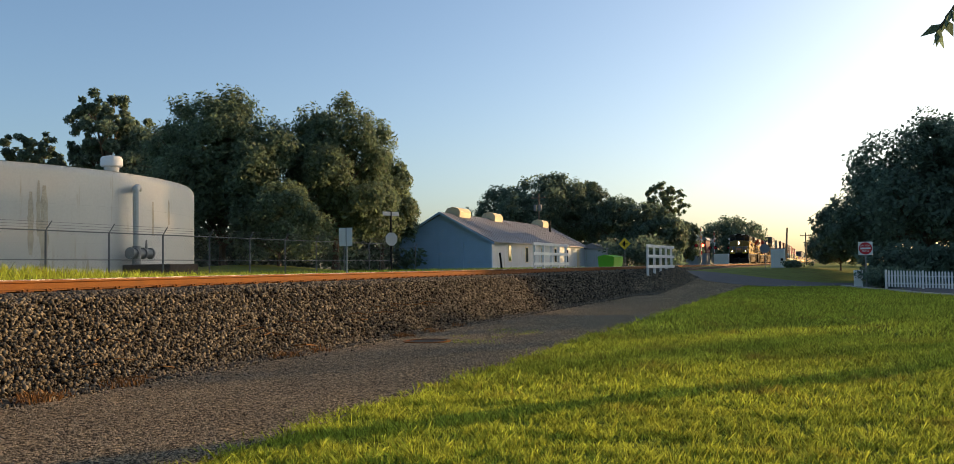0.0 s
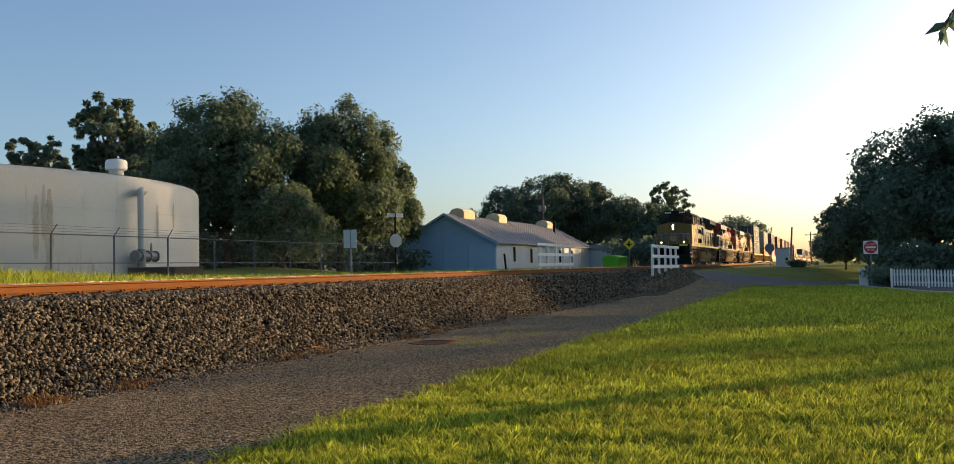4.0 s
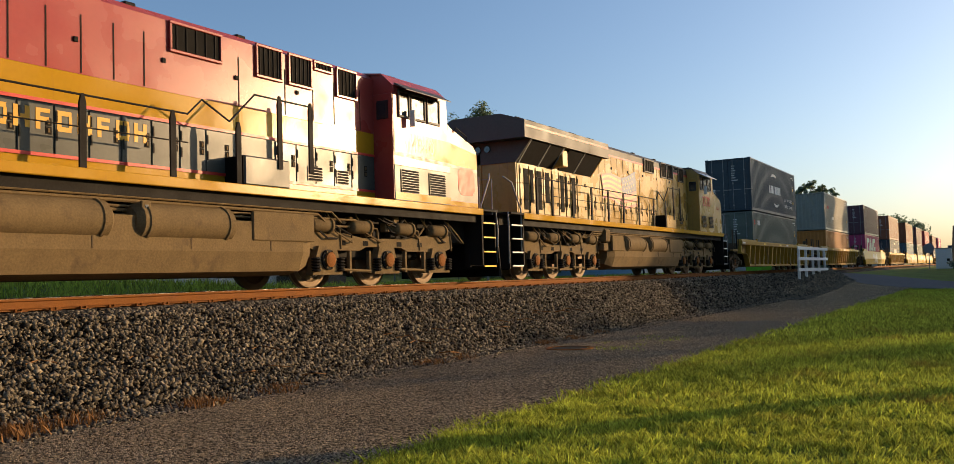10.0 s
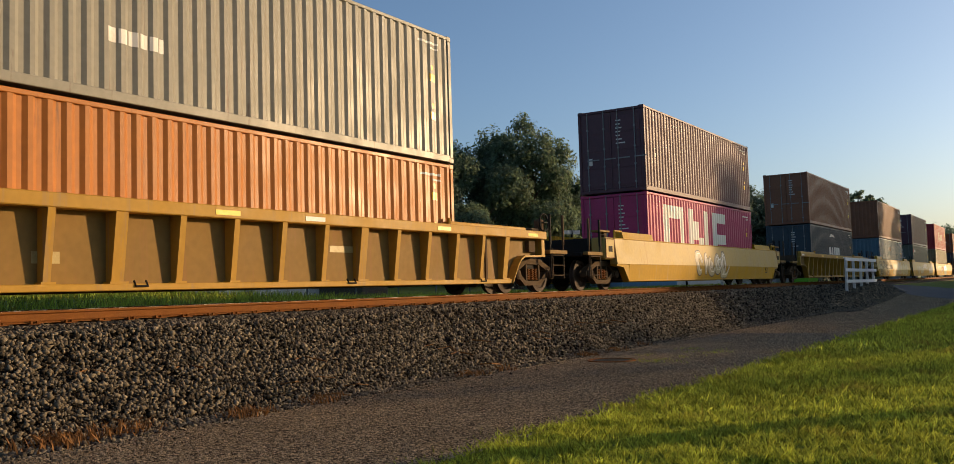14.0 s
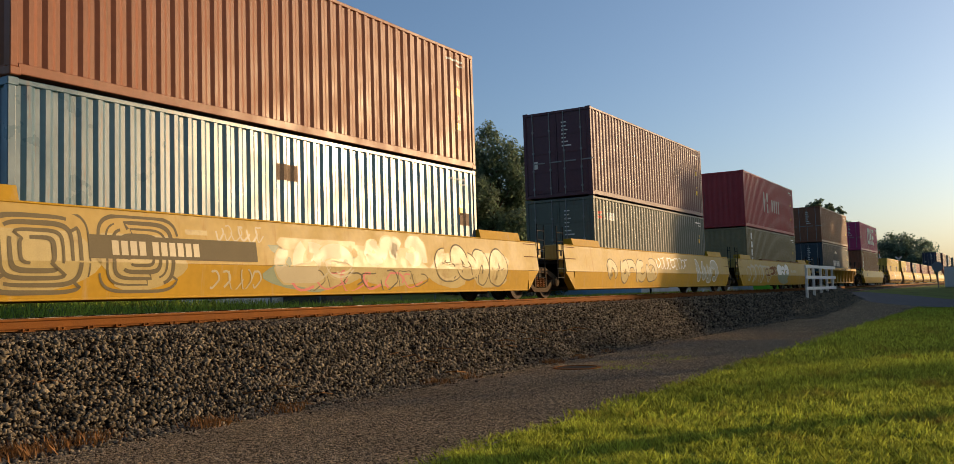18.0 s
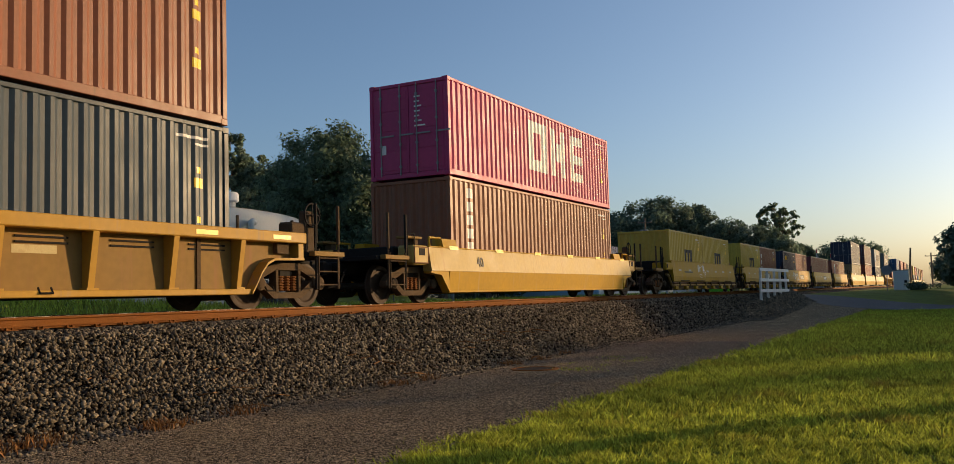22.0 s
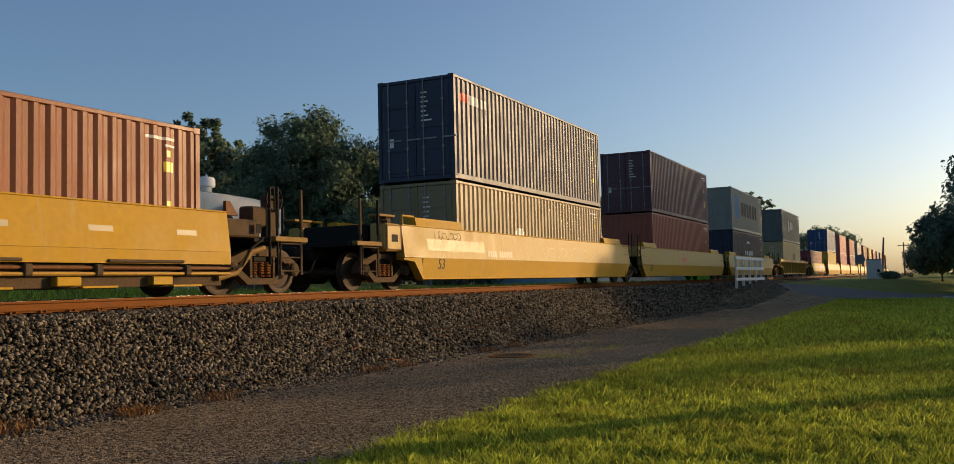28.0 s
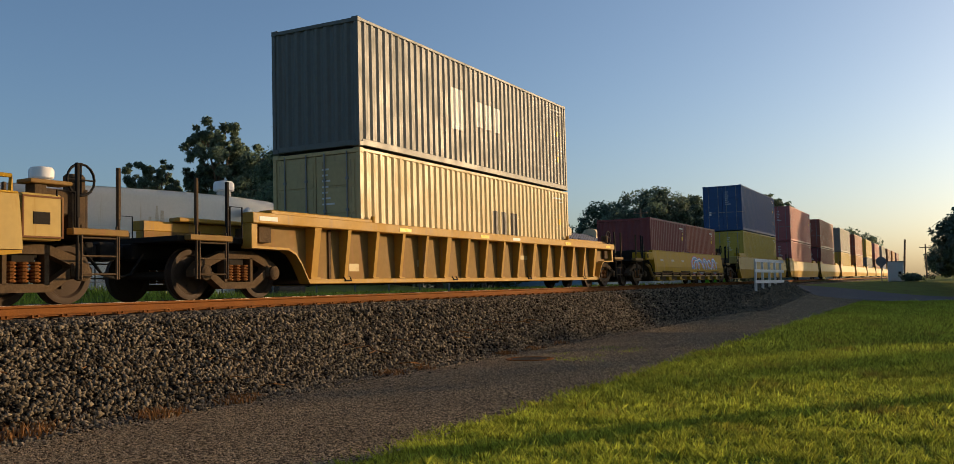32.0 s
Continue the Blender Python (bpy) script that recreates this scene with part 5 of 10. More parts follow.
def spray_line(points, w, lift):
    """A sprayed band along (y, z) points that hugs the side of a smooth car."""
    fine_ = []
    for (ya, za), (yb, zb) in zip(points, points[1:]):
        n = max(2, int(math.hypot(yb - ya, zb - za) / 0.07))
        fine_ += [(ya + (yb - ya) * i / n, za + (zb - za) * i / n) for i in range(n)]
    fine_.append(points[-1])
    v = []
    for i, (y, z) in enumerate(fine_):
        (ya, za), (yb, zb) = fine_[max(i - 2, 0)], fine_[min(i + 2, len(fine_) - 1)]
        d = math.hypot(yb - ya, zb - za) + 1e-6
        ww = w * (0.72 + 0.38 * math.sin(math.pi * i / len(fine_)))
        for sg in (-1, 1):
            zz = min(max(z + sg * ww * (yb - ya) / d, 0.26), 1.50)
            v.append((side_x(zz) + lift, y - sg * ww * (zb - za) / d, zz))
    return Shape().add(v, [(2 * i, 2 * i + 1, 2 * i + 3, 2 * i + 2) for i in range(len(fine_) - 1)])


def spray_patch(car, seed, y0, y1, z0, z1, mat, lift=0.003, label="sprayed cloud of colour"):
    """A filled patch with a wandering outline."""
    rng = np.random.default_rng(seed)
    zs = sorted(set([z for z in np.linspace(z0, z1, 13)] + ([0.76] if z0 < 0.76 < z1 else [])))
    v = []
    pa, pb, fa, fb = rng.random() * 6, rng.random() * 6, rng.uniform(3, 6), rng.uniform(3, 6)
    for z in zs:
        u = 2 * (z - z0) / (z1 - z0) - 1
        w = (y1 - y0) / 2 * max(1 - abs(u) ** 3.2, 0.02) ** 0.5
        c = (y0 + y1) / 2
        k = 0.10 * (y1 - y0)
        v += [(side_x(z) + lift, c - w + k * math.sin(fa * z * 2 + pa), z), (side_x(z) + lift, c + w + k * math.sin(fb * z * 2 + pb), z)]
    part("spray_patch", Shape().add(v, [(2 * i, 2 * i + 1, 2 * i + 3, 2 * i + 2) for i in range(len(zs) - 1)]), mat, car, label)


def maze(car, seed, y0, y1, z0, z1, light, dark):
    """A sprayed emblem of nested, broken bands on a pale ground."""
    rng = np.random.default_rng(seed)
    spray_patch(car, seed, y0, y1, z0, z1, light, 0.0035, "pale sprayed ground of a nested figure")
    cy_, cz_, ry, rz_ = (y0 + y1) / 2, (z0 + z1) / 2, (y1 - y0) / 2, (z1 - z0) / 2
    for k, g in enumerate((0.97, 0.80, 0.64, 0.47, 0.30)):
        a0 = rng.uniform(0, 6.28)
        for j in range(2):
            pts = []
            for a_ in np.linspace(a0, a0 + rng.uniform(2.2, 2.9), 22):
                c, s_ = math.cos(a_), math.sin(a_)
                pts.append((cy_ + ry * g * math.copysign(abs(c) ** 0.45, c), cz_ + rz_ * g * math.copysign(abs(s_) ** 0.45, s_)))
            if k < 4 and rng.random() < 0.8:
                pts.append((cy_ + (pts[-1][0] - cy_) * (g - 0.17) / g, cz_ + (pts[-1][1] - cz_) * (g - 0.17) / g))
            part("spray_line", spray_line(pts, rng.uniform(0.016, 0.036), 0.0055 + 0.0003 * (2 * k + j)), dark, car, "dark sprayed band of a nested figure")
            a0 += 3.14


def graffiti(car, seed, y0, y1, z0, z1, fill, line, count, hatch=True, fat=1.0):
    """Sprayed characters: a swollen dark outline, a fill that overlaps its neighbours, and a thin highlight."""
    rng = np.random.default_rng(seed)
    step, high = (y1 - y0) / count, z1 - z0
    for k in range(count):
        wide, tall = step * rng.uniform(0.95, 1.3), high * rng.uniform(0.82, 1.0)
        oy, oz, slant = y0 + step * k + rng.normal(0, 0.06 * step), z0 + (high - tall) * rng.random(), rng.normal(0, 0.16)
        thick = fat * rng.uniform(0.07, 0.13) * min(1.0, high)
        for j, st in enumerate(glyph(rng)):
            pts = [(oy + wide * (u + slant * (w - 0.5)), oz + thick + (tall - 2 * thick) * w) for u, w in st]
            lift = 0.005 + 0.0015 * (k % 2) + 0.0004 * j
            part("spray_outline", spray_line(pts, thick + 0.035, lift), line, car, "sprayed outline of a character")
            part("spray_letter", spray_line(pts, thick, lift + 0.0012), fill, car, "sprayed fill of a character")
            if hatch:
                part("spray_highlight", spray_line([(y + 0.3 * thick, z + 0.35 * thick) for y, z in pts], 0.014, lift + 0.0034), M["mark_white"], car, "thin white sprayed highlight")


def top_ledges(car, spans, top=1.55):
    """Short raised ledges along the top sill."""
    for y0, y1 in spans:
        part("sill_ledge", Shape().prism([(y0, top), (y0 + 0.08, top + 0.07), (y1 - 0.08, top + 0.07), (y1, top)], 1.26, 1.40, "x"), M["well_rusty"], car)


def blocks(car, rects, mat, label, lift=0.004):
    """Plain painted blocks on the upper side of a smooth car: (y0, y1, z0, z1)."""
    for y0, y1, z0, z1 in rects:
        s = Shape()
        s.quad((side_x(z0) + lift, y0, z0), (side_x(z0) + lift, y1, z0), (side_x(z1) + lift, y1, z1), (side_x(z1) + lift, y0, z1))
        part("painted_mark", s, mat, car, label)

# ---- locomotives
def loco_truck(car, ys, cast=True):
    """A three-axle locomotive truck; cast: one deep cast frame over the boxes, else splayed pedestals."""
    t = part("truck", Shape().box(-0.95, 0.95, ys[0] + 0.4, ys[2] - 0.4, 0.55, 0.85, 0.05), M["black"], car, "dusty three-axle truck")
    dust, blk = M["loco_dust"], M["black"]
    for sx in (1, -1):
        turn = Matrix.Identity(4) if sx > 0 else Matrix.Rotation(math.pi, 4, "Z")
        if cast:
            o = [(ys[0] - 0.62, 1.02), (ys[0] - 0.60, 0.74), (ys[0] - 0.42, 0.66), (ys[0] + 0.34, 0.66), (ys[0] + 0.50, 0.52), (ys[1] - 0.62, 0.50), (ys[1] - 0.42, 0.68), (ys[1] + 0.34, 0.68),
                 (ys[1] + 0.52, 0.52), (ys[2] - 0.62, 0.50), (ys[2] - 0.42, 0.66), (ys[2] + 0.40, 0.66), (ys[2] + 0.55, 0.76), (ys[2] + 0.58, 0.98), (ys[2] + 0.2, 1.02), (ys[2] - 0.35, 1.15),
                 (ys[2] - 0.9, 1.12), (ys[1] + 0.45, 0.88), (ys[1] - 0.4, 0.88), (ys[0] + 0.95, 1.12), (ys[0] + 0.35, 1.15), (ys[0] - 0.15, 1.02)]
            f = part("side_frame", Shape().prism(o, sx * 1.04, sx * 1.17, "x"), dust, t)
            for a_, b_ in (((ys[0] - 0.5, 0.98), (ys[0] + 0.3, 1.10)), ((ys[0] + 0.9, 1.08), (ys[1] - 0.42, 0.86)), ((ys[1] + 0.45, 0.86), (ys[2] - 0.9, 1.08)), ((ys[2] - 0.3, 1.11), (ys[2] + 0.5, 0.96))):
                part("frame_flange", Shape().tube([(sx * 1.18, *a_), (sx * 1.18, *b_)], 0.035, 5), dust, f)
        else:
            o = [(ys[0] - 0.62, 1.10), (ys[0] - 0.62, 0.80), (ys[0] - 0.30, 0.72), (ys[1] - 0.85, 0.72), (ys[1] - 0.62, 0.80), (ys[1] + 0.62, 0.80), (ys[1] + 0.85, 0.72), (ys[2] + 0.30, 0.72), (ys[2] + 0.62, 0.80),
                 (ys[2] + 0.62, 1.10), (ys[2] - 0.3, 1.10), (ys[1] + 0.75, 0.98), (ys[1] - 0.75, 0.98), (ys[0] + 0.3, 1.10)]
            f = part("side_frame", Shape().prism(o, sx * 1.06, sx * 1.20, "x"), dust, t)
            holes = Shape()
            for y in (ys[0] + 0.55, ys[0] + 1.3, ys[1] + 0.55, ys[1] + 1.35):
                holes.box(*sorted((sx * 1.195, sx * 1.204)), y - 0.09, y + 0.09, 0.82, 0.92)
            part("frame_opening", holes, M["void"], f)
        for y in ys:
            if cast:
                b = Shape().prism([(y - 0.20, 0.36), (y + 0.20, 0.36), (y + 0.24, 0.72), (y - 0.24, 0.72)], *sorted((sx * 1.05, sx * 1.21)), "x")
                for dy in (-0.30, 0.30):
                    b.box(*sorted((sx * 1.04, sx * 1.15)), y + dy - 0.05, y + dy + 0.05, 0.30, 0.72, 0.015)
            else:
                b = Shape().prism([(y - 0.45, 0.24), (y + 0.45, 0.24), (y + 0.43, 0.34), (y + 0.26, 0.80), (y - 0.26, 0.80), (y - 0.43, 0.34)], *sorted((sx * 1.10, sx * 1.27)), "x")
            b = part("journal_box", b, dust, t)
            xo = 1.21 if cast else 1.272
            part("bearing_ring", Shape().lathe([(0.20, 0.0), (0.20, 0.035), (0.15, 0.045)], 18, "x", Matrix.Translation((sx * xo, y, 0.53)) @ turn), dust if cast else blk, b)
            part("bearing_cap", Shape().lathe([(0.145, 0.0), (0.145, 0.05), (0.09, 0.07), (0.03, 0.075)], 14, "x", Matrix.Translation((sx * (xo + 0.035), y, 0.53)) @ turn), blk if cast else M["rail"], b)
            bolts = Shape()
            for k in range(6):
                w = k * math.pi / 3
                bolts.box(*sorted((sx * (xo + 0.03), sx * (xo + 0.065))), y + 0.172 * math.cos(w) - 0.016, y + 0.172 * math.cos(w) + 0.016, 0.53 + 0.172 * math.sin(w) - 0.016, 0.53 + 0.172 * math.sin(w) + 0.016)
            part("bearing_bolts", bolts, dust, b)
            for dy in (-0.36, 0.36):
                prof = []
                for k in range(5):
                    z = (0.66 + 0.075 * k) if cast else (0.30 + 0.055 * k)
                    prof += [(0.06, z), (0.095, z + 0.018), (0.095, z + 0.036), (0.06, z + 0.054)]
                part("coil_spring", Shape().lathe(prof, 10, "z", Matrix.Translation((sx * (1.12 if cast else 1.28), y + dy, 0))), blk if not cast else dust, t)
        for y in (ys[0] - 0.05, ys[1] - 0.75, ys[1] + 0.8, ys[2] + 0.1):
            c = part("brake_cylinder", Shape().lathe([(0.05, -0.42), (0.10, -0.40), (0.14, -0.34), (0.14, 0.12), (0.17, 0.13), (0.17, 0.18), (0.08, 0.2)], 14, "y", Matrix.Translation((sx * 1.20, y, 1.24 if cast else 1.20))), dust, t, smooth=True)
            part("push_rod", Shape().tube([(sx * 1.2, y + 0.18, 1.22), (sx * 1.2, y + 0.5, 1.18), (sx * 1.2, y + 0.55, 0.75)], 0.028, 6), dust, c)
        for a_, b_ in ((ys[0] + 0.45, ys[1] - 0.5), (ys[1] + 0.45, ys[2] - 0.5)):
            part("brake_rod", Shape().tube([(sx * 1.22, a_, 0.34), (sx * 1.22, b_, 0.30)], 0.03, 6), dust, t)
        for y in (ys[0] + 0.75, ys[1] - 0.55, ys[1] + 0.75, ys[2] - 0.55):
            part("brake_hanger", Shape().box(*sorted((sx * 1.16, sx * 1.24)), y - 0.04, y + 0.04, 0.26, 0.72, 0.01), dust, t)
    rng = random.Random(int(ys[0] * 100) + cast)
    for k in range(16):
        y, z = rng.uniform(ys[0] - 0.7, ys[2] + 0.6), rng.uniform(1.06, 1.44)
        if k % 2:
            part("hose", Shape().tube([(1.12, y, 1.5), (1.26, y + 0.12, z), (1.27, y + rng.uniform(0.3, 0.8), z - 0.2), (1.14, y + rng.uniform(0.7, 1.1), 0.95)], rng.uniform(0.014, 0.028), 5), M["loco_dust" if k % 4 == 1 else "black"], t)
        else:
            part("bracket", Shape().box(1.02, 1.02 + rng.uniform(0.1, 0.2), y, y + rng.uniform(0.10, 0.34), z - 0.10, z + rng.uniform(0.02, 0.12), 0.02), M["loco_dust" if k % 4 else "black"], t)
    for y in ys:
        w = part("wheelset", cached("loco_wheelset", loco_wheelset), None, t, at=pose(0, y, 0.52))
        part("traction_motor", Shape().box(-0.55, 0.55, y + 0.2, y + 0.8, 0.3, 0.8, 0.08), blk, t)


def loco_wheelset():
    s = Shape().tube([(-1.05, 0, 0), (1.05, 0, 0)], 0.09, 10)
    wm = wheel_mesh(0.52)
    s.add(wm.v, wm.f, Matrix.Translation((0.755, 0, 0)))
    s.add(wm.v, wm.f, Matrix.Translation((-0.755, 0, 0)) @ Matrix.Rotation(math.pi, 4, "Z"))
    return s.mesh("wheelset", M["loco_wheel"], True)


def steps(l, y, sgn, light="white"):
    """Corner steps in a dark well, on both sides of an end."""
    for sx in (1, -1):
        w = part("step_well", Shape().box(*sorted((sx * 0.95, sx * 1.10)), *sorted((y, y + sgn * 0.75)), 0.35, 1.75), M["black"], l)
        part("step_side", Shape().box(*sorted((sx * 1.10, sx * 1.46)), *sorted((y + sgn * 0.68, y + sgn * 0.74)), 0.40, 1.75), M["black"], w)
        for k in range(4):
            z = 0.36 + 0.36 * k
            part("step", Shape().box(*sorted((sx * 1.10, sx * 1.44)), *sorted((y + sgn * 0.05, y + sgn * 0.66)), z, z + 0.03, 0.006), M["black"], w)
            part("step_edge", Shape().box(*sorted((sx * 1.442, sx * 1.47)), *sorted((y + sgn * 0.05, y + sgn * 0.66)), z - 0.004, z + 0.034, 0.004), M["mark_white" if light == "white" else "mark_yellow"], w)


def handrail(l, ys, mat="black", x=1.45, z0=1.66, z1=2.84, wide=0.055, raised=(), kink=None):
    """Posts along the walkway with a top and a middle rail; raised posts stand higher."""
    for sx in (1, -1):
        pts = [(sx * x, ys[0], z1), (sx * x, ys[-1], z1)]
        if kink:
            a_, b_, h = kink
            pts = [(sx * x, ys[0], z1), (sx * x, a_, z1), (sx * x, a_ + 0.3, z1 + h * 0.5), (sx * x, a_ + 0.9, z1), (sx * x, a_ + 1.5, z1 + h), (sx * x, b_, z1 + h), (sx * x, ys[-1], z1 + h - 0.3)]
        part("handrail", Shape().tube(pts, 0.018, 6), M[mat], l)
        part("handrail", Shape().tube([(sx * x, ys[0], z0 + 0.72), (sx * x, ys[-1] if not kink else kink[0], z0 + 0.72)], 0.012, 6), M[mat], l)
        for y in ys:
            up = 0.6 if y in raised else 0.0
            p = Shape().prism([(y - wide, z0 + up * 0.8), (y + wide, z0 + up * 0.8), (y + wide, z1 + up - 0.12), (y + wide * 0.4, z1 + up + 0.02), (y - wide * 0.4, z1 + up + 0.02), (y - wide, z1 + up - 0.12)], sx * (x - 0.02), sx * (x + 0.015), "x")
            part("stanchion", p, M[mat], l)


def coupler_and_pilot(l, y, sgn, plough=True):
    part("coupler", Shape().box(-0.14, 0.14, *sorted((y, y + sgn * 0.75)), 0.75, 1.0, 0.03).box(-0.2, 0.2, *sorted((y + sgn * 0.6, y + sgn * 0.9)), 0.70, 1.05, 0.05), M["black"], l)
    o = [(-1.42, 0.30), (1.42, 0.30), (1.42, 1.45), (-1.42, 1.45)]
    part("pilot", Shape().prism(o, *sorted((y, y - sgn * 0.06)), "y"), M["black"], l)
    if plough:
        part("snow_plough", Shape().add([(-1.55, y, 0.12), (0, y + sgn * 0.75, 0.12), (1.55, y, 0.12), (-1.5, y, 0.85), (0, y + sgn * 0.45, 0.80), (1.5, y, 0.85), (-1.5, y - sgn * 0.05, 0.12), (1.5, y - sgn * 0.05, 0.12), (-1.5, y - sgn * 0.05, 0.85), (1.5, y - sgn * 0.05, 0.85)],
                                       [(0, 1, 4, 3), (1, 2, 5, 4), (6, 0, 3, 8), (2, 7, 9, 5), (3, 4, 5, 9, 8), (0, 6, 7, 2, 1)]), M["black"], l)
    for x in (0.5, -0.5, 0.75, 0.95):
        part("air_hose", Shape().tube([(x, y + sgn * 0.05, 1.05), (x, y + sgn * 0.35, 0.8), (x * 0.8, y + sgn * 0.45, 0.45), (x * 0.7, y + sgn * 0.3, 0.3)], 0.028, 6), M["black"], l)
    for x0, x1 in ((-0.95, -0.55), (0.55, 0.95)):
        part("end_rail", Shape().tube([(x0, y + sgn * 0.02, 1.75), (x0, y + sgn * 0.02, 2.7), (x1, y + sgn * 0.02, 2.7), (x1, y + sgn * 0.02, 1.75)], 0.02, 6), M["steel"], l, "bright steel end rail")
    for x in (-1.42, 1.42):
        part("grab_rail", Shape().tube([(x, y + sgn * 0.02, 0.45), (x * 1.02, y + sgn * 0.05, 1.3), (x, y + sgn * 0.02, 1.8)], 0.022, 6), M["steel"], l, "bright steel grab rail")
        part("grab_rail", Shape().tube([(x, y - sgn * 0.70, 0.7), (x, y - sgn * 0.72, 1.9), (x * 0.99, y - sgn * 0.25, 2.6), (x * 0.9, y, 2.75)], 0.022, 6), M["steel"], l, "bright steel grab rail")
    chain = Shape()
    for k in range(14):
        u = k / 13
        chain.box(-0.5 + 1.0 * u - 0.022, -0.5 + 1.0 * u + 0.022, y + sgn * 0.02 - 0.012, y + sgn * 0.02 + 0.012, 2.5 - 0.9 * u * (1 - u) - 0.02, 2.5 - 0.9 * u * (1 - u) + 0.02)
    part("safety_chain", chain, M["steel"], l)


def underframe(l, y0, y1, tank0, tank1, sill="yellow"):
    part("frame", Shape().box(-0.95, 0.95, y0, y1, 0.95, 1.60, 0.03), M["black"], l)
    part("deck", Shape().box(-1.5, 1.5, y0, y1, 1.74, 1.80, 0.01), M["black"], l)
    for sx in (1, -1):
        part("side_sill", Shape().box(*sorted((sx * 1.43, sx * 1.505)), y0 + 0.75, y1 - 0.75, 1.64, 1.80, 0.012), M[sill], l)
        part("sill_web", Shape().box(*sorted((sx * 1.30, sx * 1.36)), y0 + 0.8, y1 - 0.8, 1.46, 1.66, 0.01), M["black"], l)
        rng = random.Random(6)
        for k in range(5):
            z = 1.20 + 0.065 * k
            a_, b_ = rng.uniform(3.0, 5.2), rng.uniform(y1 - 7.5, y1 - 5)
            x = sx * (1.20 + 0.035 * k)
            part("pipe", Shape().tube([(x, a_, z - 0.15), (x, a_ + 0.3, z), (x, (a_ + b_) / 2, z + rng.uniform(-0.02, 0.02)), (x, b_, z), (x, b_ + 0.3, z - 0.2)], 0.022 + 0.008 * (k % 2), 6), M["loco_dust"], l)
        for k in range(9):
            y = rng.uniform(y0 + 1.6, y0 + 6.0) if k % 2 else rng.uniform(y1 - 6.0, y1 - 1.6)
            z = rng.uniform(1.12, 1.42)
            part("cable", Shape().tube([(sx * 1.1, y, 1.5), (sx * 1.22, y + 0.2, z), (sx * 1.24, y + 0.7, z - 0.12), (sx * 1.15, y + 1.1, z + 0.1), (sx * 1.05, y + 1.3, 1.5)], 0.022, 5), M["black" if k % 3 else "loco_dust"], l)
    o = [(-1.44, 0.66), (-1.32, 0.32), (-1.05, 0.25), (1.05, 0.25), (1.32, 0.32), (1.44, 0.66), (1.44, 1.18), (-1.44, 1.18)]
    t = part("fuel_tank", Shape().prism(o, tank0 + 0.35, tank1 - 0.35, "y"), M["loco_dust"], l, "dusty tan fuel tank")
    for a_, b_, f in ((tank0 + 0.35, tank0, 1), (tank1 - 0.35, tank1, 1)):
        s = Shape()
        small = [(x * 0.9, max(z, 0.42)) for x, z in o]
        s.add([(x, a_, z) for x, z in o] + [(x, b_, z) for x, z in small], [(i, (i + 1) % 8, 8 + (i + 1) % 8, 8 + i) for i in range(8)] + [tuple(range(8, 16))])
        part("tank_end", s, M["loco_dust"], t)
    for y in np.linspace(tank0 + 1.2, tank1 - 1.2, 4):
        part("tank_seam", Shape().box(1.441, 1.446, y - 0.012, y + 0.012, 0.68, 1.17), M["dusty"], t)
    gauge = part("fuel_gauge", Shape().box(1.44, 1.49, (tank0 + tank1) / 2 - 0.09, (tank0 + tank1) / 2 + 0.09, 0.98, 1.40, 0.015), M["loco_dust"], l)
    part("gauge_glass", Shape().box(1.488, 1.496, (tank0 + tank1) / 2 - 0.03, (tank0 + tank1) / 2 + 0.03, 1.08, 1.34), M["glass"], gauge)


def panel_lines(l, x, ys, z0, z1, mat="black"):
    for k, y in enumerate(ys):
        part("door_seam", Shape().box(x + 0.001, x + 0.004, y, y + 0.02, z0, z1), M[mat], l)


def door_leaf(l, x, y0, y1, z0, z1, mat):
    d = part("hood_door", Shape().box(x, x + 0.022, y0, y1, z0, z1, 0.008), mat, l)
    for z in (z0 + 0.28, z1 - 0.32):
        part("latch", Shape().box(x + 0.02, x + 0.028, y1 - 0.125, y1 - 0.03, z, z + 0.11), M["black"], d)
        part("latch_handle", Shape().box(x + 0.028, x + 0.042, y1 - 0.10, y1 - 0.06, z + 0.02, z + 0.085, 0.005), M["loco_dust"], d)
    for z in (z0 + 0.2, z1 - 0.25):
        part("hinge", Shape().box(x + 0.02, x + 0.035, y0 + 0.01, y0 + 0.035, z, z + 0.16), M["black"], d)
    return d


def grille(l, x, y0, y1, z0, z1, mat="void", bars=6, rim=None, parent=None):
    g = part("grille", Shape().box(x, x + 0.014, y0, y1, z0, z1), M["void"], parent or l)
    if rim:
        s = Shape()
        for a_, b_, c_, d_ in ((y0 - 0.05, y1 + 0.05, z0 - 0.05, z0), (y0 - 0.05, y1 + 0.05, z1, z1 + 0.05), (y0 - 0.05, y0, z0, z1), (y1, y1 + 0.05, z0, z1)):
            s.box(x, x + 0.045, a_, b_, c_, d_, 0.008)
        part("grille_rim", s, rim, l)
    for k in range(bars):
        y = y0 + (y1 - y0) * (k + 0.5) / bars
        part("slat", Shape().box(x + 0.014, x + 0.03, y - 0.010, y + 0.010, z0, z1), M[mat] if mat != "void" else M["black"], g)
    return g


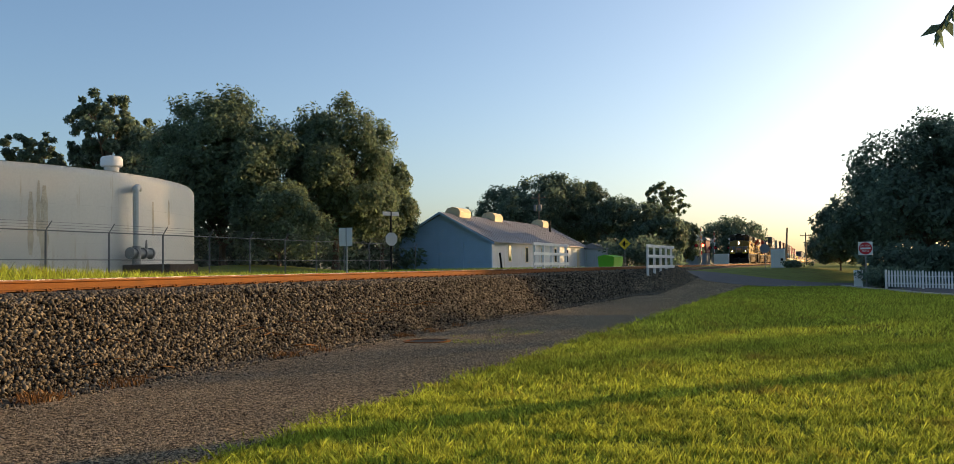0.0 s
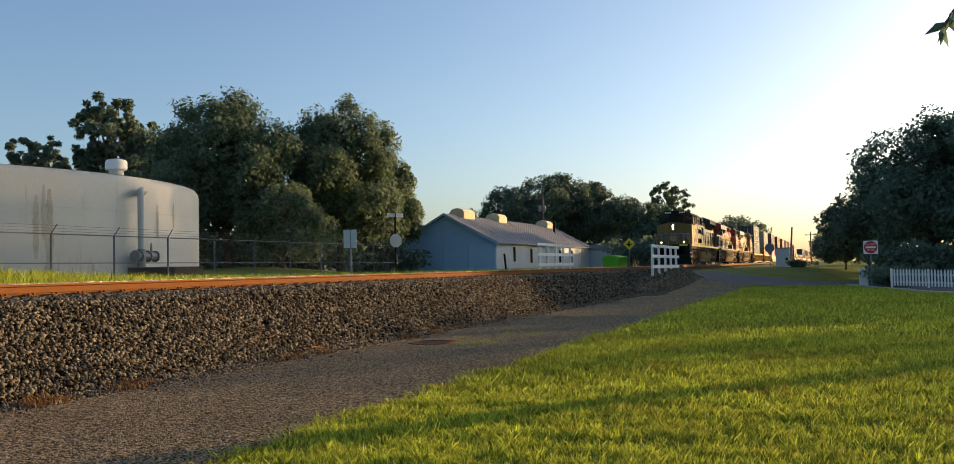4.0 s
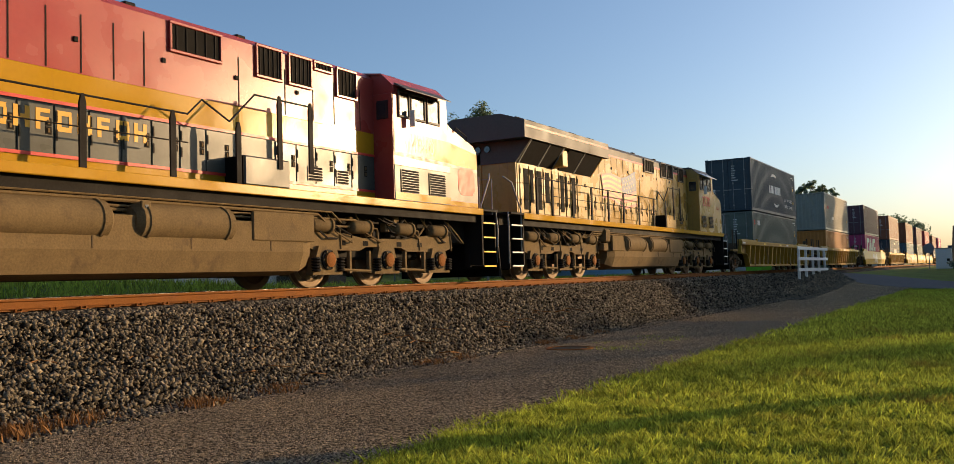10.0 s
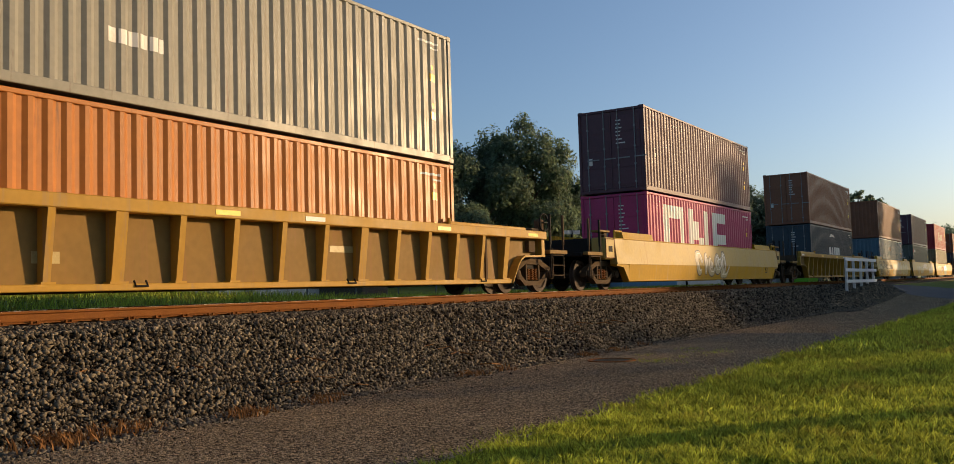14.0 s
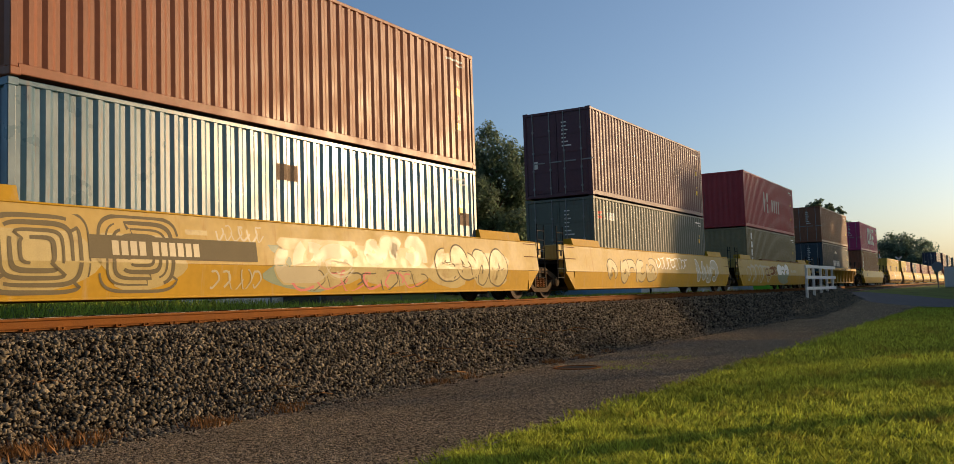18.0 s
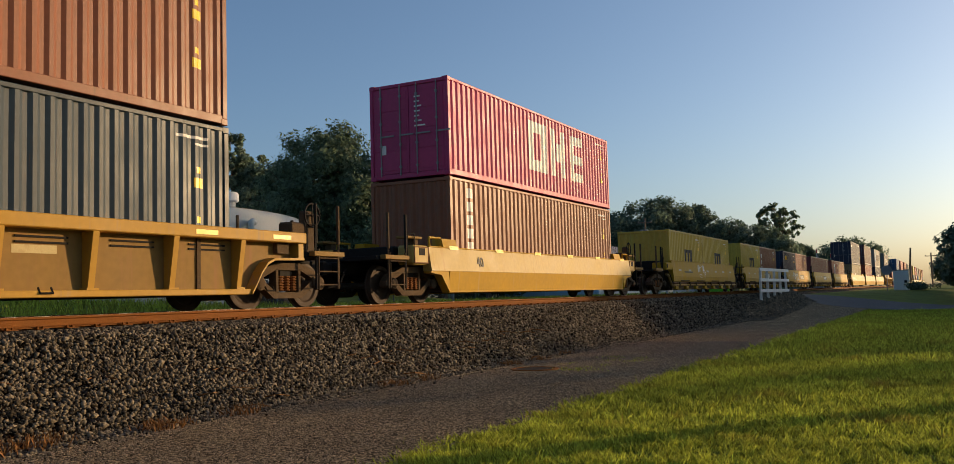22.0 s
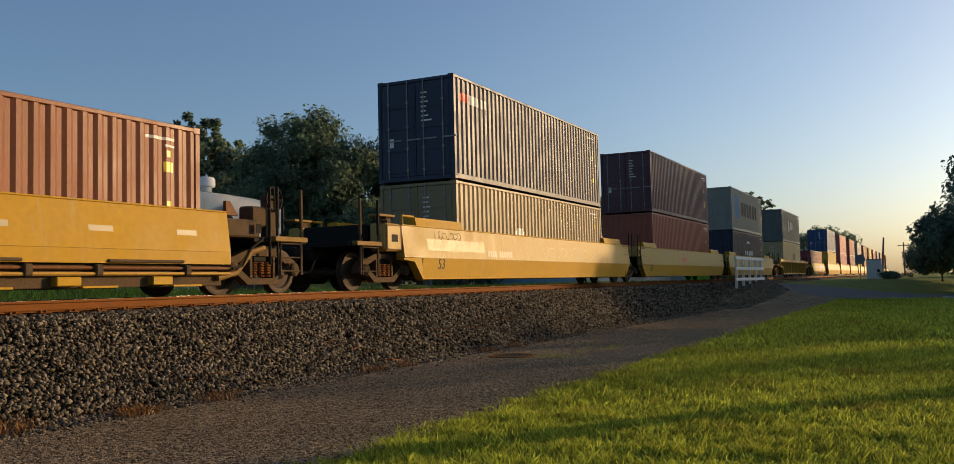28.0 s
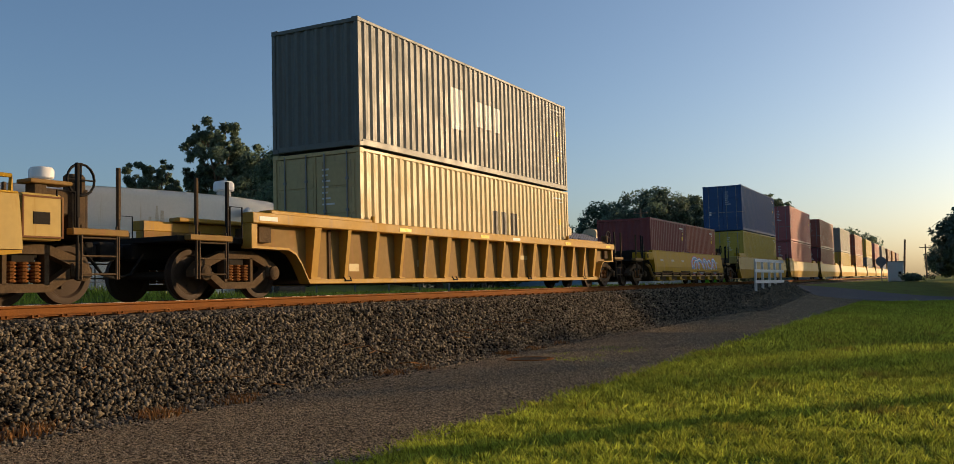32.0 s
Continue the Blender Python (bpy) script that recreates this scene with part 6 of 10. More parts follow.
def louvre(l, x, y0, y1, z0, z1, mat, n=7):
    g = part("louvre", Shape().box(x, x + 0.012, y0, y1, z0, z1), mat, l)
    for k in range(n):
        z = z0 + (z1 - z0) * (k + 0.2) / n
        part("slat", Shape().prism([(x + 0.012, z), (x + 0.035, z), (x + 0.012, z + (z1 - z0) / n * 0.7)], y0 + 0.03, y1 - 0.03, "y"), M["black"], g)
    return g


def emblem_flag(l, x, y0, y1, z0, z1):
    """A faded waving striped panel with a blue field in its rear upper corner."""
    n, m_ = 11, 18
    lift = lambda u: 0.10 * math.sin(u * 7.0 + 0.4) + 0.16 * (1 - u)
    row = lambda u, w_, x_: (x_, y0 + (y1 - y0) * u + 0.05 * math.sin(5 * w_), z0 + (z1 - z0) * w_ * (0.62 + 0.38 * u) + lift(u))
    for k in range(n):
        pts = []
        for i in range(m_ + 1):
            u = i / m_
            if u > 0.56 and k > 4:
                continue
            pts += [row(u, k / n, x + 0.026), row(u, (k + 1) / n, x + 0.026)]
        part("painted_stripe", Shape().add(pts, [(2 * i, 2 * i + 2, 2 * i + 3, 2 * i + 1) for i in range(len(pts) // 2 - 1)]), M["spray_pink" if k % 2 == 0 else "spray_cream"], l, "faded waving stripe")
    pts = []
    for i in range(9):
        u = 0.56 + 0.44 * i / 8
        pts += [row(u, 5 / n, x + 0.0265), row(u, 1.0, x + 0.0265)]
    part("painted_field", Shape().add(pts, [(2 * i, 2 * i + 2, 2 * i + 3, 2 * i + 1) for i in range(8)]), M["flag_blue"], l, "faded blue painted field")
    for k in range(20):
        u, w_ = 0.60 + 0.36 * ((k % 5) + 0.5 * ((k // 5) % 2)) / 5, (5.6 + 1.4 * (k // 5)) / n
        c = row(u, w_, x + 0.029)
        part("painted_dot", Shape().lathe([(0.045, 0.0), (0.045, 0.001)], 6, "x", Matrix.Translation(c)), M["spray_cream"], l)


def frame_window(cab, sx, x, y0, y1, z0, z1, mat):
    """A glazed side window in a raised frame."""
    w = Shape()
    for a_, b_, c_, d_ in ((y0, y1, z0, z0 + 0.05), (y0, y1, z1 - 0.05, z1), (y0, y0 + 0.05, z0 + 0.05, z1 - 0.05), (y1 - 0.05, y1, z0 + 0.05, z1 - 0.05)):
        w.box(*sorted((sx * x, sx * (x + 0.035))), a_, b_, c_, d_, 0.008)
    w = part("side_window", w, mat, cab)
    part("pane", Shape().box(*sorted((sx * (x + 0.002), sx * (x + 0.010))), y0 + 0.05, y1 - 0.05, z0 + 0.05, z1 - 0.05), M["glass"], w)


def emd_loco(q):
    """The lead locomotive, cab first: yellow with a grey roof and flared grey radiators."""
    l = thing("locomotive", "yellow six-axle diesel locomotive with grey roof and lit headlights", "locomotive", "locomotives of the train")
    Y, G = M["yellow"], M["loco_grey"]
    underframe(l, -1.25, 20.75, 5.6, 13.7)
    coupler_and_pilot(l, -1.25, -1)
    coupler_and_pilot(l, 20.75, 1, False)
    steps(l, -1.2, 1)
    steps(l, 20.7, -1)
    loco_truck(l, (0.24, 2.36, 4.55))
    loco_truck(l, (14.75, 16.95, 19.05))
    # nose: a chevron front with a sloping top
    fl = [(-1.49, -0.22), (-0.45, -0.80), (0.45, -0.80), (1.49, -0.22), (1.49, 1.15), (-1.49, 1.15)]
    zt = [3.48, 3.72, 3.72, 3.48, 3.62, 3.62]
    v = [(x, y, 1.80) for x, y in fl] + [(x * 0.99, y + (0.06 if y < 0.5 else 0), z) for (x, y), z in zip(fl, zt)]
    part("nose_side", Shape().add(v, [(3, 4, 10, 9)]), Y, l)
    part("nose_side", Shape().add(v, [(5, 0, 6, 11)]), Y, l)
    # front faces get the darker yellow that holds their shade
    nz = part("nose", Shape().add(v, [(0, 1, 7, 6), (1, 2, 8, 7), (2, 3, 9, 8), (6, 7, 8, 9, 10, 11), (4, 5, 11, 10)]), M["nose"], l, "grimy yellow nose with shade put into its colour")
    part("nose_edge", Shape().tube([(1.49, -0.225, 1.82), (1.476, -0.165, 3.47)], 0.022, 6), Y, nz)
    part("nose_seam", Shape().box(1.489, 1.494, 0.02, 0.04, 1.86, 3.46), M["black"], l)
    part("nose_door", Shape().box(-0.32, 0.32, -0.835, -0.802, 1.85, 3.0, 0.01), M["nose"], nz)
    for sx in (-1, 1):
        for k in range(6):
            a_, b_ = 0.50 + 0.03 * k, 1.40 - 0.10 * k
            z = 2.70 - 0.085 * k
            ya, yb = -0.80 + (a_ - 0.45) * 0.5577 - 0.004, -0.80 + (b_ - 0.45) * 0.5577 - 0.004
            part("painted_wing", Shape().quad((sx * a_, ya, z - 0.03 * k), (sx * b_, yb, z + 0.02), (sx * b_, yb, z + 0.07), (sx * a_, ya, z + 0.055 - 0.03 * k)), M["flag_blue"], nz, "dark blue wing stripe")
    sh = part("emblem_panel", Shape().prism([(-0.28, 2.2), (0, 2.08), (0.28, 2.2), (0.30, 2.62), (0.2, 2.78), (0, 2.72), (-0.2, 2.78), (-0.30, 2.62)], -0.842, -0.838, "y"), M["spray_cream"], nz, "plain faded shield panel")
    part("emblem_band", Shape().box(-0.29, 0.29, -0.846, -0.843, 2.52, 2.70), M["flag_blue"], sh)
    for k in range(4):
        part("emblem_stripe", Shape().box(-0.22 + 0.13 * k, -0.17 + 0.13 * k, -0.846, -0.843, 2.2, 2.50), M["mark_red"], sh)
    hl = part("headlight_housing", Shape().box(-0.16, 0.16, -0.90, -0.78, 3.02, 3.58, 0.02), G, nz)
    for z in (3.17, 3.43):
        part("headlight", Shape().lathe([(0.085, 0), (0.085, 0.02)], 18, "y", Matrix.Translation((0, -0.925, z))), M["lamp"], hl, "lit round headlight")
    for x in (-0.98, 0.98):
        d = part("ditch_light", Shape().box(x - 0.12, x + 0.12, -1.27, -1.1, 1.86, 2.12, 0.03), M["black"], l)
        part("lens", Shape().lathe([(0.07, 0), (0.07, 0.02)], 18, "y", Matrix.Translation((x, -1.295, 1.99))), M["lamp"], d, "lit ditch light")
    part("anticlimber", Shape().box(-1.5, 1.5, -1.45, -1.2, 1.60, 1.80, 0.04), M["black"], l)
    for x in (-0.95, 0.95):
        part("anticlimber_edge", Shape().box(x - 0.35, x + 0.35, -1.462, -1.452, 1.66, 1.79), M["mark_yellow"], l)
    for sx in (1, -1):
        part("grab_rail", Shape().tube([(sx * 1.42, -1.2, 0.8), (sx * 1.42, -1.15, 1.95), (sx * 1.2, -1.4, 2.65), (sx * 1.0, -1.45, 2.72), (sx * 0.35, -1.45, 2.72), (sx * 0.35, -1.42, 1.8)], 0.024, 8), M["steel"], l, "pale bent grab rail")
        part("grab_rail", Shape().tube([(sx * 1.5, -0.42, 0.45), (sx * 1.5, -0.38, 1.88), (sx * 1.4, -0.75, 2.4), (sx * 1.3, -0.9, 2.5)], 0.024, 8), M["steel"], l, "pale bent grab rail")
    # cab: raked windscreen, roof with bevelled shoulders, dark overhang above the side windows
    zs = [(1.49, 3.55), (1.49, 4.36), (1.22, 4.62), (0.55, 4.76), (-0.55, 4.76), (-1.22, 4.62), (-1.49, 4.36), (-1.49, 3.55)]
    rake = lambda z: 0.98 - 0.30 * (z - 3.55)
    v = [(x, rake(z), z) for x, z in zs] + [(x, 3.45, z) for x, z in zs]
    cab = part("cab", Shape().add(v, [(i, (i + 1) % 8, 8 + (i + 1) % 8, 8 + i) for i in range(8)] + [tuple(range(8))[::-1], tuple(range(8, 16))]), G, l, "grey cab with slanted roof")
    part("cab_side", Shape().box(-1.495, 1.495, 1.1, 3.42, 1.80, 3.56, 0.02), Y, l)
    for x0, x1 in ((-1.36, -0.72), (-0.64, 0.64), (0.72, 1.36)):
        zz = (3.68, 4.34 if abs(x0 + x1) > 1 else 4.46)
        part("windscreen", Shape().add([(x, rake(z) - d, z) for d in (0.012, 0.03) for z in zz for x in (x0, x1)], [(0, 1, 3, 2), (4, 6, 7, 5), (0, 4, 5, 1), (2, 3, 7, 6), (0, 2, 6, 4), (1, 5, 7, 3)]), M["glass"], cab)
    nb = part("number_board", Shape().box(-0.98, 0.98, 0.42, 0.86, 4.50, 4.78, 0.03), M["black"], cab, "black number board over the windscreen")
    for x in (-0.62, 0.62):
        for k in range(4):
            part("number_bar", Shape().box(x - 0.26 + 0.14 * k, x - 0.17 + 0.14 * k, 0.412, 0.418, 4.57, 4.70), M["mark_white"], nb)
    for y in (0.95, 1.7, 2.5, 3.2):
        part("roof_rib", Shape().box(-0.55, 0.55, y, y + 0.05, 4.76, 4.80, 0.01), G, cab)
    part("mirror_bracket", Shape().tube([(1.30, 0.55, 3.62), (1.42, 0.35, 4.1), (1.30, 0.5, 4.45)], 0.015, 5).tube([(-1.30, 0.55, 3.62), (-1.42, 0.35, 4.1), (-1.30, 0.5, 4.45)], 0.015, 5), M["black"], cab)
    for sx in (1, -1):
        for y0, y1 in ((1.18, 1.58), (1.82, 2.42), (2.42, 2.62), (2.66, 3.12)):
            frame_window(cab, sx, 1.49, y0, y1, 3.66, 4.30, M["loco_dust"])
        part("awning", Shape().prism([(sx * 1.44, 4.46), (sx * 1.74, 4.30), (sx * 1.74, 4.32), (sx * 1.44, 4.50)], 1.0, 3.35, "y"), M["black"], cab)
        part("armrest", Shape().box(*sorted((sx * 1.49, sx * 1.60)), 1.15, 3.3, 3.55, 3.61, 0.01), Y, cab)
    x = 1.497
    part("nose_louvre_panel", Shape().prism([(1.05, 1.85), (3.36, 1.85), (3.36, 2.46), (1.75, 2.62), (1.05, 2.05)], x, x + 0.012, "x"), Y, l)
    rim = Shape()
    for a_, b_ in (((1.05, 2.05), (1.75, 2.62)), ((1.75, 2.62), (3.36, 2.46))):
        rim.tube([(x + 0.012, *a_), (x + 0.012, *b_)], 0.014, 4)
    part("panel_edge", rim, M["loco_dust"], l)
    louvre(l, x + 0.012, 1.98, 2.52, 2.04, 2.42, Y, 5)
    part("number", letters("9025", 0.62, M["red_line"], "number", 0.003), None, l, "red painted number 9025", at=Matrix.Translation((x + 0.006, 2.25, 3.08)) @ SIDE)
    # electrical cabinet section, with a slanted rear corner that leads into the hood
    o = [(-1.48, 3.42), (1.48, 3.42), (1.48, 7.55), (1.0, 8.9), (-1.0, 8.9), (-1.48, 7.55)]
    part("carbody", Shape().prism(o, 1.80, 3.62, "z"), Y, l)
    low, high = [(x_ * 0.97, y_, 3.62) for x_, y_ in o], [(x_ * 0.97, y_, 4.36) for x_, y_ in o]
    ridge = [(x_ * 0.72, y_, 4.60) for x_, y_ in o]
    v = low + high + ridge
    part("carbody_top", Shape().add(v, [(i, (i + 1) % 6, 6 + (i + 1) % 6, 6 + i) for i in range(6)] + [(6 + i, 6 + (i + 1) % 6, 12 + (i + 1) % 6, 12 + i) for i in range(6)] + [tuple(range(12, 18))]), G, l)
    for y0, y1, z0, z1 in ((3.80, 5.88, 2.86, 3.24), (3.80, 5.88, 2.02, 2.40), (6.14, 7.30, 2.78, 3.44)):
        grille(l, 1.482, y0, y1, z0, z1, bars=14, rim=Y)
    for y0, y1, z0, z1 in ((3.52, 6.02, 2.66, 3.54), (3.52, 6.02, 1.88, 2.60)):
        s = Shape()
        for a_, b_, c_, d_ in ((y0, y1, z0, z0 + 0.03), (y0, y1, z1 - 0.03, z1), (y0, y0 + 0.03, z0, z1), (y1 - 0.03, y1, z0, z1)):
            s.box(1.48, 1.505, a_, b_, c_, d_)
        part("hatch_rim", s, Y, l)
        part("hatch_handle", Shape().box(1.48, 1.51, 4.75, 4.95, z1 - 0.13, z1 - 0.07, 0.01), M["black"], l)
    door_leaf(l, 1.481, 6.1, 7.4, 1.9, 2.68, Y)
    for y0, y1 in ((3.62, 4.28), (4.34, 4.9), (4.95, 5.35), (6.85, 7.15), (7.18, 7.48)):
        part("upper_hatch", Shape().box(1.436, 1.46, y0, y1, 3.70, 4.32, 0.01), G, l)
        part("hatch_latch", Shape().box(1.458, 1.47, y0 + 0.06, y0 + 0.10, 3.9, 4.1), M["black"], l)
    grille(l, 1.438, 5.48, 6.62, 3.74, 4.34, bars=14, rim=G)
    part("roof_rail", Shape().box(1.02, 1.08, 3.6, 7.5, 4.60, 4.64, 0.01), M["loco_dust"], l)
    # hood
    part("hood", Shape().box(-0.98, 0.98, 8.8, 19.85, 1.80, 3.98, 0.04), Y, l)
    part("hood_top", Shape().prism([(-0.98, 3.98), (0.98, 3.98), (0.90, 4.20), (0.6, 4.30), (-0.6, 4.30), (-0.90, 4.20)], 8.8, 13.0, "y"), G, l)
    part("red_line", Shape().box(0.981, 0.985, 8.9, 13.0, 3.93, 3.98), M["red_line"], l)
    for k in range(14):
        y0 = 9.0 + 0.60 * k
        if y0 + 0.56 < 16.5:
            door_leaf(l, 0.981, y0, y0 + 0.575, 1.95, 3.86 if y0 < 13.0 else 3.42, Y)
    door_leaf(l, 0.981, 17.4, 18.2, 1.95, 3.42, Y)
    emblem_flag(l, 0.985, 9.6, 12.6, 2.25, 3.6)
    e = part("emblem_panel", Shape().prism([(15.5, 2.45), (15.9, 2.28), (16.3, 2.45), (16.32, 2.95), (16.15, 3.10), (15.9, 3.04), (15.65, 3.10), (15.48, 2.95)], 1.005, 1.009, "x"), M["spray_cream"], l, "plain faded shield panel")
    part("emblem_band", Shape().box(1.0095, 1.012, 15.5, 16.3, 2.80, 2.98), M["flag_blue"], e)
    for k in range(4):
        part("emblem_stripe", Shape().box(1.0095, 1.012, 15.58 + 0.18 * k, 15.66 + 0.18 * k, 2.42, 2.78), M["spray_pink"], e)
    grille(l, 0.984, 16.64, 17.22, 2.02, 3.30, bars=5, rim=Y, mat="rail")
    grille(l, 0.984, 18.40, 19.68, 2.04, 3.30, bars=9, rim=Y, mat="rail")
    part("rear_upper", Shape().prism([(-0.98, 3.96), (0.98, 3.96), (0.98, 4.58), (0.85, 4.70), (-0.85, 4.70), (-0.98, 4.58)], 18.2, 19.85, "y"), Y, l)
    for k in range(3):
        louvre(l, 0.982, 18.85, 19.72, 4.24 + 0.12 * k, 4.33 + 0.12 * k, Y, 1)
    for y in (18.7, 19.3):
        part("hood_latch", Shape().box(0.98, 1.0, y, y + 0.14, 4.02, 4.09), M["black"], l)
    # flared radiators
    wing = [(0, 3.6), (0.985, 3.56), (1.48, 4.10), (1.50, 4.46), (0.9, 4.72), (0, 4.76)]
    for sx in (1, -1):
        front, back = [(sx * x_, 13.2 - 0.5 * (z_ - 3.56), z_) for x_, z_ in wing], [(sx * x_, 18.3 - 0.85 * max(x_ - 0.985, 0), z_) for x_, z_ in wing]
        v = front + back
        part("radiator_wing", Shape().add(v, [(0, 1, 2, 3, 4, 5), (6, 11, 10, 9, 8, 7), (2, 8, 9, 3), (3, 9, 10, 4), (4, 10, 11, 5)]), G, l, "flared grey radiator housing")
        for y0, y1 in ((13.45, 15.72), (15.82, 17.95)):
            part("radiator_screen", Shape().prism([(sx * 0.99, 3.57), (sx * 1.47, 4.10), (sx * 1.44, 4.13), (sx * 0.96, 3.60)], y0, y1, "y"), M["void"], l, "dark slanted radiator screen")
        for y in (13.35, 15.77, 18.02):
            part("screen_frame", Shape().prism([(sx * 0.985, 3.54), (sx * 1.49, 4.09), (sx * 1.46, 4.12), (sx * 0.985, 3.60)], y - 0.05, y + 0.05, "y"), G, l)
        part("wing_lip", Shape().box(*sorted((sx * 1.48, sx * 1.51)), 12.9, 17.85, 4.08, 4.14, 0.01), G, l)
    horn = part("horn", Shape().box(-0.2, 0.2, 9.3, 9.4, 4.28, 4.46), M["black"], l)
    for k, x in enumerate((0.1, 0.28, 0.46)):
        part("trumpet", Shape().tube([(x + 0.3, 9.4, 4.50), (x + 0.3, 9.8 + 0.1 * k, 4.50)], 0.035, 8, 0.10), M["black"], horn)
        part("trumpet", Shape().tube([(x + 0.3, 9.3, 4.50), (x + 0.3, 9.0 - 0.05 * k, 4.50)], 0.035, 8, 0.10), M["black"], horn)
    part("air_vent", Shape().box(-0.5, 0.5, 10.3, 12.2, 4.28, 4.38, 0.03), G, l)
    handrail(l, [8.0 + 1.22 * k for k in range(10)] + [19.85], "black", 1.45, wide=0.032)
    MOVING.append((l, q, 0.0))


def ge_loco(q, red):
    """A trailing locomotive, running radiator end first: wide radiator wings, long hood, cab at its rear."""
    l = thing("locomotive", "red, yellow and dark grey six-axle diesel locomotive, running backwards" if red else "yellow six-axle diesel locomotive with grey radiator wing, running backwards",
              "locomotive", "locomotives of the train")
    Y, G = M["yellow" if red else "yellow_faded"], M["loco_grey"]
    top = M["loco_red"] if red else Y
    low = M["loco_dark"] if red else Y
    wing = M["loco_red"] if red else G
    underframe(l, -0.95, 21.0, 6.15, 13.95)
    coupler_and_pilot(l, -0.95, -1, False)
    coupler_and_pilot(l, 21.0, 1)
    steps(l, -0.9, 1, "white" if not red else "yellow")
    steps(l, 20.95, -1, "yellow" if red else "white")
    loco_truck(l, (0.85, 2.92, 4.95), False)
    loco_truck(l, (14.5, 16.45, 18.5), False)
    for y0 in (7.45, 9.86):
        a = part("air_reservoir", Shape().lathe([(0.03, 0), (0.2, 0.03), (0.29, 0.12), (0.29, 1.95), (0.2, 2.04), (0.03, 2.07)], 18, "y", Matrix.Translation((1.28, y0, 1.10))), M["loco_dust"], l, "dusty cylindrical air reservoir", smooth=True)
        for dy in (0.2, 1.8):
            part("strap", Shape().lathe([(0.295, 0), (0.31, 0.01), (0.31, 0.05), (0.295, 0.06)], 18, "y", Matrix.Translation((1.28, y0 + dy, 1.10))), M["loco_dust"], a)
    for y0, y1 in ((12.3, 13.9), (6.25, 7.3)):
        part("tank_shield", Shape().box(1.40, 1.47, y0, y1, 0.85, 1.36, 0.02), M["loco_dust"], l)
    part("equipment_rack", Shape().box(1.2, 1.44, 5.75, 6.15, 1.15, 1.55, 0.03).box(1.2, 1.40, 5.65, 6.05, 0.85, 1.1, 0.03), M["loco_dust"], l)
    # hood in colour bands
    h0, h1, hz = 0.5, 16.5, 4.56
    if red:
        part("hood_lower", Shape().box(-0.97, 0.97, 5.4, h1, 2.0, 2.76, 0.01), low, l)
        part("hood_lower", Shape().box(-0.97, 0.97, h0, 5.4, 2.0, 2.76, 0.01), Y, l)
        part("hood_base", Shape().box(-0.975, 0.975, h0, h1, 1.80, 2.0, 0.01), Y, l, "yellow band along the foot of the hood")
        part("hood_band", Shape().box(-0.975, 0.975, h0, h1, 2.76, 3.26, 0.01), Y, l, "yellow band")
        part("hood_upper", Shape().prism([(-0.97, 3.26), (0.97, 3.26), (0.97, hz - 0.12), (0.85, hz), (-0.85, hz), (-0.97, hz - 0.12)], h0, h1, "y"), top, l)
        for z in (2.75, 1.98):
            part("red_line", Shape().box(0.996, 1.0, 5.4, h1, z, z + 0.05), M["red_line"], l)
        for k in range(14):
            y = 5.95 + 0.33 * k - (0.15 if k < 5 else 0)
            b = Shape().box(0.997, 1.001, y, y + 0.07, 2.36, 2.66)
            if k % 3 == 0:
                b.box(0.997, 1.001, y + 0.07, y + 0.23, 2.59, 2.66).box(0.997, 1.001, y + 0.07, y + 0.23, 2.36, 2.43).box(0.997, 1.001, y + 0.19, y + 0.24, 2.43, 2.59)
            elif k % 3 == 1:
                b.box(0.997, 1.001, y + 0.17, y + 0.24, 2.36, 2.66).box(0.997, 1.001, y + 0.07, y + 0.17, 2.48, 2.54)
            else:
                b.box(0.997, 1.001, y + 0.07, y + 0.22, 2.60, 2.66).box(0.997, 1.001, y + 0.07, y + 0.20, 2.48, 2.54)
            part("letter_block", b, M["letter_gold"], l, "gold block of a wordmark")
    else:
        part("hood_lower", Shape().box(-0.97, 0.97, h0, h1, 1.80, 4.22, 0.02), Y, l)
        part("hood_upper", Shape().prism([(-0.97, 4.22), (0.97, 4.22), (0.97, hz - 0.12), (0.85, hz), (-0.85, hz), (-0.97, hz - 0.12)], h0, h1, "y"), G, l)
        part("red_line", Shape().box(0.972, 0.980, 6.1, h1, 4.16, 4.23), M["red_line"], l)
        emblem_flag(l, 0.975, 6.7, 10.0, 2.45, 3.75)
    for k in range(19):
        y0 = 5.5 + 0.565 * k
        if y0 < 15.8 and not (11.9 < y0 < 13.2):
            door_leaf(l, 0.972, y0, y0 + 0.54, 2.02, 2.74, low)
    panel_lines(l, 0.974, [6.5 + 0.565 * k for k in range(8)] + [12.5, 13.7, 14.5, 15.15, 16.0], 2.78 if not red else 3.28, 4.15)
    for k in range(5):
        part("lift_eye", Shape().box(0.97, 1.0, 7.6 + 1.6 * k, 7.68 + 1.6 * k, 3.72, 3.80, 0.01), M["black"], l)
    # radiator end: doors with dark slots
    for y0, y1 in ((0.62, 1.14), (1.2, 1.52), (1.62, 2.04), (2.14, 2.62), (2.72, 3.16), (3.22, 3.62), (3.72, 4.02), (4.08, 4.5), (4.6, 5.3)):
        door_leaf(l, 0.972, y0, y1, 1.90, 3.24, Y)
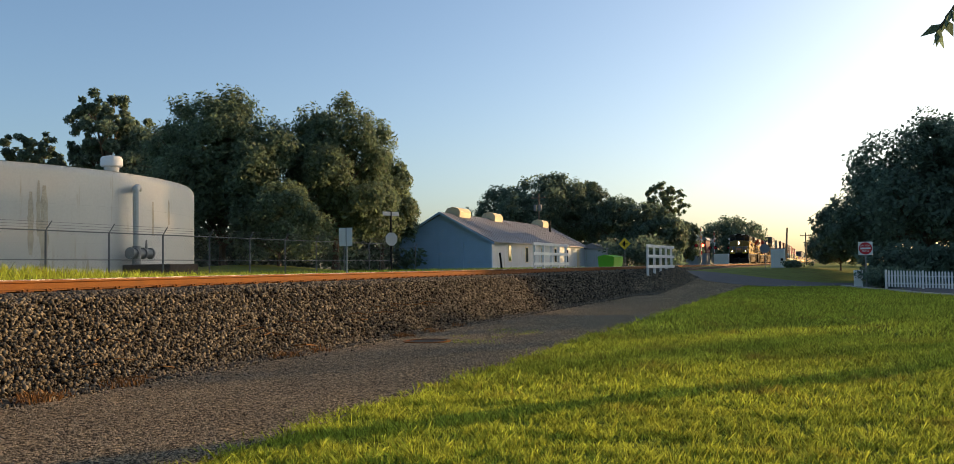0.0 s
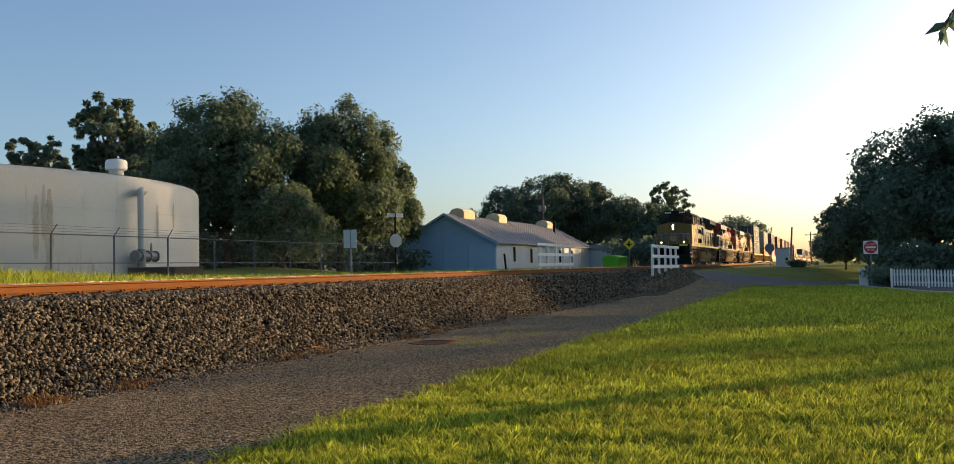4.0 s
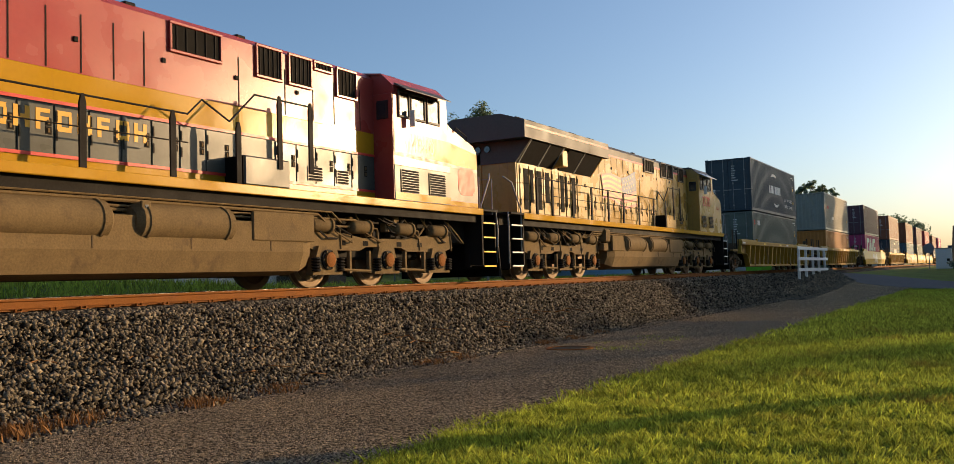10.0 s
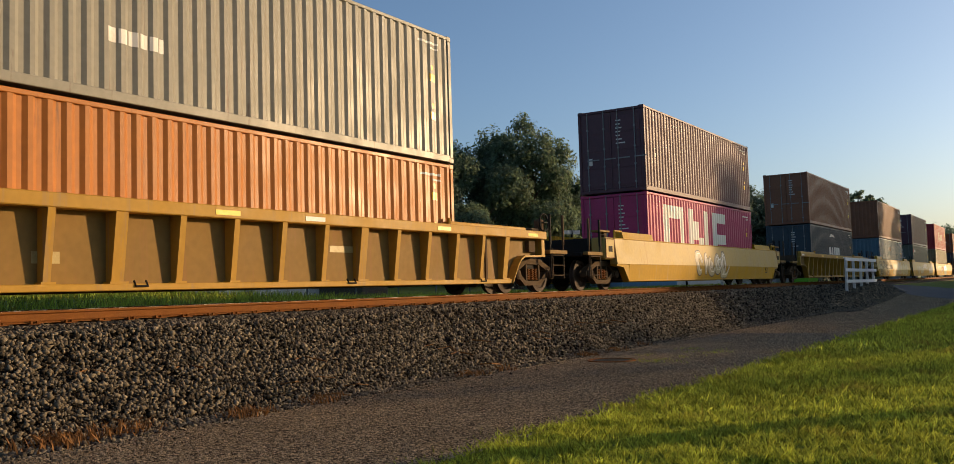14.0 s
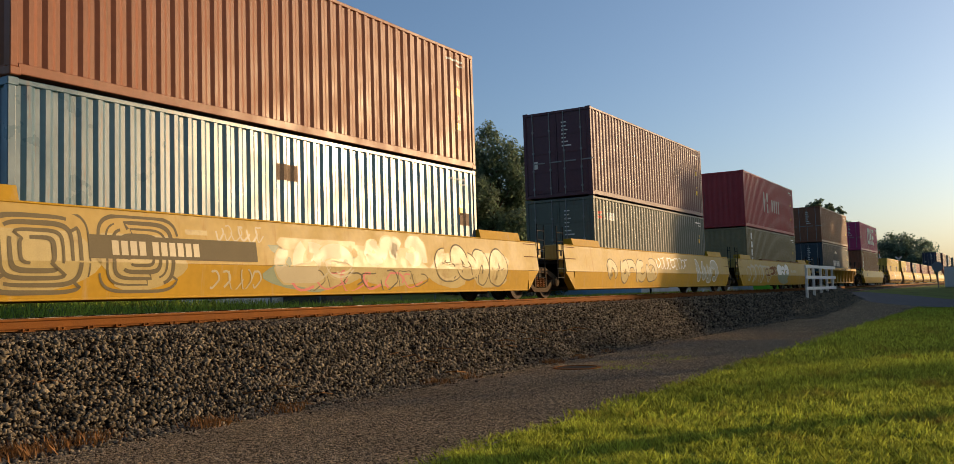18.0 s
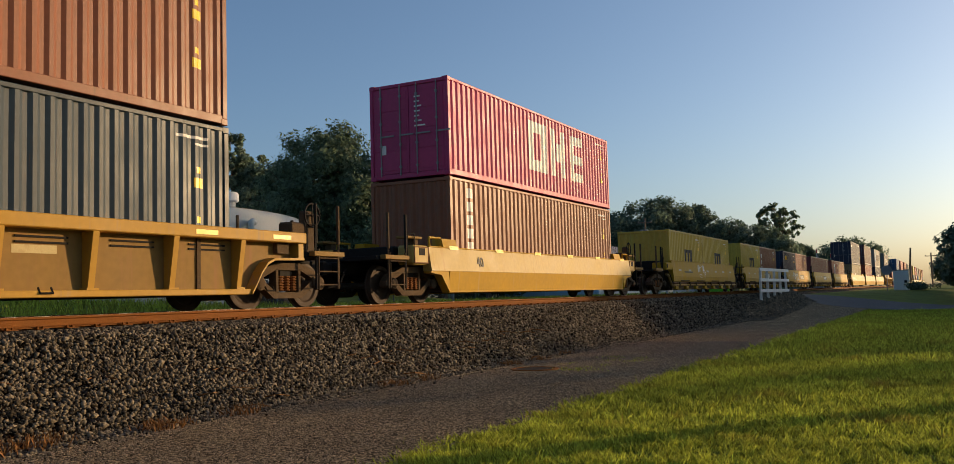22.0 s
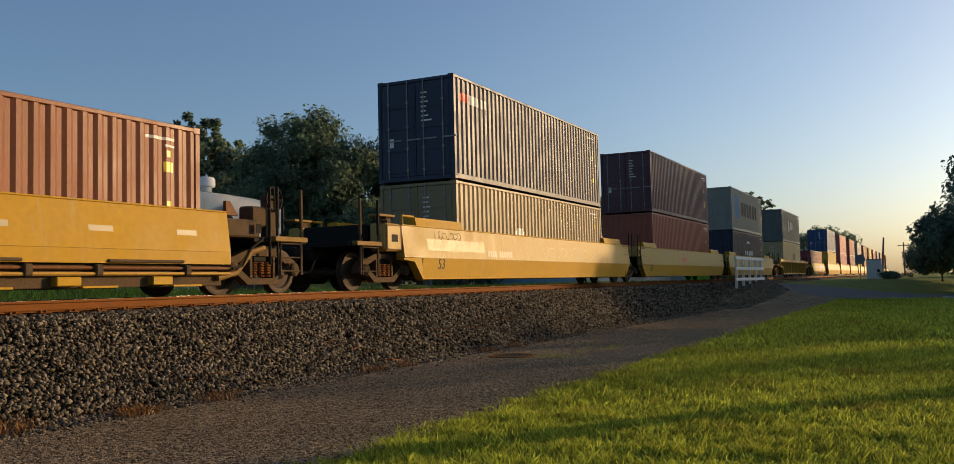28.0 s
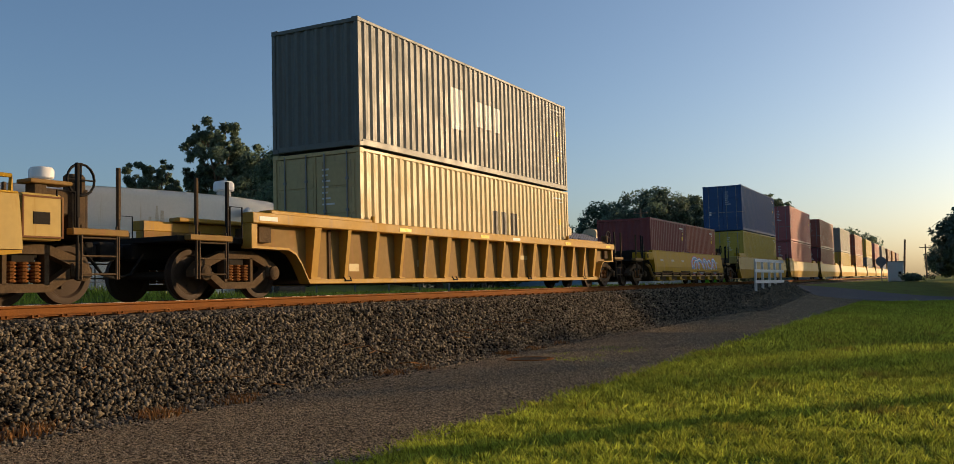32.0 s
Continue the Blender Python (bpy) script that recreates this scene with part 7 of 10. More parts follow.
    for y0, y1, z0 in ((0.84, 1.12, 1.98), (1.24, 1.42, 2.2), (1.70, 1.98, 2.02), (2.24, 2.50, 2.24), (3.32, 3.54, 2.02), (3.68, 3.80, 2.2), (4.16, 4.42, 2.02)):
        grille(l, 0.997, y0, y1, z0, 3.15, bars=0)
    part("end_wall", Shape().box(-0.95, 0.95, 0.46, 0.5, 1.82, 4.0), M["loco_dark"] if red else Y, l)
    part("end_door", Shape().box(-0.75, -0.15, 0.42, 0.46, 1.85, 3.6, 0.01), M["loco_dark"] if red else Y, l)
    # wide radiator wing
    o = [(-1.50, 3.90), (1.50, 3.90), (1.50, 4.38), (0.75, 4.62), (-0.75, 4.62), (-1.50, 4.38)]
    w = part("radiator_wing", Shape().prism(o, 0.0, 6.12, "y"), wing, l, "wide overhanging radiator wing")
    for sx in (1, -1):
        if not red:
            part("wing_stripe", Shape().box(*sorted((sx * 1.501, sx * 1.505)), 0.05, 6.08, 4.20, 4.26), M["red_line"], w)
        for y0, y1 in ((0.62, 1.75), (1.85, 2.72), (3.2, 4.3), (4.4, 5.7)):
            part("radiator_screen", Shape().prism([(sx * 0.99, 3.30), (sx * 1.40, 3.88), (sx * 1.36, 3.90), (sx * 0.95, 3.32)], y0, y1, "y"), M["void"], w, "dark slanted radiator screen")
        for y in (0.57, 1.80, 2.76, 4.35):
            part("screen_frame", Shape().prism([(sx * 0.98, 3.27), (sx * 1.43, 3.90), (sx * 1.40, 3.90), (sx * 0.98, 3.33)], y - 0.03, y + 0.03, "y"), M["steel"], w)
        part("screen_end", Shape().prism([(sx * 0.97, 3.28), (sx * 1.45, 3.90), (sx * 0.97, 3.90)], 5.72, 5.78, "y"), wing if red else Y, w)
        part("equipment_box", Shape().box(*sorted((sx * 0.97, sx * 1.33)), 2.80, 3.18, 3.36, 3.86, 0.02), top, w)
    part("wing_end", Shape().prism([(-1.48, 3.90), (-0.97, 3.3), (0.97, 3.3), (1.48, 3.90)], 0.42, 0.5, "y"), wing, w)
    for x in (-0.2, 0.1):
        part("rear_headlight", Shape().lathe([(0.09, 0), (0.09, 0.05)], 14, "y", Matrix.Translation((x, 0.36, 3.72))), M["glass"], l)
    for k in range(8):
        part("roof_grating", Shape().box(-1.1, 1.1, 0.3 + 0.72 * k, 0.85 + 0.72 * k, 4.50, 4.56 if k % 2 else 4.55, 0.02), M["black"], w)
    part("roof_hatch", Shape().box(-0.7, 0.7, 6.5, 7.2, hz, hz + 0.08, 0.03), M["black"], l)
    part("exhaust_stack", Shape().box(-0.4, 0.4, 7.9, 8.7, hz, hz + 0.12, 0.04), M["black"], l)
    for y in (7.35, 10.2, 12.6):
        part("lifting_lug", Shape().box(0.70, 0.86, y, y + 0.22, hz - 0.03, hz + 0.05, 0.02), M["black"], l)
    # upper grilles beside the cab
    for y0, y1, z0, z1 in ((11.0, 12.05, 3.98, 4.40), (12.97, 13.57, 3.92, 4.44), (13.83, 14.42, 3.92, 4.44), (14.57, 15.04, 4.34, 4.44), (15.26, 15.85, 3.92, 4.44)):
        grille(l, 0.974, y0, y1, z0, z1, bars=5, rim=top if red else G)
    part("battery_box", Shape().box(0.95, 1.44, 12.15, 13.3, 1.80, 2.32, 0.03), low, l)
    part("battery_box_face", Shape().box(0.97, 1.42, 12.135, 12.15, 1.84, 2.30), M["void"], l)
    # cab and nose
    part("cab_lower", Shape().box(-1.49, 1.49, 16.5, 18.75, 1.80, 2.56, 0.01), low, l)
    zs = [(1.49, 2.56), (1.49, 4.28), (1.20, 4.50), (0.5, 4.60), (-0.5, 4.60), (-1.20, 4.50), (-1.49, 4.28), (-1.49, 2.56)]
    v = [(x, 16.5, z) for x, z in zs] + [(x, 18.72 - 0.12 * (z - 3.6) if z > 3 else 18.75, z) for x, z in zs]
    cab = part("cab", Shape().add(v, [(i, (i + 1) % 8, 8 + (i + 1) % 8, 8 + i) for i in range(8)] + [tuple(range(8))[::-1], tuple(range(8, 16))]), top, l)
    part("cab_roof", Shape().prism([(1.51, 4.26), (1.22, 4.50), (0.5, 4.60), (-0.5, 4.60), (-1.22, 4.50), (-1.51, 4.26), (-1.22, 4.54), (-0.5, 4.64), (0.5, 4.64), (1.22, 4.54)], 16.45, 18.66, "y"), top if red else G, cab)
    part("cab_back_panel", Shape().box(0.97, 1.48, 16.47, 16.497, 1.82, 4.1, 0.01), top if red else Y, cab)
    part("cab_back_window", Shape().box(1.08, 1.38, 16.455, 16.472, 3.55, 3.95), M["glass"], cab)
    nose_o = [(18.75, 1.80), (20.05, 1.80), (20.02, 3.18), (19.85, 3.32), (18.82, 3.64), (18.72, 3.70)]
    part("nose", Shape().prism(nose_o, -1.47, 1.47, "x"), top if red else Y, l)
    if red:
        part("side_band", Shape().prism([(16.52, 2.84), (18.74, 2.78), (18.74, 3.28), (16.52, 3.32)], 1.492, 1.496, "x"), Y, l)
        part("nose_band", Shape().prism([(18.75, 2.78), (20.03, 2.74), (20.02, 3.12), (18.75, 3.28)], 1.472, 1.476, "x"), Y, l)
        part("nose_lower", Shape().prism([(18.75, 1.92), (20.04, 1.92), (20.03, 2.68), (18.75, 2.72)], 1.472, 1.475, "x"), low, l)
        part("side_line", Shape().prism([(16.52, 2.76), (18.74, 2.71), (18.74, 2.78), (16.52, 2.84)], 1.492, 1.497, "x").prism([(18.75, 2.71), (20.03, 2.67), (20.03, 2.74), (18.75, 2.78)], 1.472, 1.477, "x"), M["red_line"], l)
        part("side_base", Shape().box(1.491, 1.495, 16.52, 18.74, 1.82, 1.98).box(1.472, 1.476, 18.75, 20.04, 1.81, 1.91), Y, l)
        part("emblem_panel", Shape().prism([(19.25, 2.08), (19.75, 2.08), (19.88, 2.2), (19.88, 2.62), (19.75, 2.74), (19.25, 2.74), (19.12, 2.62), (19.12, 2.2)], 1.478, 1.482, "x"), M["mark_red"], l, "plain red eight-sided emblem")
    for y0, y1 in ((16.72, 17.4), (17.82, 18.5)):
        louvre(l, 1.50, y0, y1, 1.98, 2.48, low, 9)
    for y0, y1 in ((14.28, 14.72), (15.15, 15.55)):
        louvre(l, 1.0, y0, y1, 2.08, 2.36, low, 5)
    for sx in (1, -1):
        for y0, y1 in ((16.66, 17.1), (17.12, 17.72), (17.78, 18.32)):
            frame_window(cab, sx, 1.492, y0, y1, 3.60, 4.20, M["loco_grey"])
        part("awning", Shape().prism([(sx * 1.46, 4.30), (sx * 1.78, 4.14), (sx * 1.78, 4.16), (sx * 1.46, 4.34)], 16.6, 18.4, "y"), M["white"] if not red else M["loco_grey"], cab)
        part("mirror", Shape().box(*sorted((sx * 1.55, sx * 1.68)), 17.02, 17.07, 3.42, 3.78, 0.01), M["white"], cab)
        part("grab_iron", Shape().tube([(sx * 1.48, 18.95, 3.55), (sx * 1.52, 19.0, 3.66), (sx * 1.52, 19.5, 3.50), (sx * 1.48, 19.55, 3.4)], 0.014, 5), M["black"], l)
    for x0, x1 in ((-1.2, -0.1), (0.1, 1.2)):
        part("windscreen", Shape().box(x0, x1, 18.66, 18.74, 3.78, 4.3, 0.005), M["glass"], cab)
    if not red:
        part("number", letters("2520", 0.62, M["red_line"], "number", 0.003), None, l, "red painted number 2520", at=Matrix.Translation((1.496, 17.55, 3.12)) @ SIDE)
        part("number", letters("2520", 0.18, M["red_line"], "number", 0.003), None, l, "small red painted number", at=Matrix.Translation((1.476, 19.4, 2.9)) @ SIDE)
    else:
        part("number", letters("4840", 0.46, M["red_line"], "number", 0.002), None, l, "red painted number 4840", at=Matrix.Translation((1.4965, 17.62, 3.04)) @ SIDE)
    part("roof_antenna", Shape().box(-0.3, 0.3, 17.0, 17.8, 4.62, 4.72, 0.03).box(0.5, 0.9, 17.2, 17.5, 4.58, 4.68, 0.02), M["black"], cab)
    handrail(l, [0.75, 1.75, 3.2, 4.65, 6.07, 7.46, 9.0, 10.6, 12.0, 13.02, 13.86], "black", 1.45, wide=0.055, raised=(13.02, 13.86), kink=(10.9, 13.9, 0.55))
    MOVING.append((l, q, 0.0))


emd_loco(-125.85)
ge_loco(-103.4, True)
ge_loco(-80.74, False)

# ---- the consist: where each car stands along the train (at 16 s), and what it carries
def put(car, q):
    MOVING.append((car, q, 0.0))
    return car


FLOOR = 0.34
HI = 2.896
W = M["mark_white"]


def stack(q, lower, upper, low_high=True, up_high=True, low_marks=(), up_marks=(), doors=(True, True)):
    """Two forty-foot containers, one on the other, with the front of the stack at q."""
    low = container(q, FLOOR, lower, high=low_high, marks=low_marks, doors=doors[0], where="low in a well car")
    up = container(q + random.uniform(-0.03, 0.03), FLOOR + (2.896 if low_high else 2.591) + 0.03, upper, high=up_high, marks=up_marks, doors=doors[1],
              where="stacked on another")
    return low, up


def pair20(q, first, second, marks1=(), marks2=()):
    container(q, FLOOR, first, 6.058, False, False, marks1, where="low in a well car")
    container(q + 6.134, FLOOR, second, 6.058, False, True, marks2, where="low in a well car")


def arc(y0, y1, z, rise, h=0.16):
    """A curved stroke in eight steps."""
    n = 8
    out = []
    for k in range(n):
        u = (k + 0.5) / n
        c_ = z + rise * math.sin(math.pi * (0.15 + 0.7 * u))
        hh = h * math.sin(math.pi * (0.12 + 0.8 * u))
        out.append((y0 + (y1 - y0) * k / n, y0 + (y1 - y0) * (k + 1) / n, c_ - hh / 2, c_ + hh / 2))
    return out


def seven(y, z, size=0.46):
    return word(y, z, size, 3, 0.76, 0.14) + word(y + 3.2 * size, z, size, 4, 0.76, 0.14)
ribbed = put(ribbed_car(), -53.4 + 6.096)
for q in (-29.7, 17.75, 289.4):
    put(copy_thing(ribbed, pose(0, 0, 0)), q + 6.096)
put(ribbed_car(True), 102.25 + 6.096)
long_single = put(smooth_car(9.85, True, True), -6.05 + 6.096)
lead = put(smooth_car(9.85, True, False, number=""), 41.15 + 6.096)
mid = put(smooth_car(9.85, False, False, number=""), 60.75 + 6.096)
tail = put(smooth_car(9.85, False, True, number=""), 80.4 + 6.096)
lead2 = put(smooth_car(9.85, True, False), 226.4 + 6.096)
mid2 = put(smooth_car(9.85, False, False), 246.05 + 6.096)
tail2 = put(smooth_car(9.85, False, True), 265.75 + 6.096)
forty = put(smooth_car(8.1, True, True, top=1.33, number="40"), 122.4 + 6.096)
t1 = put(smooth_car(7.75, True, False, top=1.46, kind="tall", number=""), 142.5 + 6.096)
t2 = put(smooth_car(7.75, False, False, top=1.46, kind="tall", number=""), 158.05 + 6.096)
t3 = put(copy_thing(t2, pose(0, 0, 0)), 173.5 + 6.096)
t4 = put(copy_thing(t2, pose(0, 0, 0)), 189.0 + 6.096)
t5 = put(smooth_car(7.75, False, True, top=1.46, kind="tall", number=""), 204.6 + 6.096)
h1 = put(smooth_car(7.75, True, True, top=1.46, kind="tall", number=""), 311.1 + 6.096)
for k in range(11):
    put(copy_thing(mid, pose(0, 0, 0)), 331.2 + 6.096 + 19.75 * k)

first_low, first_up = stack(-53.4, "green", "slate", up_marks=[(seven(4.6, 1.48), W, "white block of a wordmark"), (arc(5.1, 6.6, 2.15, 0.2), W, "white arc stroke"), (arc(5.7, 7.0, 0.75, -0.2), W, "white arc stroke")],
      low_marks=[(word(0.92, 2.29, 0.26, 4), W, "white block of a wordmark"), ([(0.36, 0.76, 2.33, 2.42), (0.36, 0.76, 2.18, 2.27)], M["mark_red"], "red bar")])
stack(-29.7, "orange", "stone", low_high=False, up_marks=[(word(1.2, 1.80, 0.24, 5), M["mark_red"], "red block of a wordmark"), (word(3.4, 1.0, 0.22, 6), M["mark_white"], "faded white block of a wordmark")], doors=(False, False))
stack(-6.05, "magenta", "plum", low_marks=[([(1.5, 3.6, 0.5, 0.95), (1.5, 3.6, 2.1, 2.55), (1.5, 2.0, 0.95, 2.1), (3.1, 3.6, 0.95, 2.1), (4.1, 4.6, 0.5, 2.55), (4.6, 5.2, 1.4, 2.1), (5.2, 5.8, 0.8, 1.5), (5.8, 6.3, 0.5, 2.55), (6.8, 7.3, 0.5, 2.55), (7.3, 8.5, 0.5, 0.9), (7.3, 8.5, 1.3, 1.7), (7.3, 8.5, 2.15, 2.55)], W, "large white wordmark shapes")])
stack(17.75, "slate", "brown", low_marks=[(seven(4.75, 1.50), W, "white block of a wordmark"), (arc(5.1, 6.6, 2.2, 0.25), W, "white arc stroke")])
stack(41.15, "steelblue", "brown", doors=(False, False), low_marks=[([(5.1, 5.7, 2.0, 2.3), (11.4, 11.9, 1.5, 1.8)], M["wood"], "brown patches")])
stack(60.75, "green", "plum", low_marks=[(word(0.92, 2.29, 0.26, 4), W, "white block of a wordmark"), ([(0.36, 0.76, 2.33, 2.42), (0.36, 0.76, 2.18, 2.27)], M["mark_red"], "red bar")])
stack(80.4, "beige", "red", up_marks=[([(4.35, 4.6, 1.0, 2.1), (4.75, 5.0, 1.45, 1.75), (5.0, 5.3, 1.6, 2.1), (5.0, 5.3, 1.0, 1.5)] + word(6.3, 1.45, 0.72, 4, 0.5, 0.22), M["spray_pale"], "faded white block of a wordmark")], low_marks=[([(0.9, 1.3, 0.6 + 0.42 * k, 0.92 + 0.42 * k) for k in range(5)], W, "white blocks down the side")], doors=(False, False))
stack(102.25, "slate", "brown", up_high=False, low_marks=[(seven(4.5, 1.45, 0.43), W, "white block of a wordmark"), (arc(5.3, 6.4, 2.1, 0.2), W, "white arc stroke")])
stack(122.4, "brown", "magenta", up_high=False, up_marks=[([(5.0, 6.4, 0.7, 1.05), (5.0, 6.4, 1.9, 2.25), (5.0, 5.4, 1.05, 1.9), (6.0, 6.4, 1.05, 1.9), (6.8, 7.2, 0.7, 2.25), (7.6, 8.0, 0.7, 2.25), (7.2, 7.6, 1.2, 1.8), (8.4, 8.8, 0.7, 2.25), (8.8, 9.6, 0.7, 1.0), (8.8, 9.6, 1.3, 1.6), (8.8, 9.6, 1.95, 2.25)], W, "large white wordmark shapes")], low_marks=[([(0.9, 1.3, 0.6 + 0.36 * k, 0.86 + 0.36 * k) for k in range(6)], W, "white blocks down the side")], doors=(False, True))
logo20 = [([(2.6, 2.95, 1.0, 1.6), (3.1, 3.45, 1.0, 1.6), (3.6, 3.95, 1.0, 1.6), (2.6, 3.95, 1.6, 1.75)], M["mark_dark"], "dark blue plain logo shape")]
pair20(142.5, "tan", "tan", logo20, logo20)
pair20(158.1, "tan", "brown", logo20, [([(0.48, 0.80, 0.55 + 0.42 * k, 0.85 + 0.42 * k) for k in range(4)], W, "white block down the side")])
pair20(173.5, "navy", "maroon", [(word(1.0, 2.1, 0.3, 5), M["mark_yellow"], "yellow wordmark blocks")])
container(188.9, FLOOR, "maroon", high=False, doors=False, where="low in a well car")
pair20(204.6, "rust", "brown", [([(2.3, 2.9, 0.7, 2.2)], W, "white label panel"), ([(2.35, 2.85, 0.8, 1.9)], M["mark_blue"], "blue label panel")])
stack(226.4, "beige", "navy", low_high=False, low_marks=[(word(5.0, 1.02, 0.40, 3, 1.3, 0.35), W, "white block of a wordmark"), ([(3.9, 4.1, 0.85, 1.35), (4.1, 4.5, 0.75, 1.45), (4.5, 4.7, 0.85, 1.35)], W, "white plain emblem")], up_marks=[(word(1.0, 2.32, 0.26, 5, 0.7, 0.2), W, "white block of a wordmark"), ([(0.35, 0.85, 2.2, 2.44)], M["mark_red"], "red block of a wordmark")])
stack(246.05, "rust", "plum", doors=(False, True))
stack(265.75, "navy", "stone", low_high=True, up_marks=[(word(3.55, 1.58, 0.98, 6, 0.92, 0.2), M["mark_dark"], "dark block of a wordmark"), ([(1.28, 2.73, 0.85, 2.45)], M["mark_blue"], "faded blue square emblem")], low_marks=[(seven(4.6, 1.40, 0.45), W, "white block of a wordmark"), (arc(5.1, 6.6, 2.0, 0.25), W, "white arc stroke")], doors=(False, False))
stack(289.4, "cream", "grey", up_marks=[(word(5.6, 1.6, 0.7, 3), W, "white block of a wordmark"), ([(4.2, 4.9, 1.0, 2.1)], W, "white plain emblem")], low_marks=[([(6.5, 6.9, 0.7, 1.9), (7.1, 7.5, 0.7, 1.9), (7.7, 8.1, 0.7, 1.9)], M["mark_dark"], "dark plain logo shape")], doors=(True, False))
pair20(311.1, "maroon", "rust")
for k, (lo_c, up_c) in enumerate((("tan", "blue"), ("pink", "pink"), ("maroon", "rust"), ("tan", "stone"), ("orange", "rust"), ("grey", "tan"), ("brown", "pink"), ("blue", "stone"), ("tan", "brown"), ("rust", "orange"), ("grey", "maroon"))):
    stack(331.2 + 19.75 * k, lo_c, up_c)

# graffiti and stencils
maze(lead, 3, -8.2, -6.75, 0.32, 1.46, M["spray_cream"], M["panel_grey"])
maze(lead, 4, -6.65, -5.02, 0.32, 1.48, M["spray_cream"], M["panel_grey"])
maze(lead, 6, -4.92, -3.45, 0.32, 1.46, M["spray_cream"], M["panel_grey"])
spray_patch(lead, 31, -1.5, 0.75, 0.28, 1.28, M["spray_teal_faded"], 0.003)
spray_patch(lead, 32, -1.15, 0.95, 0.34, 1.44, M["spray_cream"], 0.0042)
spray_patch(lead, 33, 0.7, 3.4, 0.36, 1.30, M["spray_cream"], 0.0036)
graffiti(lead, 5, -0.9, 0.9, 0.45, 1.42, M["spray_silver"], M["spray_cream"], 2, False, 1.5)
graffiti(lead, 25, 1.1, 3.3, 0.75, 1.46, M["spray_silver"], M["spray_cream"], 3, False, 1.8)
scrawl(lead, 36, -0.9, 3.2, 0.30, 0.72, M["spray_pink"], 0.022, 6)
scrawl(lead, 37, -0.6, 3.4, 0.30, 0.74, M["panel_grey"], 0.014, 7)
spray_patch(lead, 34, 3.6, 5.3, 0.32, 1.34, M["spray_cream"], 0.003)
spray_patch(lead, 35, 5.2, 7.1, 0.32, 1.34, M["spray_cream"], 0.0034)
graffiti(lead, 7, 3.7, 7.0, 0.36, 1.32, M["spray_cream"], M["panel_grey"], 4, False, 1.5)
scrawl(lead, 26, -2.7, -1.6, 1.15, 1.45, M["spray_silver"], 0.014, 6)
scrawl(lead, 27, -2.9, -1.7, 0.35, 0.72, M["spray_silver"], 0.014, 5)
blocks(lead, [(-3.31, -2.86, 1.22, 1.48)], M["spray_cream"], "small pale painted panel", 0.0045)
blocks(lead, [(-5.06, -1.79, 0.81, 1.15)], M["panel_grey"], "dark number panel", 0.0085)
blocks(lead, word(-4.68, 0.97, 0.21, 4, 0.55, 0.2) + word(-3.97, 0.97, 0.21, 6, 0.55, 0.2), M["spray_silver"], "pale bar of a number", 0.0105)
graffiti(mid, 6, -5.6, -1.4, 0.32, 1.30, M["spray_cream"], M["panel_grey"], 5, False)
graffiti(mid, 8, 3.6, 6.8, 0.40, 1.36, M["spray_silver"], M["mark_white"], 4, False)
scrawl(mid, 18, -1.0, 2.8, 0.9, 1.4, M["mark_white"], 0.02, 9)
spray_patch(tail, 41, -0.5, 2.2, 0.28, 0.92, M["spray_teal_faded"], 0.003)
graffiti(tail, 9, -0.4, 2.2, 0.72, 1.42, M["mark_white"], M["spray_teal_faded"], 3, False, 1.7)
top_ledges(tail, ((-3.9, -1.2), (0.3, 2.2), (3.6, 5.9)))
top_ledges(tail2, ((-3.9, -1.2), (0.3, 2.2), (3.6, 5.9)))
blocks(tail, word(3.1, 1.02, 0.17, 4, 0.55, 0.2) + word(3.75, 1.02, 0.17, 6, 0.55, 0.2), M["spray_silver"], "pale bar of a number", 0.007)
graffiti(tail, 29, -3.4, -0.6, 0.70, 1.30, M["rail"], M["spray_cream"], 3, False)
scrawl(tail, 19, -7.5, -2.4, 0.35, 1.40, M["spray_silver"], 0.045, 6)
scrawl(tail, 39, -7.2, -2.8, 0.40, 1.35, M["spray_silver"], 0.025, 8)
graffiti(long_single, 11, -2.2, 1.4, 0.30, 1.38, M["spray_silver"], M["mark_dark"], 5)
graffiti(t3, 13, -3.1, -0.4, 0.42, 1.36, M["spray_cream"], M["mark_dark"], 4)
spray_patch(t1, 42, -2.02, -1.58, 1.03, 1.38, M["spray_silver"], 0.004, "white sprayed blob")
spray_patch(t1, 43, -1.08, -0.80, 1.06, 1.38, M["spray_silver"], 0.004, "white sprayed blob")
for line_, wide_ in ((((-2.06, 1.00), (-1.95, 1.08), (-1.80, 1.20), (-1.45, 1.25)), 0.016), (((-1.12, 1.06), (-0.90, 1.12), (-0.72, 1.30)), 0.03), (((-1.05, 0.96), (-0.72, 1.12)), 0.018), (((-1.38, 1.36), (-1.30, 1.28), (-1.22, 1.33), (-1.16, 1.22)), 0.014),
                     (((-0.89, 0.71), (-0.76, 1.00), (-0.52, 1.02)), 0.022), (((-0.80, 0.86), (-0.58, 0.94)), 0.018), (((-1.82, 0.89), (-1.38, 0.88), (-1.38, 0.76), (-1.82, 0.76), (-1.82, 0.89)), 0.012)):
    part("spray_line", spray_line(line_, wide_, 0.006), M["mark_white"], t1, "white sprayed stroke")
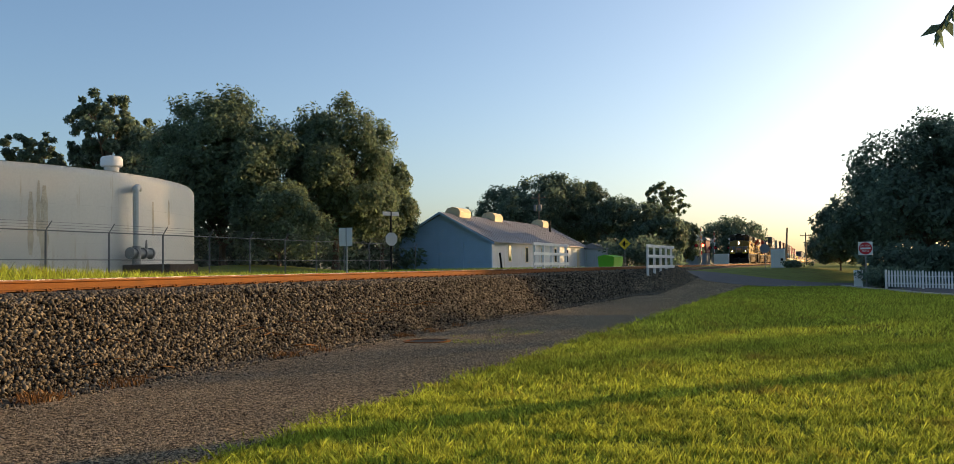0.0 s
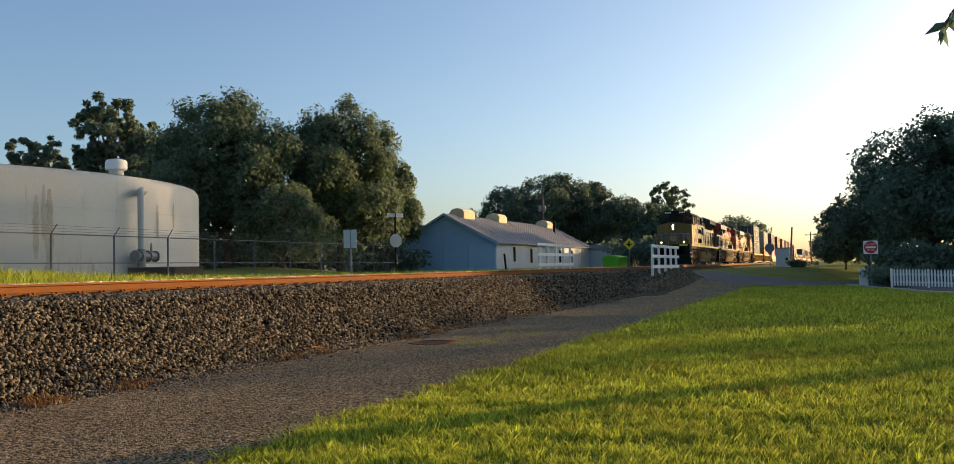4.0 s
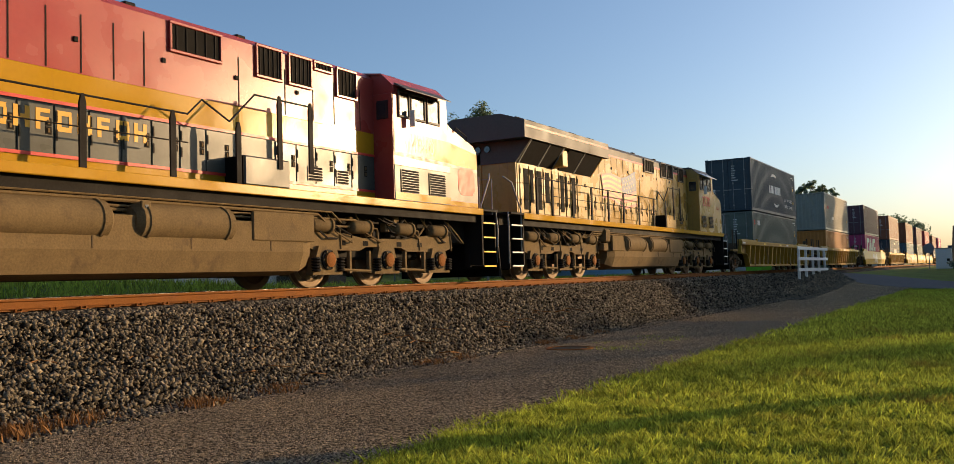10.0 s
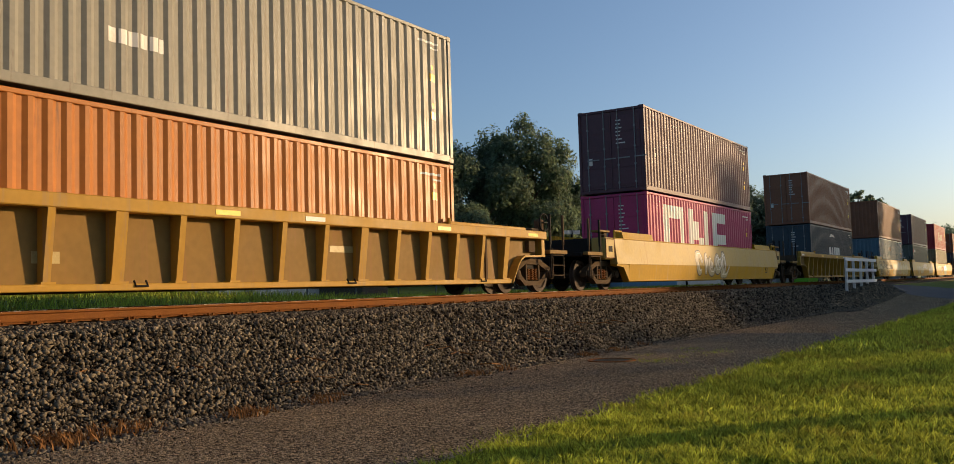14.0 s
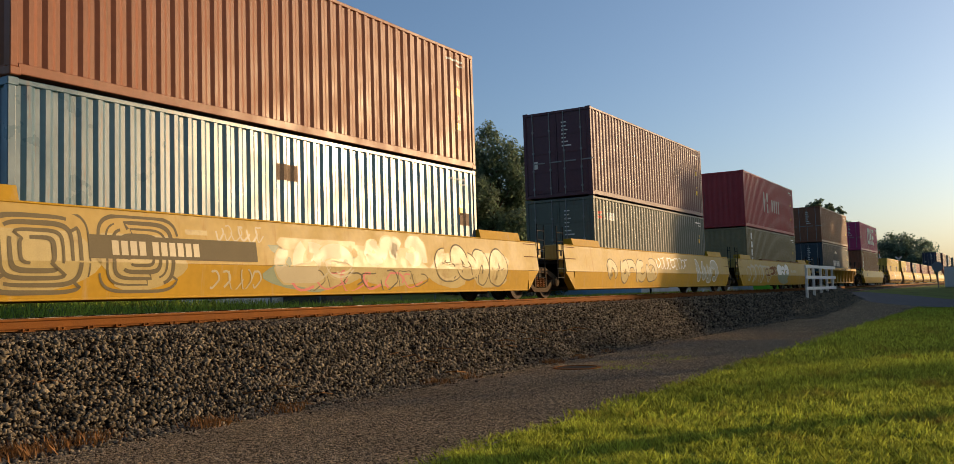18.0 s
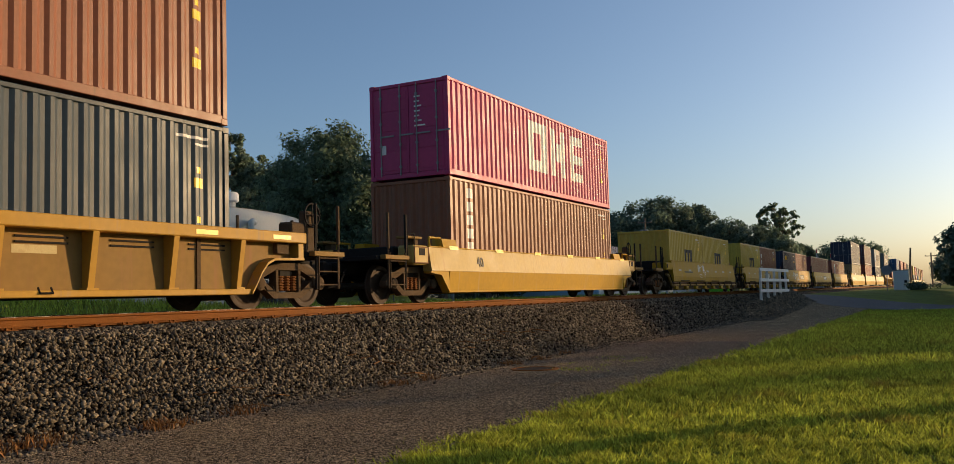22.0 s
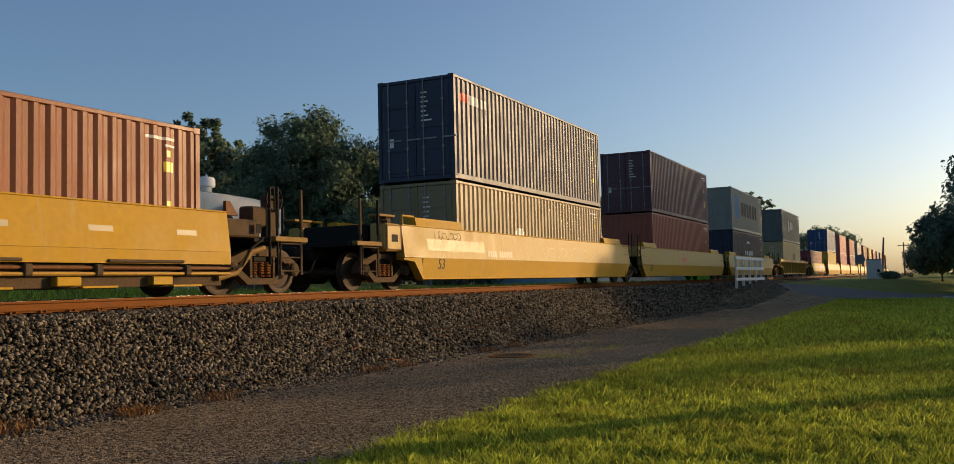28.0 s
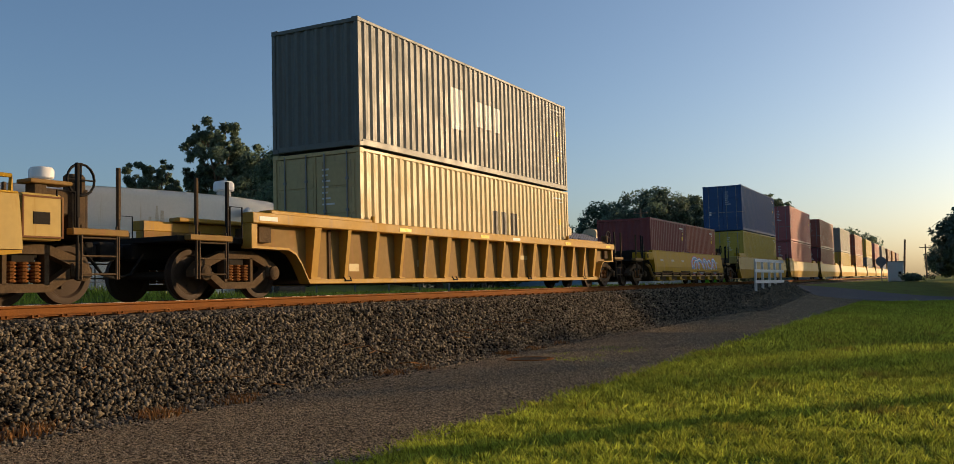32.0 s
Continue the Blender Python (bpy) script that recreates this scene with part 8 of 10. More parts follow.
graffiti(h1, 15, 0.0, 5.0, 0.40, 1.35, M["mark_blue"], M["mark_red"], 5)
scrawl(tail2, 16, -5.6, -4.3, 0.62, 1.1, M["mark_dark"], 0.03, 5)
scrawl(lead2, 17, -7.9, -6.3, 1.24, 1.46, M["panel_grey"], 0.012, 8)
# bright sheen on the upper side, laid on as a cream block
blocks(lead2, [(-8.15, -4.9, 0.95, 1.49)], M["spray_cream"], "pale block painted as sheen on the side")
blocks(lead2, word(-4.72, 0.92, 0.18, 4, 0.6, 0.25) + word(-3.95, 0.92, 0.18, 6, 0.6, 0.25), M["spray_silver"], "pale bar of a number", 0.005)
scrawl(lead2, 22, -0.6, 4.2, 0.85, 1.30, M["spray_cream"], 0.014, 9)
blocks(t1, [(-4.6, -3.1, 0.66, 1.02)], M["panel_grey"], "grey painted number panel")
for c, y in ((t2, 0.25), (t3, 0.45), (t4, 0.1)):
    blocks(c, [(y - 0.2, y + 2.05, 0.775, 1.14)], M["panel_grey"], "grey painted panel")
    blocks(c, word(y + 0.05, 0.955, 0.25, 3, 1.75, 0.45), M["spray_silver"], "white block of a wordmark", 0.007)
blocks(mid2, word(-1.6, 0.95, 0.42, 3), M["mark_red"], "faded red wordmark blocks")
blocks(tail2, word(2.04, 0.95, 0.18, 4, 0.6, 0.25) + word(2.75, 0.95, 0.18, 6, 0.6, 0.25), M["spray_silver"], "white stencilled number")
side_text(first_up, "eco container", 0.42, 9.93, 1.08, W)
side_text(first_up, "bamboo flooring", 0.35, 9.95, 0.68, W)

# ---- water tank
def tank():
    cx, cy, r, z0, top = -47.2, 32.8, 16.4, 1.15, 6.3
    t = thing("water_tank", "large white steel ground storage water tank with rust streaks", "water tank", at=pose(cx, cy, z0))
    h = top - z0
    part("shell", Shape().lathe([(r, 0), (r, h - 0.35), (r - 0.05, h - 0.15), (r - 0.2, h)], 96), M["tank"], t, smooth=True)
    part("roof", Shape().lathe([(r - 0.15, h + 0.002), (r * 0.5, h + 0.75), (0.2, h + 1.25)], 96), M["tank"], t, smooth=True)
    part("foundation", Shape().lathe([(r + 0.35, -0.4), (r + 0.35, 0.25)], 96), M["concrete"], t, "pale concrete ring footing")
    seam = Shape()
    for z in (1.75, 3.45):
        seam.lathe([(r + 0.002, z - 0.012), (r + 0.005, z), (r + 0.002, z + 0.012)], 96, caps=False)
    part("weld_seam", seam, M["tank"], t)
    rng = random.Random(31)
    for az, wide, z0_, z1_ in ((47.6, 0.16, 1.2, 3.9), (46.9, 0.22, 0.1, 4.2), (47.2, 0.10, 2.0, 4.4), (41.0, 0.12, 2.2, 3.9), (40.1, 0.14, 2.8, 4.1), (44.6, 0.10, 0.1, 1.0), (39.0, 0.12, 0.1, 0.9), (45.6, 0.14, 0.1, 0.6)):
        ang = radians(az)
        d, c = Vector((-math.sin(ang), math.cos(ang))), Vector((cx, cy))
        bq = d.dot(c)
        p = d * (bq - math.sqrt(bq * bq - c.dot(c) + r * r)) - c
        a0 = math.atan2(p.y, p.x)
        pts, n = [], 12
        for k in range(n + 1):
            z = z0_ + (z1_ - z0_) * k / n
            hw = wide * (0.35 + 0.65 * math.sin(math.pi * (0.15 + 0.8 * k / n))) * rng.uniform(0.7, 1.1) / r
            pts += [((r + 0.006) * math.cos(a0 + sg * hw), (r + 0.006) * math.sin(a0 + sg * hw), z) for sg in (-1, 1)]
        part("rust_streak", Shape().add(pts, [(2 * i, 2 * i + 1, 2 * i + 3, 2 * i + 2) for i in range(n)]), M["tank_rust"], t, "faint brown rust streak")
    for az, rr in ((43.3, 1.6), (53.5, 2.2)):
        ang = radians(az)
        # where the line of sight meets the roof's near side
        d = Vector((-math.sin(ang), math.cos(ang)))
        c = Vector((cx, cy))
        bq = d.dot(c)
        near = bq - math.sqrt(max(bq * bq - c.dot(c) + (r - rr) ** 2, 0.01))
        p = d * near - c
        vent = part("roof_vent", Shape().lathe([(0.36, -0.1), (0.36, 0.45)], 20), M["tank"], t, at=pose(p.x, p.y, h + 0.1), smooth=True)
        part("vent_cap", Shape().lathe([(0.47, 0.35), (0.52, 0.40), (0.52, 0.72), (0.44, 0.84), (0.1, 0.90)], 20), M["white"], vent, smooth=True)
    # overflow pipe and valve
    ang = radians(42.5)
    d, c = Vector((-math.sin(ang), math.cos(ang))), Vector((cx, cy))
    bq = d.dot(c)
    near = bq - math.sqrt(bq * bq - c.dot(c) + r * r)
    p = d * near - c
    out = p.normalized()
    side = Vector((-out.y, out.x))
    o3, s3 = Vector((out.x, out.y, 0)), Vector((side.x, side.y, 0))
    p3 = Vector((p.x, p.y, 0))
    pts = [p3 + s3 * 0.9 + o3 * 0.0 + Vector((0, 0, 4.45)), p3 + s3 * 0.25 + o3 * 0.45 + Vector((0, 0, 4.45)), p3 + o3 * 0.55 + Vector((0, 0, 4.35)),
           p3 + s3 * -0.03 + o3 * 0.6 + Vector((0, 0, 4.15)), p3 + o3 * 0.6 + Vector((0, 0, 1.5))]
    part("overflow_pipe", Shape().tube(pts, 0.16, 14), M["tank"], t, smooth=True)
    valve = part("valve", Shape().tube([p3 + o3 * 0.6 - s3 * 0.45 + Vector((0, 0, 1.3)), p3 + o3 * 0.6 + s3 * 1.0 + Vector((0, 0, 1.3))], 0.2, 14)
                 .tube([p3 + o3 * 0.6 + Vector((0, 0, 0.2)), p3 + o3 * 0.6 + Vector((0, 0, 1.65))], 0.2, 14), M["steel"], t, "grey cast valve", smooth=True)
    for k in (-0.45, -0.15, 0.45, 0.98):
        a0 = p3 + o3 * 0.6 + s3 * k + Vector((0, 0, 1.3))
        part("flange", Shape().tube([a0 - s3 * 0.03, a0 + s3 * 0.03], 0.28, 16), M["steel"], valve)
    a0 = p3 + o3 * 0.6 + s3 * 0.7 + Vector((0, 0, 1.4))
    part("valve_stem", Shape().tube([a0, a0 + Vector((0, 0, 0.55))], 0.08, 10, 0.03), M["steel"], valve)
    hatch = p3 + o3 * 0.5
    ang2 = radians(54.0)
    d = Vector((-math.sin(ang2), math.cos(ang2)))
    bq = d.dot(c)
    q = d * (bq - math.sqrt(bq * bq - c.dot(c) + r * r)) - c
    man = part("manway", Shape().lathe([(0.42, 0.0), (0.42, 0.16), (0.50, 0.16), (0.50, 0.22)], 24), M["tank"], t,
               at=Matrix.Translation((q.x, q.y, 1.35)) @ Vector((q.x, q.y, 0)).to_track_quat("Z", "Y").to_matrix().to_4x4())
    bolts = Shape()
    for k in range(20):
        w = 2 * math.pi * k / 20
        bolts.box(0.46 * math.cos(w) - 0.03, 0.46 * math.cos(w) + 0.03, 0.46 * math.sin(w) - 0.03, 0.46 * math.sin(w) + 0.03, 0.22, 0.26)
    part("bolt_ring", bolts, M["black"], man)
    pit = thing("concrete_vault", "dark concrete valve vault at the tank's foot", "vault", at=Matrix.Translation(Vector((cx, cy, 1.2)) + p3 + o3 * 1.3 + s3 * 0.7))
    part("wall", Shape().box(-1.3, 1.5, -1.0, 1.0, -0.3, 0.72, 0.03), M["tie"], pit)


tank()


def chain_link_fence():
    """A chain-link fence with barbed-wire arms, parallel to the track."""
    f = thing("chain_link_fence", "galvanised chain-link fence with slanted barbed-wire arms", "fence")
    x, ys = -25.8, [5.97 + 3.04 * k for k in range(16)]
    post = Shape().tube([(0, 0, -0.3), (0, 0, 1.88)], 0.035, 8)
    arm = Shape().tube([(0, 0, 1.86), (0.06, 0.22, 2.2)], 0.02, 6)
    pm, am = post.mesh("post", M["fence_steel"]), arm.mesh("arm", M["fence_steel"])
    for y in ys:
        p = part("post", pm, M["fence_steel"], f, at=pose(x, y, 1.24))
        part("arm", am, M["fence_steel"], p)
    part("top_rail", Shape().tube([(x, ys[0], 3.10), (x, ys[-1], 3.10)], 0.024, 6), M["fence_steel"], f)
    part("mid_rail", Shape().tube([(x, ys[0], 2.05), (x, ys[-1], 2.05)], 0.018, 6), M["fence_steel"], f)
    for k, z in enumerate((3.2, 3.3, 3.4)):
        part("barbed_wire", Shape().tube([(x + 0.02 * k, ys[0] + 0.07 * k, z), (x + 0.02 * k, ys[-1] + 0.07 * k, z)], 0.006, 3), M["fence_steel"], f)
    # the mesh: two families of thin slanting wires
    v, e, h, s, k0 = [], [], 1.8, 0.16, 0
    for sgn in (1, -1):
        y = ys[0] - h
        while y < ys[-1]:
            a_, b_ = (y, y + h) if sgn > 0 else (y + h, y)
            w = 0.0035
            v += [(x, a_ - w, 1.28), (x, a_ + w, 1.28), (x, b_ + w, 1.28 + h), (x, b_ - w, 1.28 + h)]
            e.append((k0, k0 + 1, k0 + 2, k0 + 3))
            k0 += 4
            y += s
    tagged(part("wire_mesh", raw("wire_mesh", v, e, M["fence_steel"]), M["fence_steel"], f), kind="stuff")
    # a second run across the back, away from the track
    g = thing("chain_link_fence", "chain-link fence running back between the trees", "fence")
    for k in range(8):
        p = part("post", pm, M["fence_steel"], g, at=pose(-29 - 3 * k, 62, 1.24))
        part("arm", am, M["fence_steel"], p)
    part("top_rail", Shape().tube([(-29, 62, 3.1), (-50, 62, 3.1)], 0.024, 6), M["fence_steel"], g)
    part("mid_rail", Shape().tube([(-29, 62, 2.2), (-50, 62, 2.2)], 0.018, 6), M["fence_steel"], g)


chain_link_fence()


def shed():
    """Long low shed with a blue gable and whitish side, its ridge parallel to the track."""
    y0, y1, x1, x0, z0, ez, rz = 70.0, 101.5, -25.75, -34.8, 1.25, 3.78, 6.2
    s = thing("shed", "long low shed with a faded blue gable and whitewashed side", "shed")
    xm = (x0 + x1) / 2
    th = 0.15
    part("gable_wall", Shape().prism([(x0, z0), (x1, z0), (x1, ez), (xm, rz - 0.12), (x0, ez)], y0, y0 + th, "y"), M["shed_blue"], s, "faded blue boarded gable")
    part("gable_wall", Shape().prism([(x0, z0), (x1, z0), (x1, ez), (xm, rz - 0.12), (x0, ez)], y1 - th, y1, "y"), M["shed_white"], s)
    part("side_wall", Shape().box(x1 - th, x1, y0 + th, y1 - th, z0, ez), M["shed_white"], s, "whitewashed side wall")
    part("side_wall", Shape().box(x0, x0 + th, y0 + th, y1 - th, z0, ez), M["shed_white"], s)
    part("gable_trim", Shape().box(x0 - 0.02, x1 + 0.02, y0 - 0.03, y0 - 0.003, ez - 0.08, ez + 0.08), M["shed_blue"], s)
    # boards across the gable
    for k in range(10):
        z = ez + 0.15 + 0.22 * k
        half = (rz - 0.2 - z) / (rz - ez) * (x1 - x0) / 2
        if half > 0.3:
            part("board", Shape().box(xm - half, xm + half, y0 - 0.018, y0 - 0.002, z, z + 0.2, 0.004), M["shed_blue"], s)
    for a_, b_, d in ((x0 + 0.05, x0 + 2.0, 0.03), (x0 + 2.05, x0 + 4.3, 0.07), (x0 + 4.33, x0 + 6.55, 0.07), (x0 + 6.6, x1 - 0.05, 0.03)):
        dr = part("sliding_door", Shape().box(a_, b_, y0 - d - 0.02, y0 - 0.004, z0 + 0.05, ez - 0.12, 0.008), M["shed_blue"], s, "blue boarded sliding door")
        for k in range(9):
            z = z0 + 0.1 + 0.26 * k
            part("board", Shape().box(a_ + 0.02, b_ - 0.02, y0 - d - 0.032, y0 - d - 0.018, z, z + 0.245, 0.004), M["shed_blue"], dr)
    for sgn, xe in ((1, x1 + 0.35), (-1, x0 - 0.35)):
        sl = (rz - ez) / (abs(x1 - x0) / 2)
        ze = ez - 0.35 * sl
        part("roof_slope", Shape().prism([(xm, rz), (xe, ze), (xe, ze + 0.07), (xm, rz + 0.07)], y0 - 0.4, y1 + 0.3, "y"), M["roof"], s, "weathered tin roof")
    sheets = Shape()
    for k in range(40):
        y = y0 - 0.35 + 0.79 * k
        sl = (rz - ez) / (abs(x1 - x0) / 2)
        xe = x1 + 0.35
        sheets.prism([(xm, rz + 0.072), (xe, ez - 0.35 * sl + 0.072), (xe, ez - 0.35 * sl + 0.10), (xm, rz + 0.10)], y, y + 0.05, "y")
    part("roof_seam", sheets, M["roof"], s)
    part("barge_board", Shape().prism([(xm, rz + 0.1), (x1 + 0.38, ez - 0.2), (x1 + 0.38, ez - 0.36), (xm, rz - 0.1), (x0 - 0.38, ez - 0.36), (x0 - 0.38, ez - 0.2)], y0 - 0.45, y0 - 0.4, "y"), M["shed_blue"], s)
    for y, l in ((72.5, 2.6), (81.5, 2.2), (97.5, 2.0)):
        vt = part("ridge_vent", Shape().prism([(xm - 0.65, rz - 0.25), (xm + 0.65, rz - 0.25), (xm + 0.72, rz + 0.25), (xm + 0.5, rz + 0.55), (xm, rz + 0.68), (xm - 0.5, rz + 0.55), (xm - 0.72, rz + 0.25)], y, y + l, "y"),
                  M["creamy"], s, "cream metal ridge ventilator")
    wins = [(74.2, 2.0, 0.75), (79.0, 1.9, 0.8), (84.0, 1.9, 0.8), (88.5, 1.9, 0.8), (93.0, 1.9, 0.8)]
    for y, z, w in wins:
        wd = part("window", Shape().box(x1 - 0.02, x1 + 0.03, y, y + w, z, z + 1.45, 0.006), M["creamy"], s)
        part("pane", Shape().box(x1 + 0.02, x1 + 0.034, y + 0.08, y + w - 0.08, z + 0.08, z + 1.37), M["glass"], wd)
    part("door", Shape().box(x1 - 0.02, x1 + 0.04, 97.5, 98.5, z0 + 0.05, z0 + 2.1, 0.01), M["creamy"], s)
    part("stovepipe", Shape().tube([(xm + 1.6, 97.0, 5.2), (xm + 1.6, 97.0, 6.6)], 0.12, 10), M["black"], s)
    # open lean-to at the far side of the gable
    l = thing("lean_to", "open dark lean-to roof beside the shed", "lean-to")
    part("roof", Shape().prism([(-39.8, 3.0), (-35.0, 3.75), (-35.0, 3.85), (-39.8, 3.1)], 72, 82, "y"), M["roof"], l)
    for x in (-39.5, -37.4):
        part("post", Shape().box(x - 0.07, x + 0.07, 72.2, 72.34, 1.1, 3.1 + (x + 39.5) * 0.155), M["wood"], l)
    part("back_wall", Shape().box(-39.6, -35.0, 81.7, 81.85, 1.1, 3.0), M["grey_wall"], l)


shed()

# ---- trees
def leaf_cloud(rng, centres, radii, count, size, cores=None, tall=0.8):
    """Small folded leaf sprays over the skins of many clumps; with cores, each spray faces away from the core of its lobe."""
    n = len(centres)
    pick = rng.choice(n, count, p=radii ** 2 / (radii ** 2).sum())
    d = rng.normal(size=(count, 3))
    d /= np.linalg.norm(d, axis=1)[:, None]
    rr = radii[pick] * (0.3 + 1.0 * rng.random(count) ** 0.7)
    p = centres[pick] + d * rr[:, None] * np.array([1, 1, tall])
    if cores is None:
        a_ = rng.normal(size=(count, 3)) + d * 0.8
        b_ = np.cross(a_, rng.normal(size=(count, 3)))
    else:
        face = p - cores[pick]
        face = face / (np.linalg.norm(face, axis=1)[:, None] + 1e-6) + 0.55 * rng.normal(size=(count, 3)) + np.array([0, 0, 0.25])
        a_ = np.cross(face, rng.normal(size=(count, 3)))
        b_ = np.cross(face, a_)
    a_ /= np.linalg.norm(a_, axis=1)[:, None] + 1e-9
    b_ /= np.linalg.norm(b_, axis=1)[:, None] + 1e-9
    s = size * (0.5 + 1.0 * rng.random(count))[:, None]
    c_ = np.cross(a_, b_) * s * 0.22
    v = np.stack([p - a_ * s, p + b_ * s * 0.5 + c_, p + a_ * s, p - b_ * s * 0.5 + c_], 1).reshape(-1, 3)
    f = np.arange(4 * count).reshape(-1, 4)
    return v, f


def tree(name, x, y, height, width, seed, leaves, size=0.22, mat="leaf", z=None, low=0.22, label="", lean=0.0, shape="round", sparse=0.0):
    """A tapered trunk with forking limbs that reach into the lobes of the crown; each lobe carries tufts of small leaves."""
    rng = np.random.default_rng(seed)
    z = float(ground_z(x, y)) if z is None else z
    t = thing(name, label or "broad dark green tree with an uneven crown", "tree", at=pose(x, y, z - 0.15))
    h, w = height, width / 2
    tr = 0.026 * h
    fork = h * (low * 0.7 + 0.06)
    zc, rz = h * (low + 1) / 2, h * (1 - low) / 2
    off = 0.05 * h * lean
    wood = Shape()
    wood.tube([(0, 0, 0), (0.02 * h * lean, 0.01 * h, fork * 0.5), (off, 0, fork)], tr * 1.2, 9, tr * 0.8)
    wood.tube([(off, 0, fork), (off, 0.02 * h, h * 0.5), (off + 0.03 * h, 0, h * 0.78)], tr * 0.7, 7, tr * 0.12)
    # lobes spread evenly round the crown, jittered
    count = int(38 * (1 - 0.45 * sparse)) if shape != "tall" else int(30 * (1 - 0.4 * sparse))
    centres, radii, cores = [], [], []
    for k in range(count):
        uz = 1 - 1.72 * (k + 0.5) / count
        ring = math.sqrt(max(0.0, 1 - uz * uz))
        ang = 2.39996 * k + rng.normal(0, 0.35)
        out = (0.66 if sparse < 0.4 else 0.74) * (1 + rng.normal(0, 0.13))
        if k % 4 == 3:
            out *= 0.55
        waist = 1.0 if shape != "tall" else 0.62 + 0.38 * rng.random()
        core = np.array([math.cos(ang) * ring * w * out * waist + off, math.sin(ang) * ring * w * out * waist, zc + uz * rz * (0.74 if k % 4 != 3 else 0.45) * (1 + rng.normal(0, 0.07))])
        rad = w * (0.24 + 0.14 * rng.random()) * (1 - 0.45 * sparse)
        rad = min(rad, rz * 0.5)
        start = Vector((off, 0, fork + max(core[2] - fork, 0) * 0.35))
        bend = start.lerp(Vector(core), 0.55) + Vector((0, 0, 0.04 * h))
        wood.tube([start, bend, Vector(core)], tr * 0.34, 6, tr * 0.07)
        for j in range(5 if sparse > 0.4 else 2):
            q = Vector(core) + Vector(rng.normal(size=3)) * rad * 0.55
            wood.tube([bend.lerp(Vector(core), 0.6), q], tr * 0.10, 4, tr * 0.03)
        subs = 22 if sparse < 0.4 else 9
        for j in range(subs):
            u = rng.normal(size=3) + np.array([core[0] / w, core[1] / w, (core[2] - zc) / rz]) * 0.9
            u /= np.linalg.norm(u)
            centres.append(core + u * rad * ((0.55 + 0.5 * rng.random()) if sparse < 0.4 else (0.4 + 1.5 * rng.random())))
            radii.append(rad * (0.20 + 0.22 * rng.random()) * (1 if sparse < 0.4 else 1.15))
            cores.append(core * np.array([0.8, 0.8, 1]) - np.array([0, 0, 0.15 * rad]))
    part("trunk", wood, M["bark"], t, smooth=True)
    v, f = leaf_cloud(rng, np.array(centres), np.array(radii), int(leaves * 2.4), size * 0.60, np.array(cores), 1.45 if shape == "plume" else 0.85)
    v[:, 2] = np.maximum(v[:, 2], 0.3)
    part("crown", raw("crown", v, f, M[mat]), M[mat], t)
    return t


def place(az, dist):
    return -math.sin(radians(az)) * dist, math.cos(radians(az)) * dist


